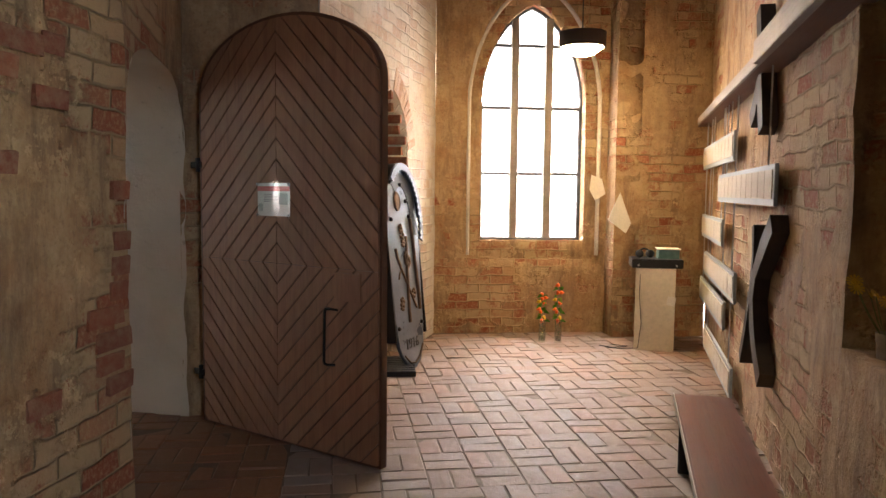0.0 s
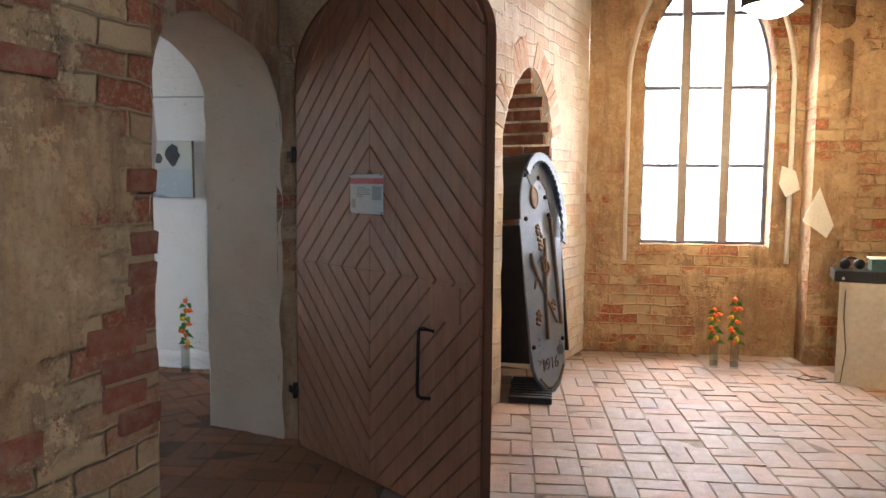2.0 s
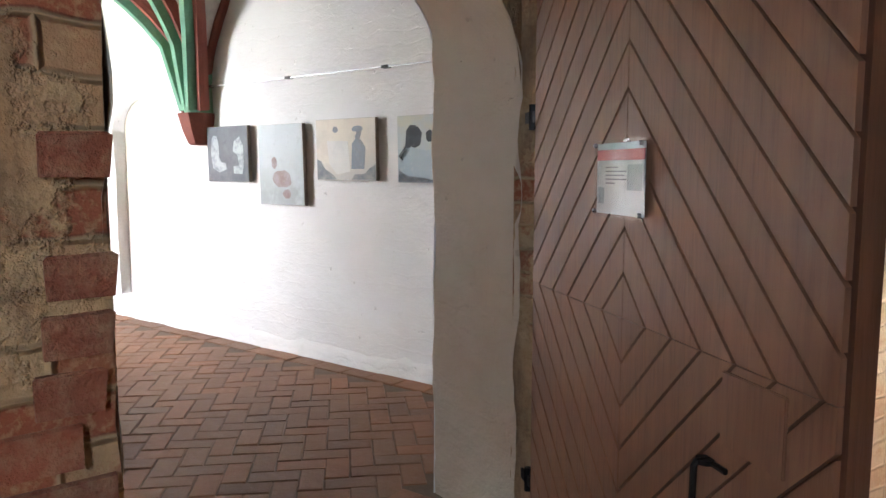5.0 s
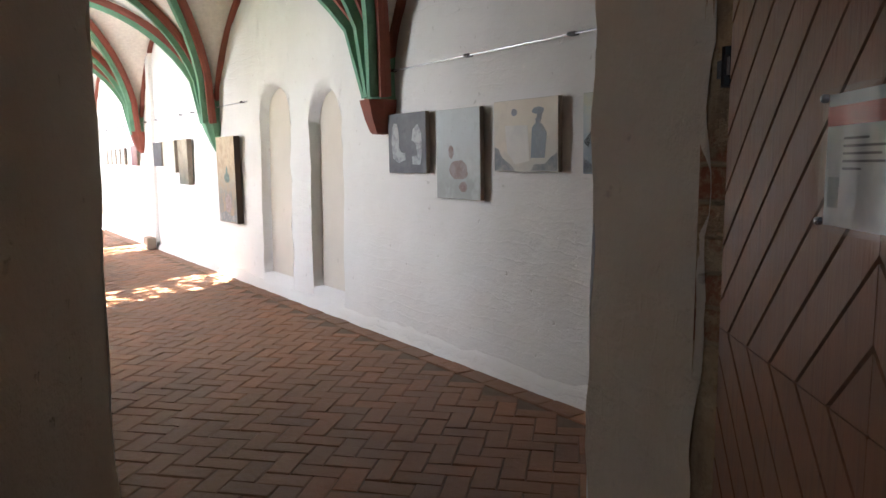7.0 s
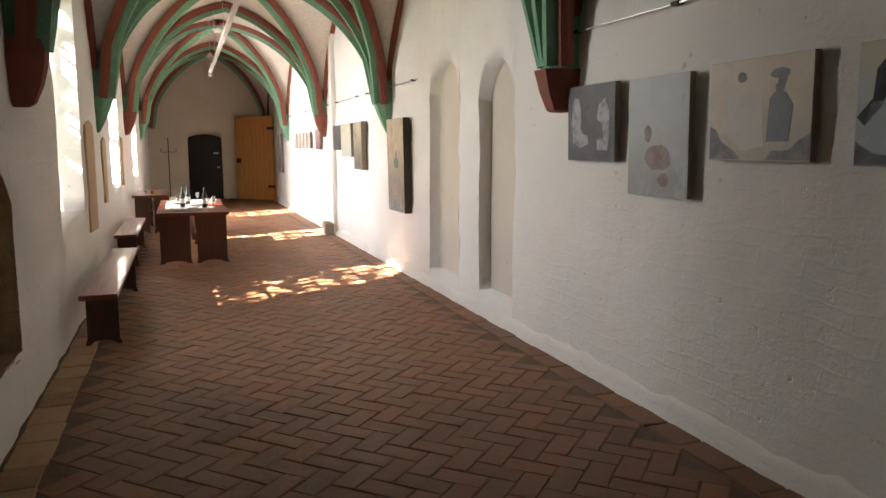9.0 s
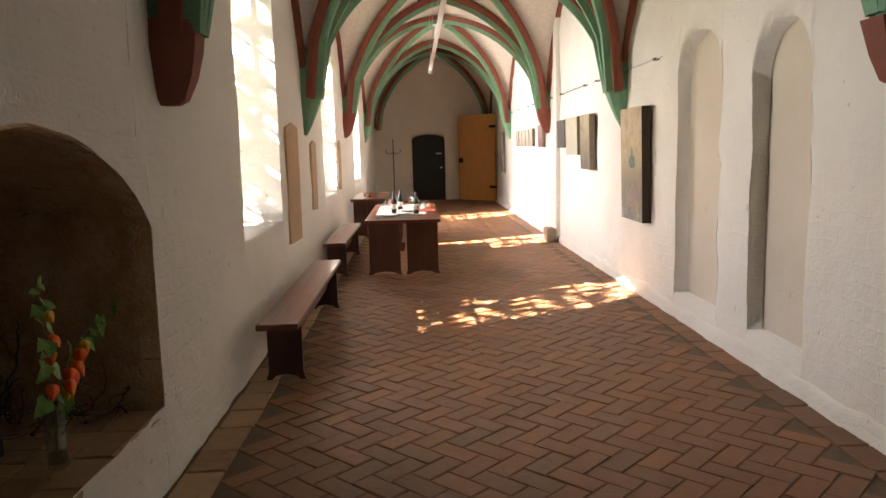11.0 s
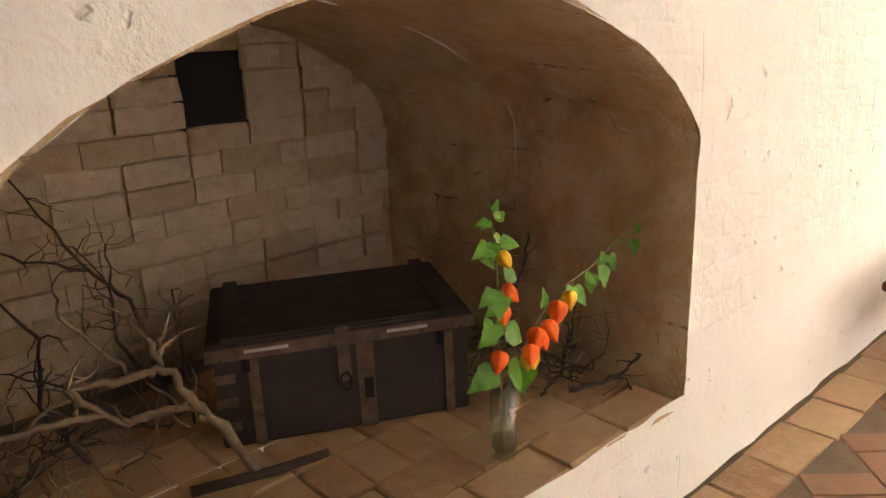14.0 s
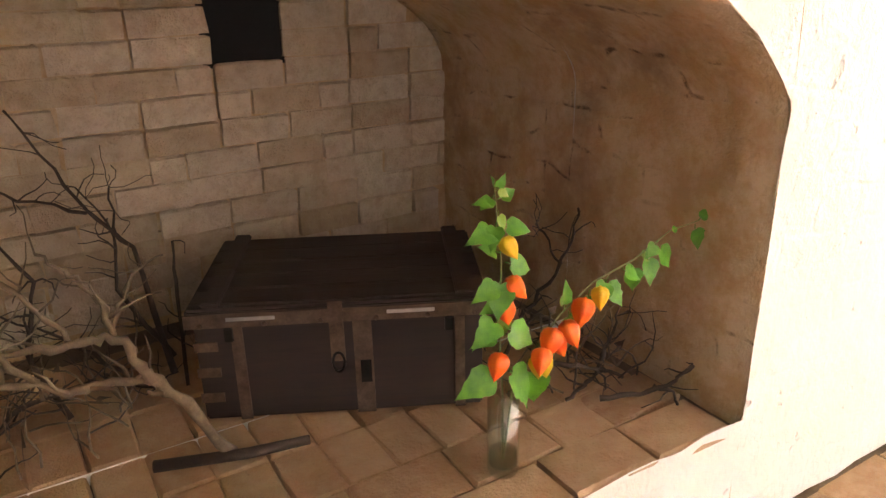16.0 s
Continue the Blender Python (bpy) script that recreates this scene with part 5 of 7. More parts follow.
for (x, y), hh in (((1.70, 7.92), 0.58), ((1.88, 7.90), 0.70), ((-3.06, 6.80), 0.70)):
    vase((x, y, 0.004), 0.26, 0.04, "clear glass vase standing on the brick floor")
    items = []
    for i in range(20):
        f = 0.34 + 0.66 * i / 20
        kind = "loluylool"[i % 9]
        items.append((f, kind, 0.075 if kind in "ly" else 0.045, (-80, 15, 70, -30, 50)[i % 5]))
    spray((x, y, 0.004), [(0, 0, 0.05), (0.01, 0, 0.25), (-0.01, 0.01, 0.45), (0.02, 0, hh)], items, "lantern plant stem with orange seed lanterns in a floor vase")

# plinth with player
pl = empty("plinth", pose(2.90, 7.62, 0.0, 0, 0, -22), "cream painted box plinth beside the wall", "plinth")
part("body", boxed(-0.21, -0.21, 0.0, 0.21, 0.21, 0.90, 0.004), M_CARD, pl)
part("note", boxed(0.03, -0.214, 0.50, 0.12, -0.212, 0.60), M_PAPER, pl, "small hanging paper note", m=pose(0.02, 0, 0.02, 0, 8, 0))
mp = empty("media_player", pose(2.89, 7.62, 0.904, 0, 0, -14), "flat black media player on the plinth", "media player")
part("case", boxed(-0.27, -0.19, 0.0, 0.27, 0.19, 0.095, 0.006), M_BLACK, mp)
for x in (-0.2, 0.2):
    part("knob", lathe(bmesh.new(), [(0.012, 0), (0.012, 0.01), (0.008, 0.014)], 12), M_STEEL, mp, "small silver knob", m=pose(x, -0.19, 0.03, 90, 0, 0))
hp = empty("headphones", pose(2.78, 7.66, 1.0), "black headphones lying on the player", "headphones")
for s in (-1, 1):
    part("ear_cup", lathe(bmesh.new(), [(0.03, -0.03), (0.045, -0.02), (0.045, 0.02), (0.03, 0.03)], 16), M_BLACK, hp, "", True, pose(s * 0.06, 0, 0.045, 90, 0, 20 * s))
part("headband", tube(bmesh.new(), [(0.06 * math.cos(a), 0.02, 0.05 + 0.05 * math.sin(a)) for a in [math.pi * i / 12 for i in range(13)]], 0.010, 8), M_BLACK, hp)
bx = empty("guest_box", pose(3.02, 7.60, 1.0, 0, 0, -14), "small teal box with a pale lid on the player", "box")
part("body", boxed(-0.11, -0.10, 0.0, 0.11, 0.10, 0.10, 0.003), plain("teal_card", (0.10, 0.20, 0.20), (0.16, 0.30, 0.28), 12, 0.5, 0.0005), bx)
part("lid", boxed(-0.125, -0.115, 0.10, 0.125, 0.115, 0.112, 0.002), M_PAPER, bx, "pale lid")
bm = bmesh.new()
tube(bm, [(2.68, 7.5, 0.93), (2.66, 7.46, 0.6), (2.69, 7.46, 0.3), (2.65, 7.44, 0.03), (2.5, 7.5, 0.01), (2.35, 7.6, 0.01), (2.45, 7.75, 0.01), (2.6, 7.62, 0.012), (2.4, 7.55, 0.016), (2.3, 7.7, 0.01)], 0.004, 6)
thing("power_cable", bm, M_BLACK, "thin black power cable coiled on the floor", "cable")

# hanging strips, beam, forked timbers and a bench along the east wall
EANG = math.degrees(math.atan2(E_DIR.y, E_DIR.x))


def ew(u, z, out=0.0):
    n = Vector((E_DIR.y, -E_DIR.x))
    p = E0 + E_DIR * u + n * out
    return Vector((p.x, p.y, z))


e_m = Matrix.Translation((E0.x, E0.y, 0)) @ Matrix.Rotation(radians(EANG), 4, "Z")
# in this frame x runs along the wall towards the viewer and -y points into the room
M_STRIP = plain("blue_grey_board", (0.30, 0.34, 0.36), (0.37, 0.41, 0.42), 6, 0.6, 0.0006)
M_STRIPIN = plain("cream_paper_cards", (0.44, 0.39, 0.30), (0.55, 0.49, 0.38), 22, 0.8, 0.0012)
beam = empty("picture_beam", e_m, "long pale timber beam fixed along the brick wall", "beam")
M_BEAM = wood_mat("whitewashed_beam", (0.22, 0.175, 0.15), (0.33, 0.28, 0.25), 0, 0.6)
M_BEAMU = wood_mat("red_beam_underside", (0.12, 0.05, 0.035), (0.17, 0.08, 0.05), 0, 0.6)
part("beam_far", boxed(0.1, -0.16, 2.515, 4.45, 0.06, 2.60, 0.004), M_BEAM, beam)
part("beam_near", boxed(4.35, -0.20, 2.50, 8.0, 0.06, 2.64, 0.004), M_BEAM, beam)
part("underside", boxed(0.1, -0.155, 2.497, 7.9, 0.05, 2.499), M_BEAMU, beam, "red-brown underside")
STRIPS = [(0.25, 2.78, 2.11, 0.0), (1.83, 4.6, 1.765, 0.0), (0.35, 2.2, 1.36, 0.0), (0.75, 3.1, 0.965, 0.0), (0.35, 2.5, 0.65, 0.0), (1.0, 3.1, 0.20, 0.0)]
for k, (u0, u1, zc, tl) in enumerate(STRIPS):
    um = (u0 + u1) / 2
    st = empty("hanging_strip_panel", e_m @ pose(um, -0.08, zc), "long blue-grey strip with a row of cream cards hung on rods", "wall panel", "hanging strip panels")
    h = 0.125
    part("backing", boxed(-(u1 - u0) / 2, -0.012, -h, (u1 - u0) / 2, 0.012, h, 0.003), M_STRIP, st)
    cnt = int((u1 - u0) / 0.24)
    for i in range(cnt):
        a = -(u1 - u0) / 2 + 0.03 + (u1 - u0 - 0.06) * i / cnt
        b = -(u1 - u0) / 2 + 0.03 + (u1 - u0 - 0.06) * (i + 1) / cnt - 0.012
        part("card", boxed(a, -0.019, -h * 0.66, b, -0.012, h * 0.74), M_STRIPIN, st)
    for s in (-0.4, 0.4):
        part("hanging_rod", tube(bmesh.new(), [(s * (u1 - u0), 0.0, h), (s * (u1 - u0), 0.0, 2.50 - zc)], 0.006, 6), M_STEEL, st, "thin steel rod")
M_OAK = wood_mat("dark_forked_oak", (0.035, 0.022, 0.014), (0.06, 0.04, 0.026), 2, 0.75)


def fork(name, rows, label):
    o = empty(name, e_m, label, "timber", "forked timbers")
    for nm, pts, w in rows:
        bm = bmesh.new()
        rings = []
        for i, (u, z) in enumerate(pts):
            a, b = pts[max(0, i - 1)], pts[min(len(pts) - 1, i + 1)]
            d = Vector((b[0] - a[0], 0, b[1] - a[1])).normalized()
            s = Vector((d.z, 0, -d.x))
            wv = w * (1 + 0.12 * math.sin(i * 2.1))
            rings.append([bm.verts.new(Vector((u, -0.055, z)) + s * sx * wv + Vector((0, sy, 0))) for sx, sy in ((-1, -0.045), (1, -0.05), (1, 0.05), (-1, 0.05))])
        for ra, rb in zip(rings, rings[1:]):
            for i in range(4):
                bm.faces.new((ra[i], ra[(i + 1) % 4], rb[(i + 1) % 4], rb[i]))
        bm.faces.new(rings[0][::-1])
        bm.faces.new(rings[-1])
        bmesh.ops.recalc_face_normals(bm, faces=bm.faces)
        part(nm, bm, M_OAK, o)


fork("forked_timber", [("limb", [(4.62, 1.54), (4.35, 1.38), (4.10, 1.20), (4.02, 1.02), (4.08, 0.85), (4.20, 0.72), (4.42, 0.56)], 0.06), ("limb", [(3.62, 0.53), (3.80, 0.78), (3.95, 1.05), (4.02, 1.30), (3.98, 1.50)], 0.05), ("peg", [(3.86, 1.01), (4.05, 1.01)], 0.035)], "dark curved forked oak timber leaning on the wall")
fork("forked_timber", [("limb", [(3.82, 2.95), (3.90, 2.75), (3.95, 2.62)], 0.06), ("limb", [(3.95, 2.50), (4.0, 2.36), (4.1, 2.12)], 0.07), ("limb", [(3.92, 2.42), (3.80, 2.30), (3.66, 2.22)], 0.06)], "dark forked oak timber behind the beam")

bn = empty("bench", pose(0, 0, 0), "red-brown lacquered wooden bench by the wall", "bench")
bn.matrix_basis = e_m @ pose(4.7, -0.42, 0)
M_BENCHC = wood_mat("worn_red_bench", (0.15, 0.045, 0.03), (0.22, 0.075, 0.05), 0, 0.35, coat=0.2)
part("seat", boxed(-0.30, -0.17, 0.40, 1.6, 0.17, 0.435, 0.006), M_BENCHC, bn)
part("edge_strip", boxed(-0.305, -0.176, 0.40, 1.6, -0.171, 0.437), M_PAPER, bn, "pale worn edge")
for x in (-0.1, 1.35):
    part("leg", boxed(x, -0.15, 0.0, x + 0.04, 0.15, 0.40, 0.004), M_BLACKDOOR, bn, "dark plank leg")
part("stretcher", boxed(-0.06, -0.02, 0.15, 1.35, 0.02, 0.22, 0.003), M_BLACKDOOR, bn)

# yellow flowers in the wall recess
fl = empty("flower_bunch", e_m @ pose(6.10, 0.08, 1.08), "small bunch of yellow flowers in the wall recess", "flowers")
M_YEL = leafy("yellow_petal", (0.62, 0.36, 0.02), (0.70, 0.45, 0.03))
part("pot", lathe(bmesh.new(), [(0.04, 0.0), (0.05, 0.10), (0.044, 0.10), (0.03, 0.02), (0.001, 0.02)], 18), M_STONE, fl, "small clay pot", True)
for i in range(9):
    a = 2.4 * i
    top = Vector((-0.10 + 0.16 * math.cos(a) * (0.4 + 0.06 * i), 0.10 * math.sin(a), 0.22 + 0.02 * (i % 4)))
    part("flower_stem", tube(bmesh.new(), [(0, 0, 0.04), tuple(top * 0.6), tuple(top)], 0.0025, 5), M_STEM, fl)
    bm = bmesh.new()
    for k in range(12):
        b = 2 * math.pi * k / 12
        vs = [bm.verts.new((r * math.cos(b + w), r * math.sin(b + w), 0.004)) for r, w in ((0.008, -0.2), (0.03, -0.16), (0.034, 0.0), (0.03, 0.16), (0.008, 0.2))]
        bm.faces.new(vs)
    lathe(bm, [(0.011, 0.0), (0.010, 0.008), (0.001, 0.011)], 10)
    part("flower_head", bm, M_YEL, fl, "yellow daisy head", m=Matrix.Translation(top) @ pose(0, 0, 0, 55, 0, 40 + 30 * i))

# the pendant lamp, cloth and paper by the window
pd = empty("pendant_lamp", pose(1.885, 7.2, 3.175), "dark drum pendant lamp with a bright warm inside", "lamp")
bm = bmesh.new()
lathe(bm, [(0.235, 0.0), (0.24, 0.15), (0.03, 0.16), (0.03, 0.155), (0.228, 0.145), (0.225, 0.0)], 40, caps=False)
part("shade", bm, plain("dark_brown_shade", (0.05, 0.03, 0.02), (0.07, 0.045, 0.03), 14, 0.6, 0.0006), pd, "dark brown drum shade", True)
part("diffuser", lathe(bmesh.new(), [(0.001, -0.085), (0.07, -0.078), (0.14, -0.055), (0.19, -0.018), (0.21, 0.02), (0.001, 0.03)], 32), glow("lamp_glow", (1.0, 0.72, 0.38), 3.0), pd, "glowing warm diffuser bowl", True)
part("cable", tube(bmesh.new(), [(0, 0, 0.16), (0, 0, 1.56)], 0.006, 6), M_BLACK, pd)
cl = bmesh.new()
prism(cl, [(2.66, 1.72), (2.80, 1.36), (2.74, 1.24), (2.62, 1.33), (2.52, 1.40)], 8.185, 8.192, None)
thing("hanging_cloth", cl, M_PAPER, "white cloth hanging from a nail by the window", "cloth")
thing("paper_sheet", prism(bmesh.new(), [(2.40, 1.93), (2.53, 1.88), (2.58, 1.70), (2.45, 1.62), (2.38, 1.75)], 8.49, 8.495), M_PAPER, "small white paper pinned in the window reveal", "paper")

# ---------------------------------------------------------------- things in the cloister walk


def trestle(m, length, width, height, label, cat, mats, slots=True, group=""):
    """A plank top on two end panels with cut feet; its length runs along -x."""
    o = empty("table" if cat == "table" else "bench", m, label, cat, group)
    t = 0.045
    part("tabletop" if cat == "table" else "seat", boxed(-length, -width / 2, height - t, 0, width / 2, height, 0.006), mats[0], o)
    for x in (-0.28, -length + 0.28):
        runs = ((-width / 2 + 0.03, -0.045), (0.045, width / 2 - 0.03)) if cat == "table" else ((-width / 2 + 0.02, width / 2 - 0.02),)
        for a, b in runs:
            w = b - a
            pts = [(a - 0.02, 0.0), (a + 0.08 * w, 0.0), (a + 0.2 * w, 0.03), (a + 0.5 * w, 0.045), (a + 0.8 * w, 0.03), (b - 0.08 * w, 0.0), (b + 0.02, 0.0), (b, 0.06), (b, height - t), (a, height - t), (a, 0.06)]
            part("leg_panel", prism(bmesh.new(), pts, -0.02, 0.02, pose(x, 0, 0, 0, 0, 90)), mats[1], o, "dark panel leg with cut foot")
    part("stretcher", boxed(-length + 0.28, -0.02, height * 0.45, -0.28, 0.02, height * 0.45 + 0.09, 0.003), mats[1], o)
    return o


M_BENCHL = wood_mat("leg_dark_wood", (0.05, 0.016, 0.010), (0.09, 0.03, 0.018), 2, 0.4)
trestle(pose(-7.66, 3.60, 0), 2.95, 0.29, 0.475, "long red-brown wooden bench against the white wall", "bench", (M_BENCH, M_BENCHL), group="cloister benches")
trestle(pose(-12.0, 3.52, 0), 2.6, 0.29, 0.475, "long red-brown wooden bench beside the table", "bench", (M_BENCH, M_BENCHL), group="cloister benches")
trestle(pose(-18.3, 3.95, 0), 1.6, 0.29, 0.475, "red-brown wooden bench by the far table", "bench", (M_BENCH, M_BENCHL), group="cloister benches")
trestle(pose(-12.03, 4.40, 0), 2.75, 0.97, 0.75, "dark red-brown trestle table set with bottles and glasses", "table", (M_BENCH, M_TABLE), group="cloister tables")
trestle(pose(-16.2, 3.70, 0), 2.0, 0.66, 0.75, "dark red-brown trestle table against the garden wall", "table", (M_BENCH, M_TABLE), group="cloister tables")

M_CLOTH = plain("white_table_linen", (0.70, 0.68, 0.62), (0.78, 0.75, 0.70), 6, 0.85, 0.001)
M_BOTTLE = plain("dark_bottle_glass", (0.008, 0.012, 0.008), (0.015, 0.02, 0.012), 10, 0.12, 0.0)
M_CHINA = plain("white_china", (0.72, 0.71, 0.68), (0.78, 0.77, 0.74), 8, 0.25, 0.0002)
thing("table_runner", boxed(-14.3, 4.02, 0.752, -12.75, 4.72, 0.757), M_CLOTH, "white linen runner on the table", "tablecloth")
thing("place_mat", boxed(-12.60, 4.06, 0.752, -12.25, 4.52, 0.756), plain("dark_mat", (0.10, 0.09, 0.08), (0.2, 0.18, 0.15), 40, 0.8, 0.001), "dark patterned mat at the table's end", "mat")
thing("red_napkin", boxed(-13.6, 4.60, 0.759, -13.1, 4.86, 0.764), plain("red_cloth", (0.42, 0.07, 0.04), (0.5, 0.1, 0.05), 10, 0.85, 0.001), "folded red napkin on the table", "napkin")


def bottle(at):
    b = empty("wine_bottle", pose(*at), "dark green wine bottle standing on the table", "bottle", "bottles on the table")
    part("glass", lathe(bmesh.new(), [(0.036, 0.0), (0.038, 0.01), (0.038, 0.17), (0.028, 0.21), (0.014, 0.235), (0.014, 0.30)], 18), M_BOTTLE, b, "", True)
    part("paper_label", lathe(bmesh.new(), [(0.0386, 0.06), (0.0388, 0.13)], 18), M_PAPER, b, "pale label")


for x, y in ((-12.95, 4.27), (-12.8, 4.58), (-13.4, 4.35)):
    bottle((x, y, 0.76))


def goblet(at):
    b = empty("wine_glass", pose(*at), "small clear wine glass on the table", "glass", "glasses on the table")
    g = part("bowl", lathe(bmesh.new(), [(0.032, 0.0), (0.030, 0.004), (0.005, 0.008), (0.004, 0.07), (0.02, 0.085), (0.034, 0.12), (0.030, 0.17), (0.027, 0.168), (0.030, 0.12), (0.016, 0.092), (0.001, 0.088)], 18), M_VGLASS, b, "", True)
    g.visible_shadow = False


for x, y in ((-12.5, 4.62), (-12.62, 4.70), (-12.9, 4.72), (-13.1, 4.16), (-12.7, 4.12), (-13.8, 4.5)):
    goblet((x, y, 0.76))
for x, y in ((-12.65, 4.40), (-13.2, 4.45), (-13.7, 4.15), (-14.1, 4.55), (-12.45, 4.22)):
    pt = lathe(bmesh.new(), [(0.05, 0.0), (0.075, 0.006), (0.12, 0.02), (0.118, 0.024), (0.07, 0.011), (0.001, 0.008)], 28, (0, 0, 0))
    thing("plate", pt, M_CHINA, "white china plate on the table", "plate", "plates on the table", smooth=True, m=pose(x, y, 0.76))
for k, (x, y) in enumerate(((-16.6, 3.72), (-16.9, 3.6))):
    thing("tea_light_cup", lathe(bmesh.new(), [(0.03, 0.0), (0.045, 0.07), (0.04, 0.07), (0.027, 0.01), (0.001, 0.01)], 18), M_LANT if k == 0 else M_CHINA, "small orange cup on the far table" if k == 0 else "small white cup on the far table", "cup", smooth=True, m=pose(x, y, 0.754))
thing("flower_pot", lathe(bmesh.new(), [(0.06, 0.0), (0.085, 0.15), (0.078, 0.15), (0.06, 0.03), (0.001, 0.03)], 20), M_RED, "clay flower pot on the window sill", "pot", smooth=True, m=pose(-14.2, YS - 0.35, 1.005))

# paintings on the gallery wall


def canvas_mat(name, tones, scale, seed, stretch=(1, 1, 1)):
    g = Graph(name)
    tc = g.t.nodes.new("ShaderNodeTexCoord").outputs["Object"]
    mp = g.node("ShaderNodeMapping")
    mp.inputs["Location"].default_value = (seed * 3.1, seed * 1.7, seed * 0.9)
    mp.inputs["Scale"].default_value = stretch
    g.link(tc, mp.inputs["Vector"])
    a, b, f = g.noise(scale, 6, 0.65, vec=mp.outputs[0]), g.noise(scale * 2.7, 5, 0.7, vec=mp.outputs[0]), g.noise(scale * 30, 3)
    sep = g.t.nodes.new("ShaderNodeSeparateXYZ")
    g.link(tc, sep.inputs[0])
    col = g.mix(g.ramp(sep.outputs[2], -0.25, 0.2), tones[0], tones[1])
    col = g.mix(g.ramp(a, 0.45, 0.62, 0, 0.8), col, tones[2])
    col = g.mix(g.ramp(b, 0.56, 0.68, 0, 0.7), col, tones[3])
    return g.done(col, 0.6, g.math("ADD", b, f), 0.0015)


M_SIDE = plain("raw_canvas_edge", (0.20, 0.16, 0.12), (0.28, 0.23, 0.17), 14, 0.85, 0.001)


def painting(x0, x1, z0, z1, tones, scale, seed, label, depth=0.04, strokes=(), side=None):
    """A stretched canvas on the gallery wall between x0 (east) and x1 (west)."""
    xm, zm = (x0 + x1) / 2, (z0 + z1) / 2
    w, h = abs(x0 - x1) / 2, (z1 - z0) / 2
    o = empty("painting", pose(xm, YN - 0.025, zm, 1.2, 0, 0), label, "painting", "paintings on the gallery wall")
    part("stretcher", boxed(-w, -depth, -h, w, 0.0, h, 0.003), side or M_SIDE, o, "dark canvas edge")
    part("canvas", boxed(-w + 0.002, -depth - 0.003, -h + 0.002, w - 0.002, -depth, h - 0.002), canvas_mat("painted_canvas", tones, scale, seed), o, "painted canvas face")
    for k, (c, pts) in enumerate(strokes):
        part("painted_shape", prism(bmesh.new(), [(a * w, b * h) for a, b in pts], -depth - 0.0045, -depth - 0.003), c, o)
    return o


def blob(cx, cz, rx, rz, seed=0, n=16):
    r = random.Random(seed)
    return [(cx + rx * (1 + r.uniform(-0.18, 0.18)) * math.cos(2 * math.pi * i / n), cz + rz * (1 + r.uniform(-0.12, 0.12)) * math.sin(2 * math.pi * i / n)) for i in range(n)]


M_PBLUE = canvas_mat("paint_blue_grey", ((0.20, 0.24, 0.27), (0.28, 0.31, 0.32), (0.24, 0.24, 0.23), (0.34, 0.36, 0.36)), 9, 3)
M_PBLUEL = canvas_mat("paint_light_blue", ((0.34, 0.42, 0.46), (0.46, 0.53, 0.54), (0.40, 0.47, 0.48), (0.52, 0.55, 0.52)), 7, 15)
M_PPALEW = canvas_mat("paint_cream_white", ((0.66, 0.64, 0.58), (0.72, 0.69, 0.62), (0.62, 0.60, 0.55), (0.70, 0.66, 0.58)), 8, 13)
M_PBLUED = canvas_mat("paint_slate_smudge", ((0.17, 0.19, 0.20), (0.26, 0.27, 0.26), (0.36, 0.34, 0.30), (0.22, 0.24, 0.25)), 12, 14)
M_PBLACK = canvas_mat("paint_black", ((0.02, 0.025, 0.025), (0.04, 0.04, 0.04), (0.05, 0.06, 0.06), (0.08, 0.08, 0.08)), 9, 5)
M_PPALE = canvas_mat("paint_pale_scrawl", ((0.34, 0.36, 0.36), (0.42, 0.43, 0.42), (0.12, 0.13, 0.14), (0.30, 0.33, 0.34)), 16, 6)
M_PRED = canvas_mat("paint_rust_scrawl", ((0.30, 0.24, 0.22), (0.34, 0.30, 0.28), (0.24, 0.16, 0.13), (0.36, 0.33, 0.31)), 14, 8)
M_PTEAL = canvas_mat("paint_teal", ((0.08, 0.14, 0.13), (0.16, 0.24, 0.2), (0.1, 0.12, 0.1), (0.2, 0.22, 0.16)), 14, 9)
painting(-5.52, -6.14, 1.56, 2.085, ((0.06, 0.063, 0.07), (0.085, 0.09, 0.095), (0.12, 0.125, 0.13), (0.05, 0.05, 0.055)), 5, 1, "dark grey canvas with two pale scrawled shapes",
         strokes=((M_PPALE, [(-0.78, 0.5), (-0.68, 0.68), (-0.5, 0.66), (-0.42, 0.4), (-0.4, -0.1), (-0.3, -0.3), (-0.08, -0.32), (-0.05, -0.55), (-0.45, -0.66), (-0.75, -0.5), (-0.82, 0.0)]),
                  (M_PPALE, [(0.28, 0.1), (0.35, 0.45), (0.62, 0.62), (0.78, 0.3), (0.8, -0.3), (0.7, -0.72), (0.3, -0.7), (0.28, -0.45), (0.55, -0.4), (0.5, -0.05)])))
painting(-4.77, -5.36, 1.36, 2.075, ((0.34, 0.35, 0.33), (0.52, 0.56, 0.55), (0.48, 0.52, 0.51), (0.40, 0.42, 0.40)), 4, 2, "grey-blue canvas with faint brown scrawls",
         strokes=((M_PRED, blob(0.05, -0.35, 0.42, 0.22, 3)), (M_PRED, blob(0.25, -0.72, 0.18, 0.12, 4)), (M_PRED, blob(-0.3, 0.05, 0.12, 0.15, 5))))
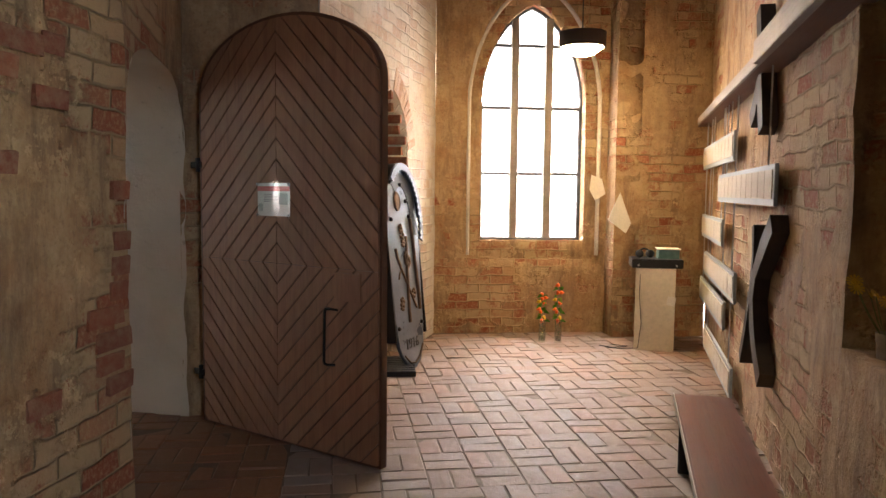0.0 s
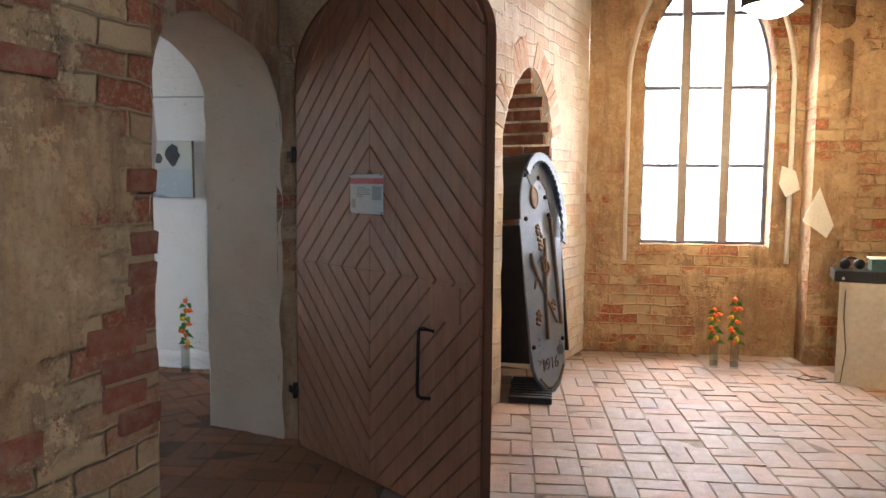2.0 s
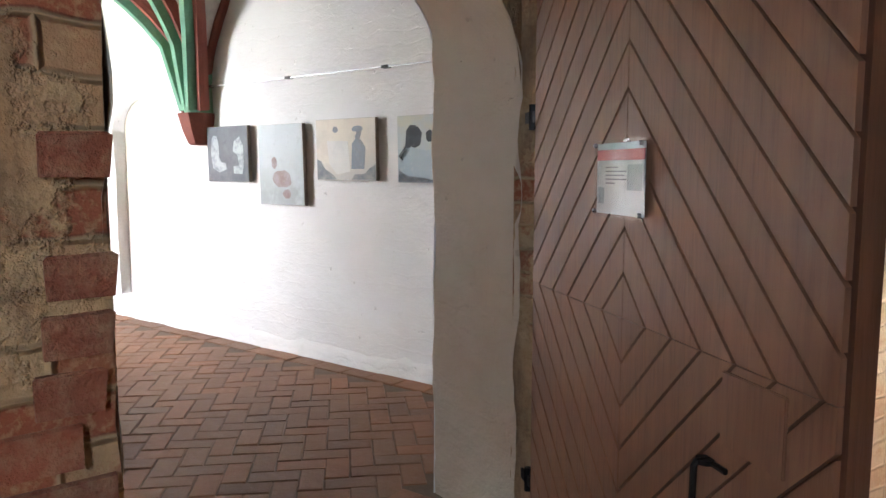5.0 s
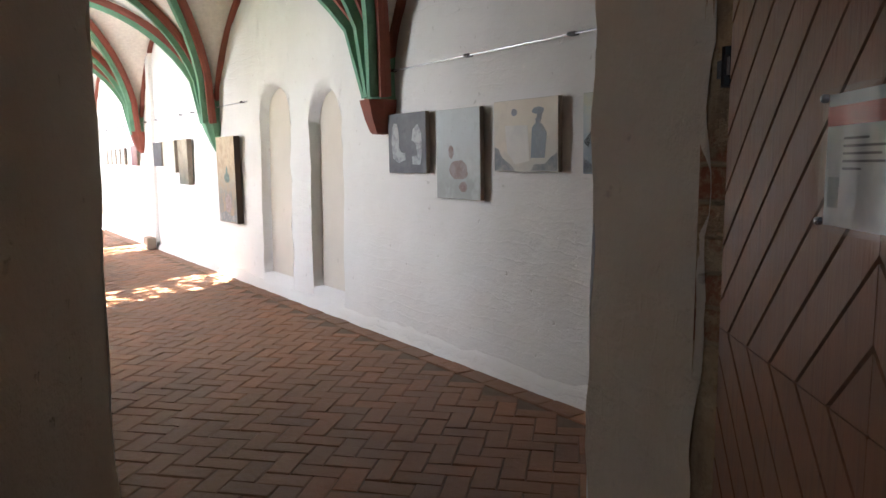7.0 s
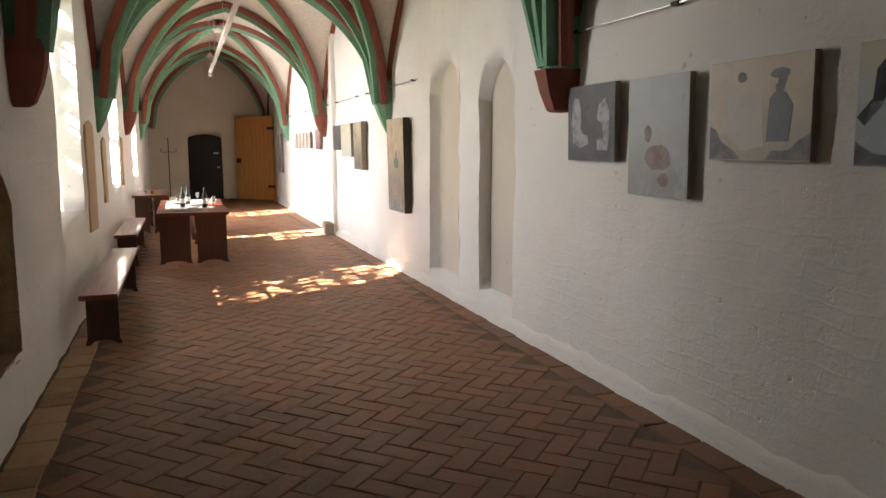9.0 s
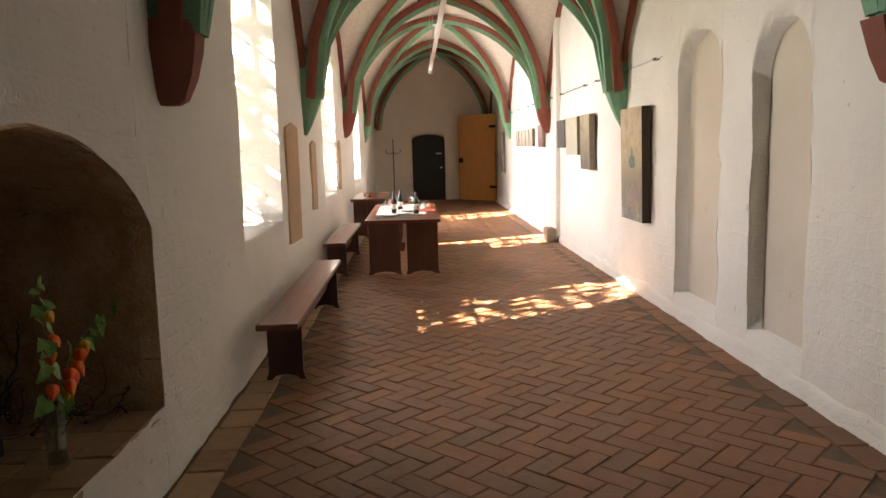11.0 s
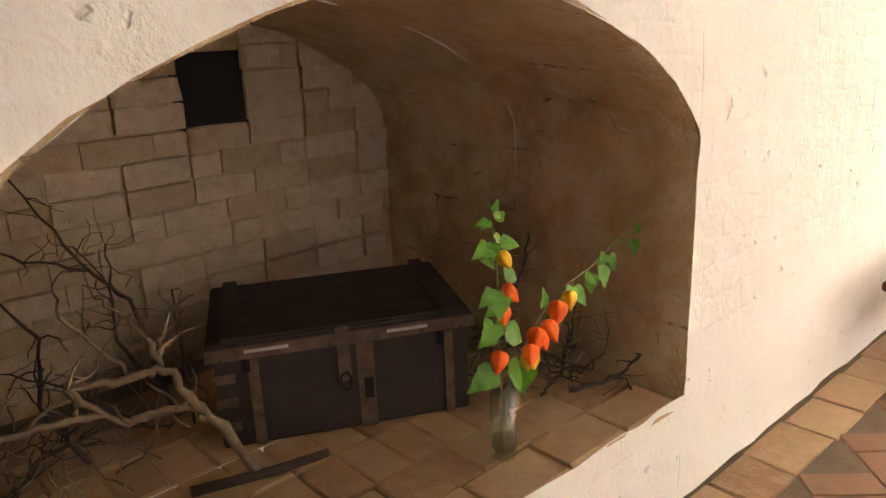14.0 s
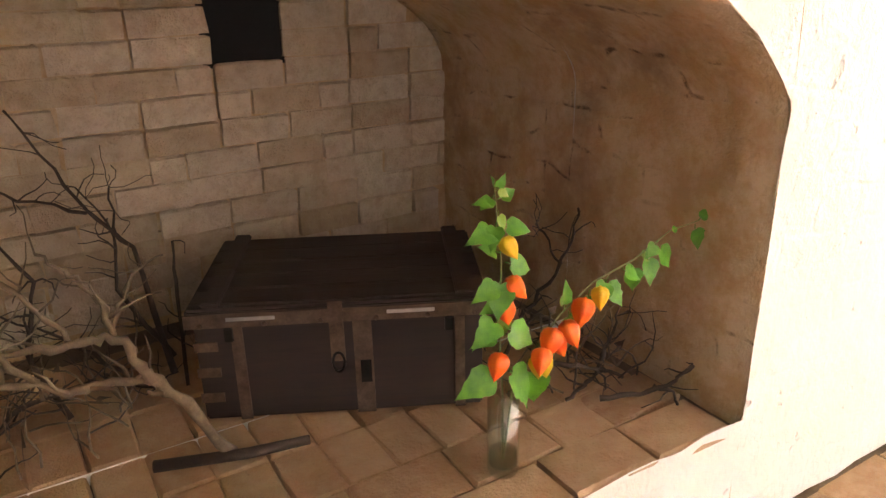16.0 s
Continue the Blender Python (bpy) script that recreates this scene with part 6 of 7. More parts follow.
painting(-3.92, -4.60, 1.585, 2.09, ((0.50, 0.48, 0.43), (0.70, 0.63, 0.50), (0.74, 0.67, 0.54), (0.64, 0.57, 0.46)), 3.2, 3, "cream canvas with a blurred grey-blue vessel",
         strokes=((M_PBLUE, [(0.20, -0.62), (0.62, -0.62), (0.68, 0.05), (0.55, 0.28), (0.47, 0.34), (0.50, 0.46), (0.34, 0.46), (0.36, 0.34), (0.24, 0.2)]), (M_PBLUE, blob(0.42, 0.66, 0.18, 0.10, 7)), (M_PBLUE, blob(-0.32, 0.66, 0.10, 0.10, 8)), (M_PPALEW, [(-0.62, 0.30), (0.10, 0.28), (0.16, -0.70), (-0.30, -0.80), (-0.55, -0.45)]), (M_PBLUED, [(-0.98, -0.97), (-0.30, -0.97), (-0.45, -0.80), (-0.72, -0.62), (-0.85, -0.36), (-0.98, -0.30)]), (M_PBLUED, [(0.20, -0.97), (0.98, -0.97), (0.98, -0.48), (0.80, -0.60), (0.62, -0.78), (0.30, -0.80)]), (M_PBLUED, [(0.36, 0.36), (0.50, 0.34), (0.56, 0.60), (0.48, 0.72), (0.40, 0.58)])))
painting(-3.05, -3.69, 1.575, 2.085, ((0.36, 0.44, 0.48), (0.58, 0.57, 0.44), (0.48, 0.54, 0.55), (0.42, 0.50, 0.52)), 4, 4, "blue-grey canvas with black blots",
         strokes=((M_PBLACK, blob(-0.45, 0.35, 0.22, 0.32, 1)), (M_PBLACK, blob(0.42, 0.5, 0.2, 0.38, 2)), (M_PBLACK, blob(0.0, 0.38, 0.12, 0.18, 9)), (M_PBLUEL, [(-0.98, -0.97), (0.98, -0.97), (0.98, 0.02), (0.60, -0.02), (0.30, 0.08), (-0.10, -0.05), (-0.55, 0.05), (-0.98, 0.0)]), (M_PBLACK, [(-0.98, -0.2), (-0.75, 0.1), (-0.72, 0.55), (-0.60, 0.72), (-0.40, 0.70), (-0.52, 0.30), (-0.62, -0.05), (-0.85, -0.35)]), (M_PBLUED, [(-0.98, -0.97), (0.3, -0.97), (-0.2, -0.85), (-0.7, -0.80), (-0.98, -0.6)])))
painting(-10.22, -10.98, 0.82, 2.03, ((0.20, 0.20, 0.18), (0.52, 0.42, 0.27), (0.38, 0.27, 0.16), (0.28, 0.22, 0.15)), 5, 5, "tall ochre canvas with a teal mark and blue foot", 0.09,
         strokes=((M_PTEAL, blob(0.1, 0.05, 0.3, 0.12, 3)), (M_PTEAL, blob(0.1, 0.2, 0.1, 0.12, 4)), (M_PRED, blob(0.1, -0.55, 0.35, 0.22, 5)), (M_PBLUED, [(-0.98, -0.97), (0.98, -0.97), (0.98, -0.78), (0.4, -0.84), (-0.2, -0.74), (-0.98, -0.82)])), side=M_OAK)
painting(-12.55, -13.10, 1.31, 2.06, ((0.10, 0.09, 0.07), (0.40, 0.34, 0.24), (0.22, 0.18, 0.12), (0.10, 0.13, 0.11)), 5, 6, "ochre and dark green abstract canvas", 0.08)
painting(-13.40, -14.20, 1.50, 2.06, ((0.40, 0.42, 0.38), (0.50, 0.47, 0.36), (0.42, 0.40, 0.30), (0.36, 0.40, 0.38)), 4, 7, "pale yellow and blue abstract canvas", 0.06)
painting(-14.35, -14.95, 1.61, 2.05, ((0.05, 0.05, 0.055), (0.08, 0.08, 0.08), (0.12, 0.12, 0.12), (0.05, 0.05, 0.05)), 5, 8, "small nearly black canvas", 0.05)
for i in range(5):
    a = -17.6 - 0.5 * i
    painting(a, a - 0.40, 1.64, 2.0, ((0.28, 0.24, 0.20), (0.42, 0.38, 0.32), (0.2, 0.17, 0.14), (0.5, 0.46, 0.4)), 6, 10 + i, "small brown and cream canvas in a row of five", 0.04)
painting(-16.4, -16.95, 1.62, 2.04, ((0.22, 0.06, 0.06), (0.32, 0.22, 0.2), (0.12, 0.06, 0.06), (0.4, 0.35, 0.3)), 6, 20, "small dark red and grey canvas", 0.04)
painting(-22.6, -23.2, 0.95, 2.05, ((0.30, 0.30, 0.30), (0.42, 0.42, 0.40), (0.2, 0.2, 0.2), (0.34, 0.34, 0.34)), 5, 21, "tall grey framed canvas near the end door", 0.05)

for a, b in ((-2.5, -6.32), (-9.9, -12.65), (-12.95, -15.0), (-15.5, -17.9), (-18.2, -21.2)):
    r = empty("picture_rail", pose(0, 0, 0), "thin dark steel picture rail on brackets", "picture rail", "picture rails")
    part("rod", tube(bmesh.new(), [(a, YN - 0.035, 2.475), (b, YN - 0.035, 2.475)], 0.007, 6), M_STEEL, r)
    n = max(2, int((a - b) / 0.95))
    for i in range(n):
        x = a - 0.2 - (a - b - 0.4) * i / (n - 1)
        part("bracket", boxed(x - 0.035, YN - 0.05, 2.465, x + 0.035, YN + 0.0, 2.488, 0.003), M_IRON, r, "dark bracket")

# pilaster, stone block, ochre paint strips on the walls
tagged(part("trim_pilaster", boxed(-15.36, YN - 0.07, 0, -15.08, YN + 0.02, 4.2, 0.02), M_WHITE, None, "shallow white wall pilaster"), category="pilaster", kind="structure")
thing("stone_block", boxed(-15.40, YN - 0.24, 0.004, -15.02, YN - 0.08, 0.24, 0.02), M_STONE, "rough grey stone block at the wall's foot", "stone")
M_OCHRE = plain("bare_ochre_plaster", (0.50, 0.34, 0.20), (0.56, 0.40, 0.26), 7, 0.9, 0.003)
for x, z0, z1, w in ((-10.30, 0.72, 1.92, 0.36), (-11.85, 0.92, 1.76, 0.20), (-15.0, 1.0, 1.8, 0.15)):
    pts = [(x - w + 0.01, z0), (x + w, z0 + 0.02), (x + w - 0.01, (z0 + z1) / 2), (x + w, z1 - 0.03), (x, z1 + 0.02), (x - w, z1 - 0.02), (x - w - 0.01, (z0 + z1) / 2)]
    tagged(part("trim_plaster_window", prism(bmesh.new(), pts, YS - 0.03, YS + 0.020), M_OCHRE, None, "strip of bare ochre plaster in the white wall"), category="plaster strip", kind="structure")

# far end: dark door, open pine door, coat stand
fd = empty("door_2", pose(XW - 0.18, 5.015, 0), "nearly black low arched door in the end wall", "door", kind="structure")
pts = [(-0.52, 0.0), (0.52, 0.0)] + [(0.52 * math.cos(math.pi * i / 16), 1.92 + 0.16 * math.sin(math.pi * i / 16)) for i in range(17)]
part("door_leaf", prism(bmesh.new(), pts, -0.03, 0.03, pose(0, 0, 0, 0, 0, 90)), M_BLACKDOOR, fd)
for i in range(6):
    part("board", boxed(0.03, -0.51 + 0.17 * i, 0.02, 0.042, -0.51 + 0.17 * i + 0.16, 1.9, 0.003), M_BLACKDOOR, fd)
part("door_handle", boxed(0.04, 0.36, 1.0, 0.07, 0.44, 1.05, 0.004), M_STEEL, fd, "small steel handle")
part("door_plate", boxed(0.042, 0.25, 1.45, 0.046, 0.42, 1.50), M_STEEL, fd, "small metal plate")
pv = Vector((-25.70, 5.96)) - Vector((-24.62, 7.0))
pdm = pose(-24.62, 7.0, 0, 0, 0, math.degrees(math.atan2(pv.y, pv.x)))
pw = pv.length
pdoor = empty("door_3", pdm, "wide light pine plank door standing open", "door", kind="structure")
part("door_leaf", boxed(0, -0.02, 0.03, pw, 0.02, 2.62, 0.004), M_PINE, pdoor)
for i in range(9):
    a = pw * i / 9
    part("plank", boxed(a + 0.003, 0.02, 0.03, a + pw / 9 - 0.003, 0.045 + 0.002 * (i % 3), 2.62, 0.004), M_PINE, pdoor)
for z in (0.45, 2.25):
    part("strap_hinge", boxed(-0.06, 0.045, z - 0.04, 0.22, 0.055, z + 0.04, 0.003), M_IRON, pdoor, "black iron strap hinge")
part("lock_case", boxed(pw - 0.22, 0.045, 1.18, pw - 0.05, 0.08, 1.32, 0.004), M_IRON, pdoor, "black iron lock case")
cs = empty("coat_stand", pose(-25.3, 3.92, 0), "thin metal coat stand with curled hooks", "coat stand")
part("pole", tube(bmesh.new(), [(0, 0, 0.02), (0, 0, 1.95)], 0.014, 8), M_IRON, cs)
part("base", lathe(bmesh.new(), [(0.2, 0.0), (0.2, 0.012), (0.03, 0.03), (0.001, 0.03)], 24), M_IRON, cs, "round foot")
for i in range(6):
    a = math.pi * i / 3
    c, s = math.cos(a), math.sin(a)
    part("hook", tube(bmesh.new(), [(0, 0, 1.55), (0.12 * c, 0.12 * s, 1.50), (0.24 * c, 0.24 * s, 1.53), (0.27 * c, 0.27 * s, 1.60), (0.22 * c, 0.22 * s, 1.63)], 0.008, 6), M_IRON, cs)
ln = empty("linear_pendant", pose(0, 0, 0), "long thin white linear lamp hung under the vault", "lamp")
M_LAMPW = plain("white_lamp_metal", (0.70, 0.69, 0.66), (0.76, 0.75, 0.72), 10, 0.5, 0.0005)
part("housing", boxed(-18.4, 4.93, 3.27, -9.0, 4.99, 3.32, 0.004), M_LAMPW, ln)
for x in (-10.0, -13.0, -16.0, -18.2):
    part("suspension", tube(bmesh.new(), [(x, 4.96, 3.32), (x, 4.96, vault_z(x, 4.96))], 0.004, 5), M_STEEL, ln)
part("end_cap", boxed(-18.46, 4.92, 3.20, -18.38, 5.0, 3.33, 0.006), M_LAMPW, ln, "white end cap")

# ---------------------------------------------------------------- in the arched niche
M_CHEST = wood_mat("old_dark_chest_oak", (0.017, 0.009, 0.006), (0.040, 0.021, 0.0135), 0, 0.6)
M_STRAP = plain("worn_iron_strap", (0.07, 0.045, 0.03), (0.20, 0.14, 0.095), 18, 0.6, 0.002, 0.5)
ch = empty("iron_bound_chest", pose(-5.425, 2.452, NZ + 0.004, 0, 0, 153), "old dark wooden chest bound with iron straps", "chest")
CL, CD, CH = 0.395, 0.26, 0.35
part("body", boxed(-CL, -CD, 0.0, CL, CD, CH - 0.055, 0.006), M_CHEST, ch)
part("lid", boxed(-CL - 0.015, -CD - 0.015, CH - 0.05, CL + 0.015, CD + 0.015, CH, 0.008), M_CHEST, ch, "dark plank lid")
part("lid_edge_strap", boxed(-CL - 0.018, -CD - 0.020, CH - 0.052, CL + 0.018, -CD - 0.016, CH - 0.012), M_STRAP, ch, "worn iron band along the lid")
for x, w in ((-0.28, 0.016), (0.33, 0.014), (0.06, 0.026)):
    part("iron_strap", boxed(x - w, -CD - 0.007, 0.0, x + w, -CD - 0.001, CH - 0.06), M_STRAP, ch, "worn vertical iron strap")
for i in range(5):
    y = -CD + 0.01 + 0.102 * i
    part("lid_plank", boxed(-CL - 0.008, y, CH - 0.004, CL + 0.008, y + 0.097, CH + 0.004 + 0.002 * (i % 2), 0.003), M_CHEST, ch, "worn lid plank")
for x in (-CL + 0.03, CL - 0.075):
    part("lid_batten", boxed(x, -CD - 0.012, CH + 0.002, x + 0.05, CD + 0.01, CH + 0.018, 0.004), M_CHEST, ch, "raised lid batten")
for x0, x1 in ((-0.30, -0.17), (0.13, 0.26)):
    part("edge_plate", boxed(x0, -CD - 0.023, CH - 0.033, x1, -CD - 0.0205, CH - 0.022, 0.001), M_STEEL, ch, "bright worn metal plate on the lid's edge")
for x in (-0.37, -0.20, -0.05, 0.10, 0.24, 0.37):
    part("stud", lathe(bmesh.new(), [(0.008, 0.0), (0.007, 0.004), (0.001, 0.006)], 8), M_STRAP, ch, "iron stud", True, pose(x, -CD - 0.020, CH - 0.045, 90, 0, 0))
part("hasp", boxed(-0.028, -CD - 0.027, CH - 0.17, 0.012, -CD - 0.021, CH + 0.012, 0.002), M_STRAP, ch, "iron hasp")
bm = bmesh.new()
tube(bm, [(-0.008 + 0.016 * math.cos(a), -CD - 0.030, CH - 0.17 + 0.03 * math.sin(a)) for a in [2 * math.pi * i / 14 for i in range(15)]], 0.004, 6)
part("ring", bm, M_IRON, ch, "iron ring")
part("keyhole_plate", boxed(0.05, -CD - 0.010, 0.10, 0.08, -CD - 0.006, 0.17), M_IRON, ch, "black keyhole plate")
for x, z in ((-0.30, 0.27), (0.30, 0.27)):
    part("eyelet", boxed(x - 0.012, -CD - 0.012, z - 0.02, x + 0.012, -CD - 0.001, z + 0.02, 0.002), M_IRON, ch, "small iron eyelet")
for z in (0.22, 0.14, 0.06):
    part("corner_band", boxed(-CL - 0.004, -CD - 0.006, z, -CL + 0.06, -CD - 0.001, z + 0.028), M_STRAP, ch, "short iron corner band")

M_BARK = plain("dead_lichen_branch", (0.10, 0.066, 0.04), (0.22, 0.165, 0.10), 30, 0.9, 0.003)
M_BARKD = plain("dead_dark_twig", (0.035, 0.022, 0.015), (0.07, 0.045, 0.03), 30, 0.9, 0.003)


def crooked(name, limbs, mat, label, seed, twigs=3):
    """A dead branch: limbs through knots, roughened, with side twigs."""
    rnd = random.Random(seed)
    o = empty(name, pose(0, 0, 0), label, "branch", "dead branches")
    for knots, r0, r1 in limbs:
        ks = [Vector(k) for k in knots]
        pts, rad = [], []
        for i in range(len(ks) - 1):
            for s in range(4):
                f = (i + s / 4) / (len(ks) - 1)
                p = ks[i].lerp(ks[i + 1], s / 4) + Vector([rnd.uniform(-0.007, 0.007) for _ in range(3)])
                pts.append(p)
                rad.append((r0 + (r1 - r0) * f) * rnd.uniform(0.62, 1.0))
        pts.append(ks[-1])
        rad.append(r1)
        part("limb", tube(bmesh.new(), pts, rad, 8), mat, o, "", True)
        for t in range(twigs):
            k = rnd.randrange(2, len(pts))
            p, d = pts[k].copy(), Vector((rnd.uniform(-1, 1), rnd.uniform(-0.7, 0.7), rnd.uniform(-0.2, 1))).normalized()
            tp, tr = [p.copy()], [rad[k] * 0.55]
            for s in range(4):
                d = (d + Vector([rnd.uniform(-0.6, 0.6) for _ in range(3)])).normalized()
                p = p + d * rnd.uniform(0.02, 0.045)
                p.x = max(NX1 + 0.03, min(NX0 - 0.03, p.x))
                p.z = max(NZ + 0.012, p.z)
                tp.append(p.copy())
                tr.append(max(0.0014, rad[k] * 0.5 * (1 - s / 4.5)))
            part("twig", tube(bmesh.new(), tp, tr, 5), mat, o, "", True)
    return o


crooked("dead_branch", [([(-4.97, 2.70, 0.44), (-4.87, 2.72, 0.64), (-4.80, 2.72, 0.735), (-4.76, 2.72, 0.845), (-4.70, 2.72, 0.87), (-4.62, 2.73, 0.873), (-4.51, 2.75, 0.895)], 0.020, 0.009),
                        ([(-4.82, 2.72, 0.72), (-4.70, 2.74, 0.757), (-4.63, 2.75, 0.761), (-4.56, 2.75, 0.827), (-4.52, 2.75, 0.89)], 0.015, 0.009),
                        ([(-4.58, 2.75, 0.81), (-4.44, 2.78, 0.84), (-4.30, 2.79, 0.865)], 0.012, 0.008),
                        ([(-4.75, 2.70, 0.85), (-4.74, 2.66, 0.925), (-4.71, 2.66, 0.963), (-4.68, 2.66, 1.017), (-4.63, 2.66, 1.064)], 0.011, 0.004),
                        ([(-4.66, 2.72, 0.87), (-4.595, 2.7, 0.978), (-4.54, 2.7, 1.056), (-4.54, 2.7, 1.131)], 0.010, 0.003),
                        ([(-4.745, 2.68, 0.86), (-4.79, 2.62, 0.90), (-4.825, 2.6, 0.963), (-4.90, 2.58, 0.977)], 0.008, 0.003)],
        M_BARK, "pale forked dead branch with yellow lichen in the niche", 5, 5)
crooked("dead_branch", [([(-4.93, 2.2, 0.44), (-4.90, 2.02, 0.82), (-4.80, 1.98, 0.947), (-4.71, 1.95, 1.133), (-4.64, 1.93, 1.267)], 0.012, 0.004),
                        ([(-4.86, 2.0, 0.855), (-4.87, 1.98, 1.011)], 0.006, 0.003), ([(-4.80, 2.0, 0.95), (-4.62, 2.0, 1.02), (-4.52, 2.0, 1.10)], 0.007, 0.003), ([(-4.95, 2.3, 0.44), (-4.98, 2.2, 0.70), (-5.0, 2.15, 0.86)], 0.009, 0.004)],
        M_BARKD, "dark thin dead branch leaning on the niche's back wall", 14, 5)
crooked("dead_branch", [([(-5.66, 2.98, 0.52), (-5.83, 2.98, 0.56), (-5.98, 3.0, 0.52), (-6.08, 3.0, 0.45)], 0.010, 0.006), ([(-5.98, 3.0, 0.52), (-6.05, 2.97, 0.60), (-6.10, 2.95, 0.70)], 0.008, 0.003), ([(-5.85, 3.0, 0.45), (-5.92, 3.02, 0.50), (-6.0, 2.98, 0.50)], 0.009, 0.006)],
        M_BARKD, "dark knotted twigs beside the vase", 31, 7)
crooked("dead_branch", [([(-5.92, 3.08, 0.47), (-6.03, 3.12, 0.47), (-6.12, 3.16, 0.50), (-6.17, 3.18, 0.55)], 0.010, 0.007), ([(-6.08, 3.12, 0.48), (-6.13, 3.16, 0.46), (-6.12, 3.18, 0.437)], 0.007, 0.005)],
        M_BARKD, "dark broken branch in the niche's corner", 37, 2)
crooked("dead_branch", [([(-5.85, 2.70, 0.44), (-5.92, 2.72, 0.60), (-6.02, 2.74, 0.72), (-6.10, 2.72, 0.80), (-6.14, 2.70, 0.90)], 0.009, 0.004), ([(-6.05, 2.74, 0.74), (-6.0, 2.70, 0.84), (-5.97, 2.70, 0.88)], 0.006, 0.003)],
        M_BARKD, "dark knotted twig rising by the niche's side wall", 41, 7)
crooked("dead_branch", [([(-4.62, 2.30, 0.445), (-4.55, 2.15, 0.60), (-4.62, 2.02, 0.78), (-4.50, 1.95, 0.95), (-4.46, 1.92, 1.08)], 0.011, 0.003),
                        ([(-4.85, 2.25, 0.445), (-4.72, 2.15, 0.55), (-4.60, 2.10, 0.66), (-4.42, 2.05, 0.74)], 0.010, 0.003),
                        ([(-4.95, 2.12, 0.46), (-4.83, 2.05, 0.70), (-4.86, 1.98, 0.86), (-4.78, 1.95, 1.02)], 0.010, 0.003),
                        ([(-4.40, 2.35, 0.445), (-4.52, 2.25, 0.50), (-4.70, 2.28, 0.53), (-4.86, 2.36, 0.50)], 0.012, 0.005)],
        M_BARKD, "tangle of dark dead twigs behind the chest", 31, 13)
rnd = random.Random(77)
for cx, cy, label, count, spread_x in ((-4.55, 2.35, "heap of dry brown brushwood in the niche's corner", 44, 0.26), (-5.95, 2.85, "tangled dry brown vine twigs beside the vase", 34, 0.17)):
    heap = empty("brushwood", pose(cx, cy, NZ + 0.004), label, "brushwood", "dry brushwood")
    for i in range(count):
        p = Vector((rnd.uniform(-1, 1) * spread_x, rnd.uniform(-0.28, 0.22), rnd.uniform(0.01, 0.10)))
        d = Vector((rnd.uniform(-1, 1), rnd.uniform(-0.6, 0.6), rnd.uniform(0.0, 1.0))).normalized()
        pts, rad = [p.copy()], [0.0034]
        for j in range(6):
            d = (d + Vector([rnd.uniform(-0.55, 0.55) for _ in range(3)])).normalized()
            p = p + d * rnd.uniform(0.025, 0.055)
            p.x = max(NX1 + 0.04 - cx, min(NX0 - 0.04 - cx, p.x))
            p.y = max(NYB + 0.06 - cy, min(0.32, p.y))
            p.z = max(0.008, p.z)
            pts.append(p.copy())
            rad.append(0.0034 * (1 - j / 7))
        part("twig", tube(bmesh.new(), pts, rad, 5), M_BARK if i % 3 else M_BARKD, heap, "", True)
        if i % 2:
            part("dry_leaf", heart_leaf(rnd.uniform(0.02, 0.04), 0.8, i), M_DRY, heap, "curled dry brown leaf", True, Matrix.Translation(pts[3]) @ pose(0, 0, 0, rnd.uniform(0, 180), rnd.uniform(0, 90), rnd.uniform(0, 360)))
thing("fallen_stick", tube(bmesh.new(), [(-4.78, 2.66, NZ + 0.018), (-5.0, 2.74, NZ + 0.02), (-5.16, 2.77, NZ + 0.018)], [0.016, 0.015, 0.013], 8), M_BARKD, "short dark stick on the niche floor", "stick", smooth=True)

# back wall bricks with one left out
nb = [brick_mesh("niche_back_brick", l, 0.05, 0.091, 0.006, M_NBRICK, 500 + i) for i, l in enumerate((0.245, 0.25, 0.24, 0.25, 0.115, 0.12))]
r = random.Random(4)
for row in range(14):
    z = NZ + 0.02 + 0.098 * row
    x = NX0 + 0.02 - (0.06 if row % 2 else 0.19)
    while x > NX1 - 0.05:
        kind = r.choice((0, 1, 2, 3, 0, 1, 4))
        l = 0.258 if kind < 4 else 0.126
        c = x - l / 2
        if not (-5.645 < c < -5.175 and 1.30 < z + 0.05 < 1.62) and NX1 - 0.06 < c < NX0 + 0.06 and z < n_head(max(NX1 + 0.01, min(NX0 - 0.01, c))) + 0.02:
            b = new("brick", nb[kind])
            b.matrix_basis = pose(c, NYB - 0.018 + r.uniform(-0.009, 0.009), z, r.uniform(-1.2, 1.2), 0, r.uniform(-0.8, 0.8))
            b.parent = niche_back
        x -= l
for hx0, hx1 in ((-5.72, -5.555), (-5.27, -5.085)):
    for row in range(9, 12):
        z = NZ + 0.02 + 0.098 * row
        if z < 1.60:
            bm = boxed(hx0 + r.uniform(0, 0.008), -0.025, 0, hx1 - r.uniform(0, 0.012), 0.025, 0.088, 0.005)
            part("brick", bm, M_NBRICK, niche_back, m=pose(0, NYB - 0.018 + r.uniform(-0.009, 0.009), z))
# no real depth here: a black panel paints the dark of the hole
tagged(part("niche_hole_shade", boxed(-5.56, NYB - 0.03, 1.31, -5.265, NYB - 0.016, 1.60), plain("hole_shade_black", (0.006, 0.005, 0.005), (0.012, 0.010, 0.009), 10, 0.95, 0.002), None, "black panel for the shade in a hole where bricks are missing"), category="hole", kind="structure")
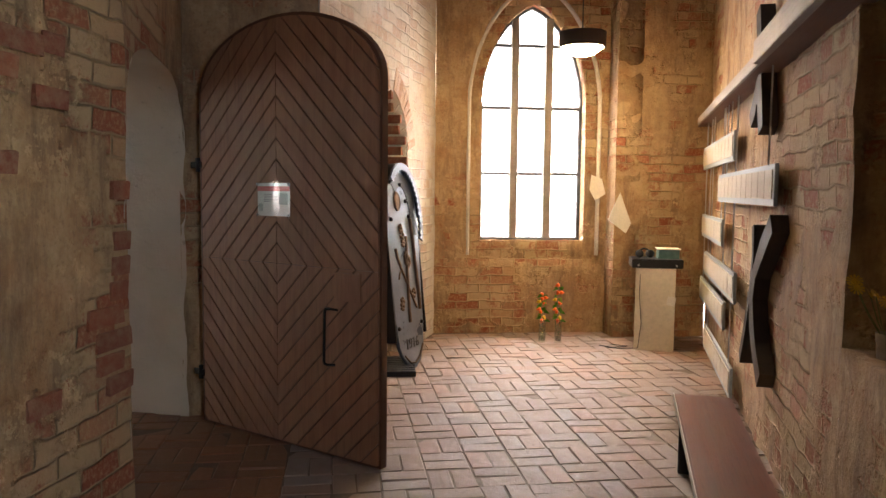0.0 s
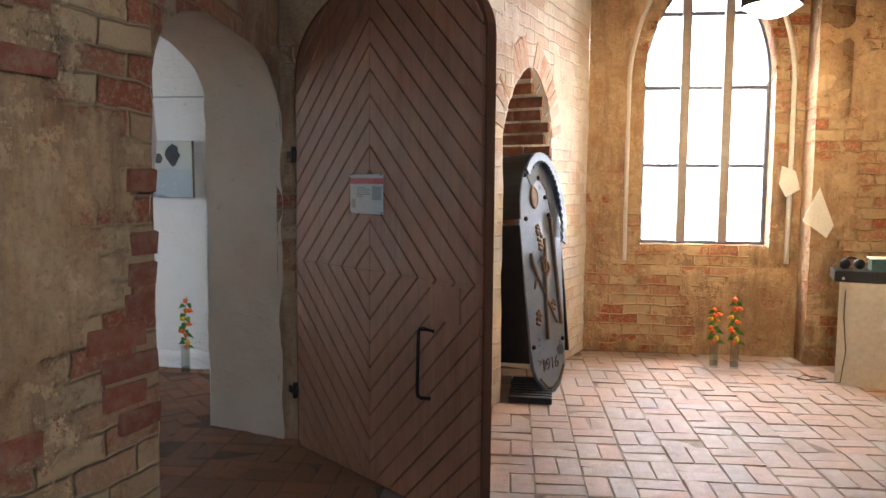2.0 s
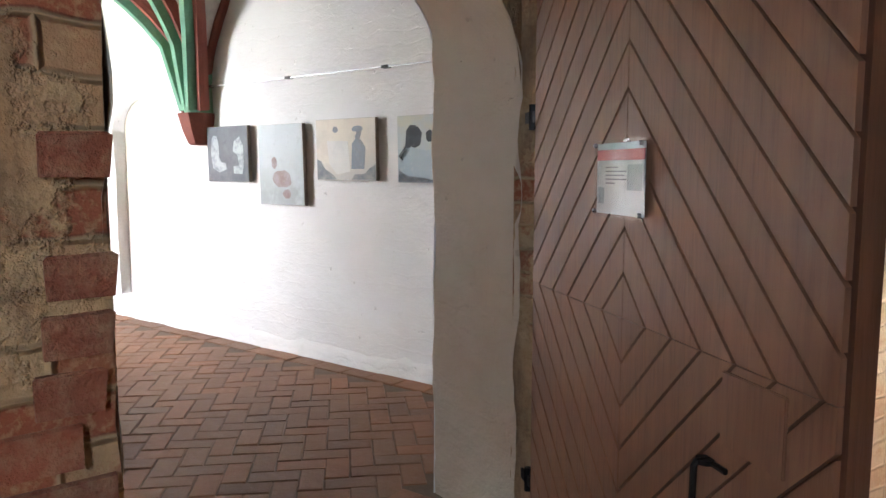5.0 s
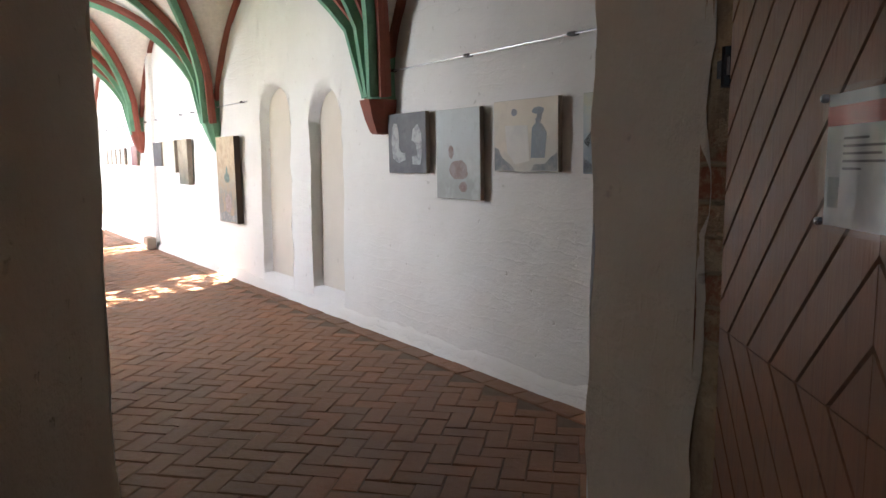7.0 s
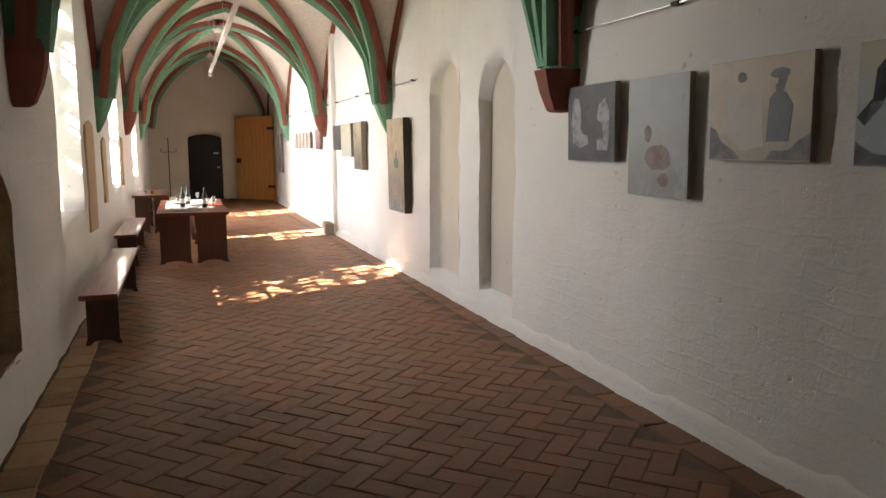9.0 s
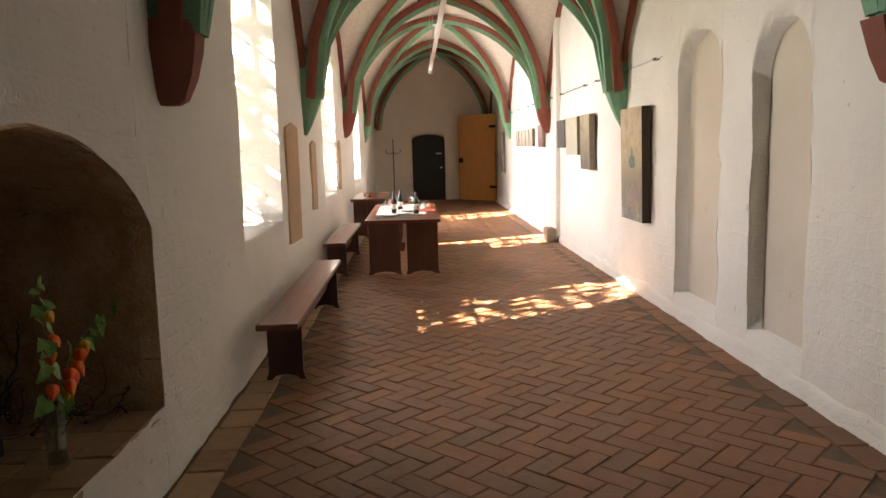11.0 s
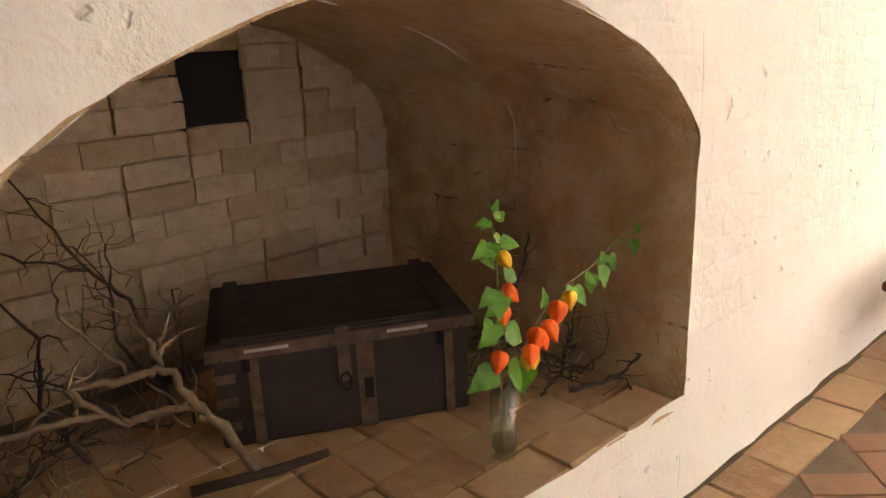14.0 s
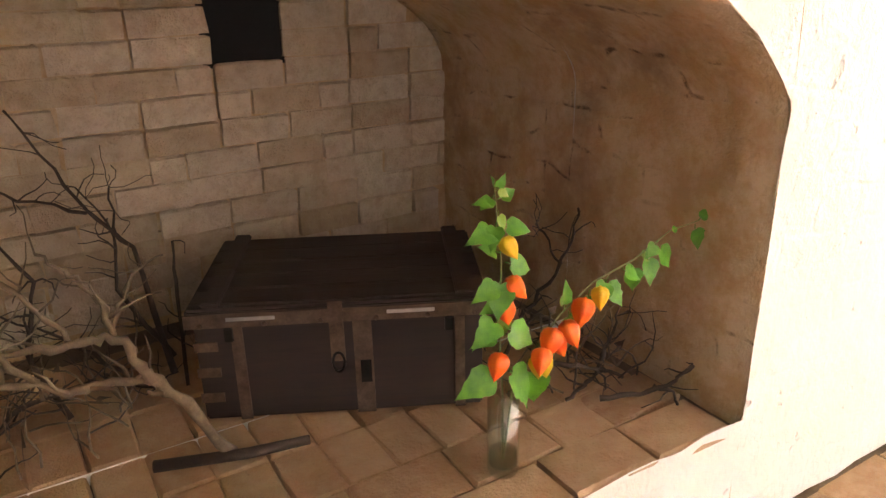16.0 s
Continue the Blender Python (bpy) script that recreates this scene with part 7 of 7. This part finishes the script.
# floor tiles laid obliquely and a sill of bricks
nt = [brick_mesh("niche_tile", 0.207, 0.132, 0.03, 0.004, M_NTILE, 520 + i) for i in range(5)]
ns = [brick_mesh("sill_brick", 0.27, 0.166, 0.04, 0.005, M_NTILE, 530 + i) for i in range(4)]
k = 0
for i in range(-2, 9):
    for j in range(-2, 16):
        x, y = NX0 - 0.07 - 0.1375 * j, YS - 0.449 - 0.213 * i
        if NX1 + 0.05 < x < NX0 - 0.03 and NYB + 0.06 < y < YS - 0.36:
            b = new("tile", nt[k % 5])
            b.matrix_basis = pose(x, y, NZ - 0.034 + r.uniform(-0.002, 0.003), r.uniform(-0.6, 0.6), r.uniform(-0.6, 0.6), 90 + r.uniform(-1.5, 1.5))
            b.parent = niche_floor
        k += 1
for i in range(14):
    b = new("sill_brick", ns[i * 3 % 4])
    b.matrix_basis = pose(NX0 - 0.15 - 0.278 * (i // 2) - (0.10 if i % 2 and i < 12 else 0.0), YS - 0.085 - 0.170 * (i % 2), NZ - 0.040 + r.uniform(-0.002, 0.004), r.uniform(-0.8, 0.8), r.uniform(-0.8, 0.8), r.uniform(-1.5, 1.5))
    b.parent = niche_floor

# ---------------------------------------------------------------- brick floors
fc = bpy.data.objects["floor_cloister"]
fch = bpy.data.objects["floor_chapel"]
hb = [brick_mesh("herringbone_brick", 0.273, 0.1345, 0.022, 0.003, M_HERR, 600 + i) for i in range(8)]
L, W = 0.276, 0.138
spots = []
r = random.Random(8)
ROT = Matrix.Rotation(radians(45), 3, "Z")
for i in range(-130, 131):
    for j in range(-130, 131):
        kk = (i - j) % 4
        if kk in (0, 2):
            p = Vector(((i + 1) * W, (j + 0.5) * W, 0)) if kk == 0 else Vector(((i + 0.5) * W, j * W, 0))
            q = ROT @ p
            x, y = q.x - 14.0, q.y + 5.0
            if XW + 0.1 < x < -2.35 and YS + 0.30 < y < YN - 0.28:
                spots.append((x, y, (0 if kk == 0 else 90) + 45))
CENTRE = Vector((-6.6, 5.0))
spots.sort(key=lambda s: (Vector(s[:2]) - CENTRE).length)
rest = []
for k, (x, y, a) in enumerate(spots):
    m = pose(x, y, -0.022 + r.uniform(-0.0025, 0.0025), r.uniform(-0.7, 0.7), r.uniform(-0.7, 0.7), a + r.uniform(-0.8, 0.8))
    if k < 300:
        b = new("brick", hb[k % 8])
        b.matrix_basis = m
        b.parent = fc
    else:
        rest.append(m)
joined("brick_paving", hb, rest, M_HERRJ, fc, "worn herringbone bricks")
# border stones along both walls and in the doorway
eb = [brick_mesh("border_stone", l, 0.21, 0.022, 0.004, M_NTILE, 640 + i) for i, l in enumerate((0.30, 0.26, 0.34, 0.29))]
eb2 = [brick_mesh("border_stone", l, 0.20, 0.024, 0.004, M_HERR, 650 + i) for i, l in enumerate((0.30, 0.26, 0.34, 0.29))]
for y, ms in ((YS + 0.125, eb), (YN - 0.115, eb2)):
    x, k = -2.4, 0
    while x > -15.0:
        l = (0.30, 0.26, 0.34, 0.29)[k % 4]
        b = new("border_stone", ms[k % 4])
        b.matrix_basis = pose(x - l / 2, y + r.uniform(-0.006, 0.006), -0.020 + r.uniform(-0.003, 0.003), r.uniform(-0.8, 0.8), 0, r.uniform(-1.2, 1.2))
        b.parent = fc
        x -= l + 0.010
        k += 1
tagged(part("floor_border", boxed(XW, YS, -0.012, -15.0, YS + 0.25, -0.002), M_STONE, fc, "far border stones"), kind="")
tagged(part("floor_border", boxed(XW, YN - 0.25, -0.012, -15.0, YN, -0.002), M_HERRJ, fc, "far border stones"), kind="")

bb = [brick_mesh("basketweave_brick", 0.279, 0.136, 0.022, 0.005, M_BASK, 700 + i) for i in range(8)]
# cloister brick by the doorway, its darker tone also holding the door's shadow
bt = [brick_mesh("shaded_threshold_brick", 0.279, 0.136, 0.022, 0.005, M_HERR, 720 + i) for i in range(8)]
spots = []
S = 0.284
for i in range(-12, 22):
    for j in range(-14, 22):
        cx, cy = i * S, j * S
        flip = (i + j) % 2
        for s in (-1, 1):
            dx, dy = (0, s * S / 4) if flip else (s * S / 4, 0)
            q = Matrix.Rotation(radians(3), 2) @ Vector((cx + dx, cy + dy))
            x, y = q.x + 0.6, q.y + 3.2
            xe = E0.x + E_DIR.x * ((y - E0.y) / E_DIR.y)
            if y < 5.45:
                xw = max(-2.35, -1.36 - 0.238 * (3.4 - y)) if y < 3.4 else -2.3
            else:
                xw = N0.x + (y - N0.y) * (N_DIR.x / N_DIR.y) - (0.5 if 6.3 < y < 7.6 else 0.0)
            if xw - 0.02 < x < xe + 0.02 and -2.3 < y < (8.5 if x < 2.6 else 8.18):
                spots.append((x, y, 0 if flip else 90))
CENTRE = Vector((0.4, 5.0))
spots.sort(key=lambda s: (Vector(s[:2]) - CENTRE).length)
rest, rest_shaded = [], []
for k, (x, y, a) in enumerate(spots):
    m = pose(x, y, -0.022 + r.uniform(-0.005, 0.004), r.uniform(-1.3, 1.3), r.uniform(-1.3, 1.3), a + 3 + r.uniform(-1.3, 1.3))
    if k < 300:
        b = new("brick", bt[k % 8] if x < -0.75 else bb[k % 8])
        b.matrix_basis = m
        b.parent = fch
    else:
        (rest_shaded if x < -0.75 else rest).append(m)
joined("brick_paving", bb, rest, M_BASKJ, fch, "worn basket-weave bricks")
joined("brick_paving", bt, rest_shaded, M_HERRJ, fch, "worn cloister bricks by the doorway, darkened for the door's shadow")
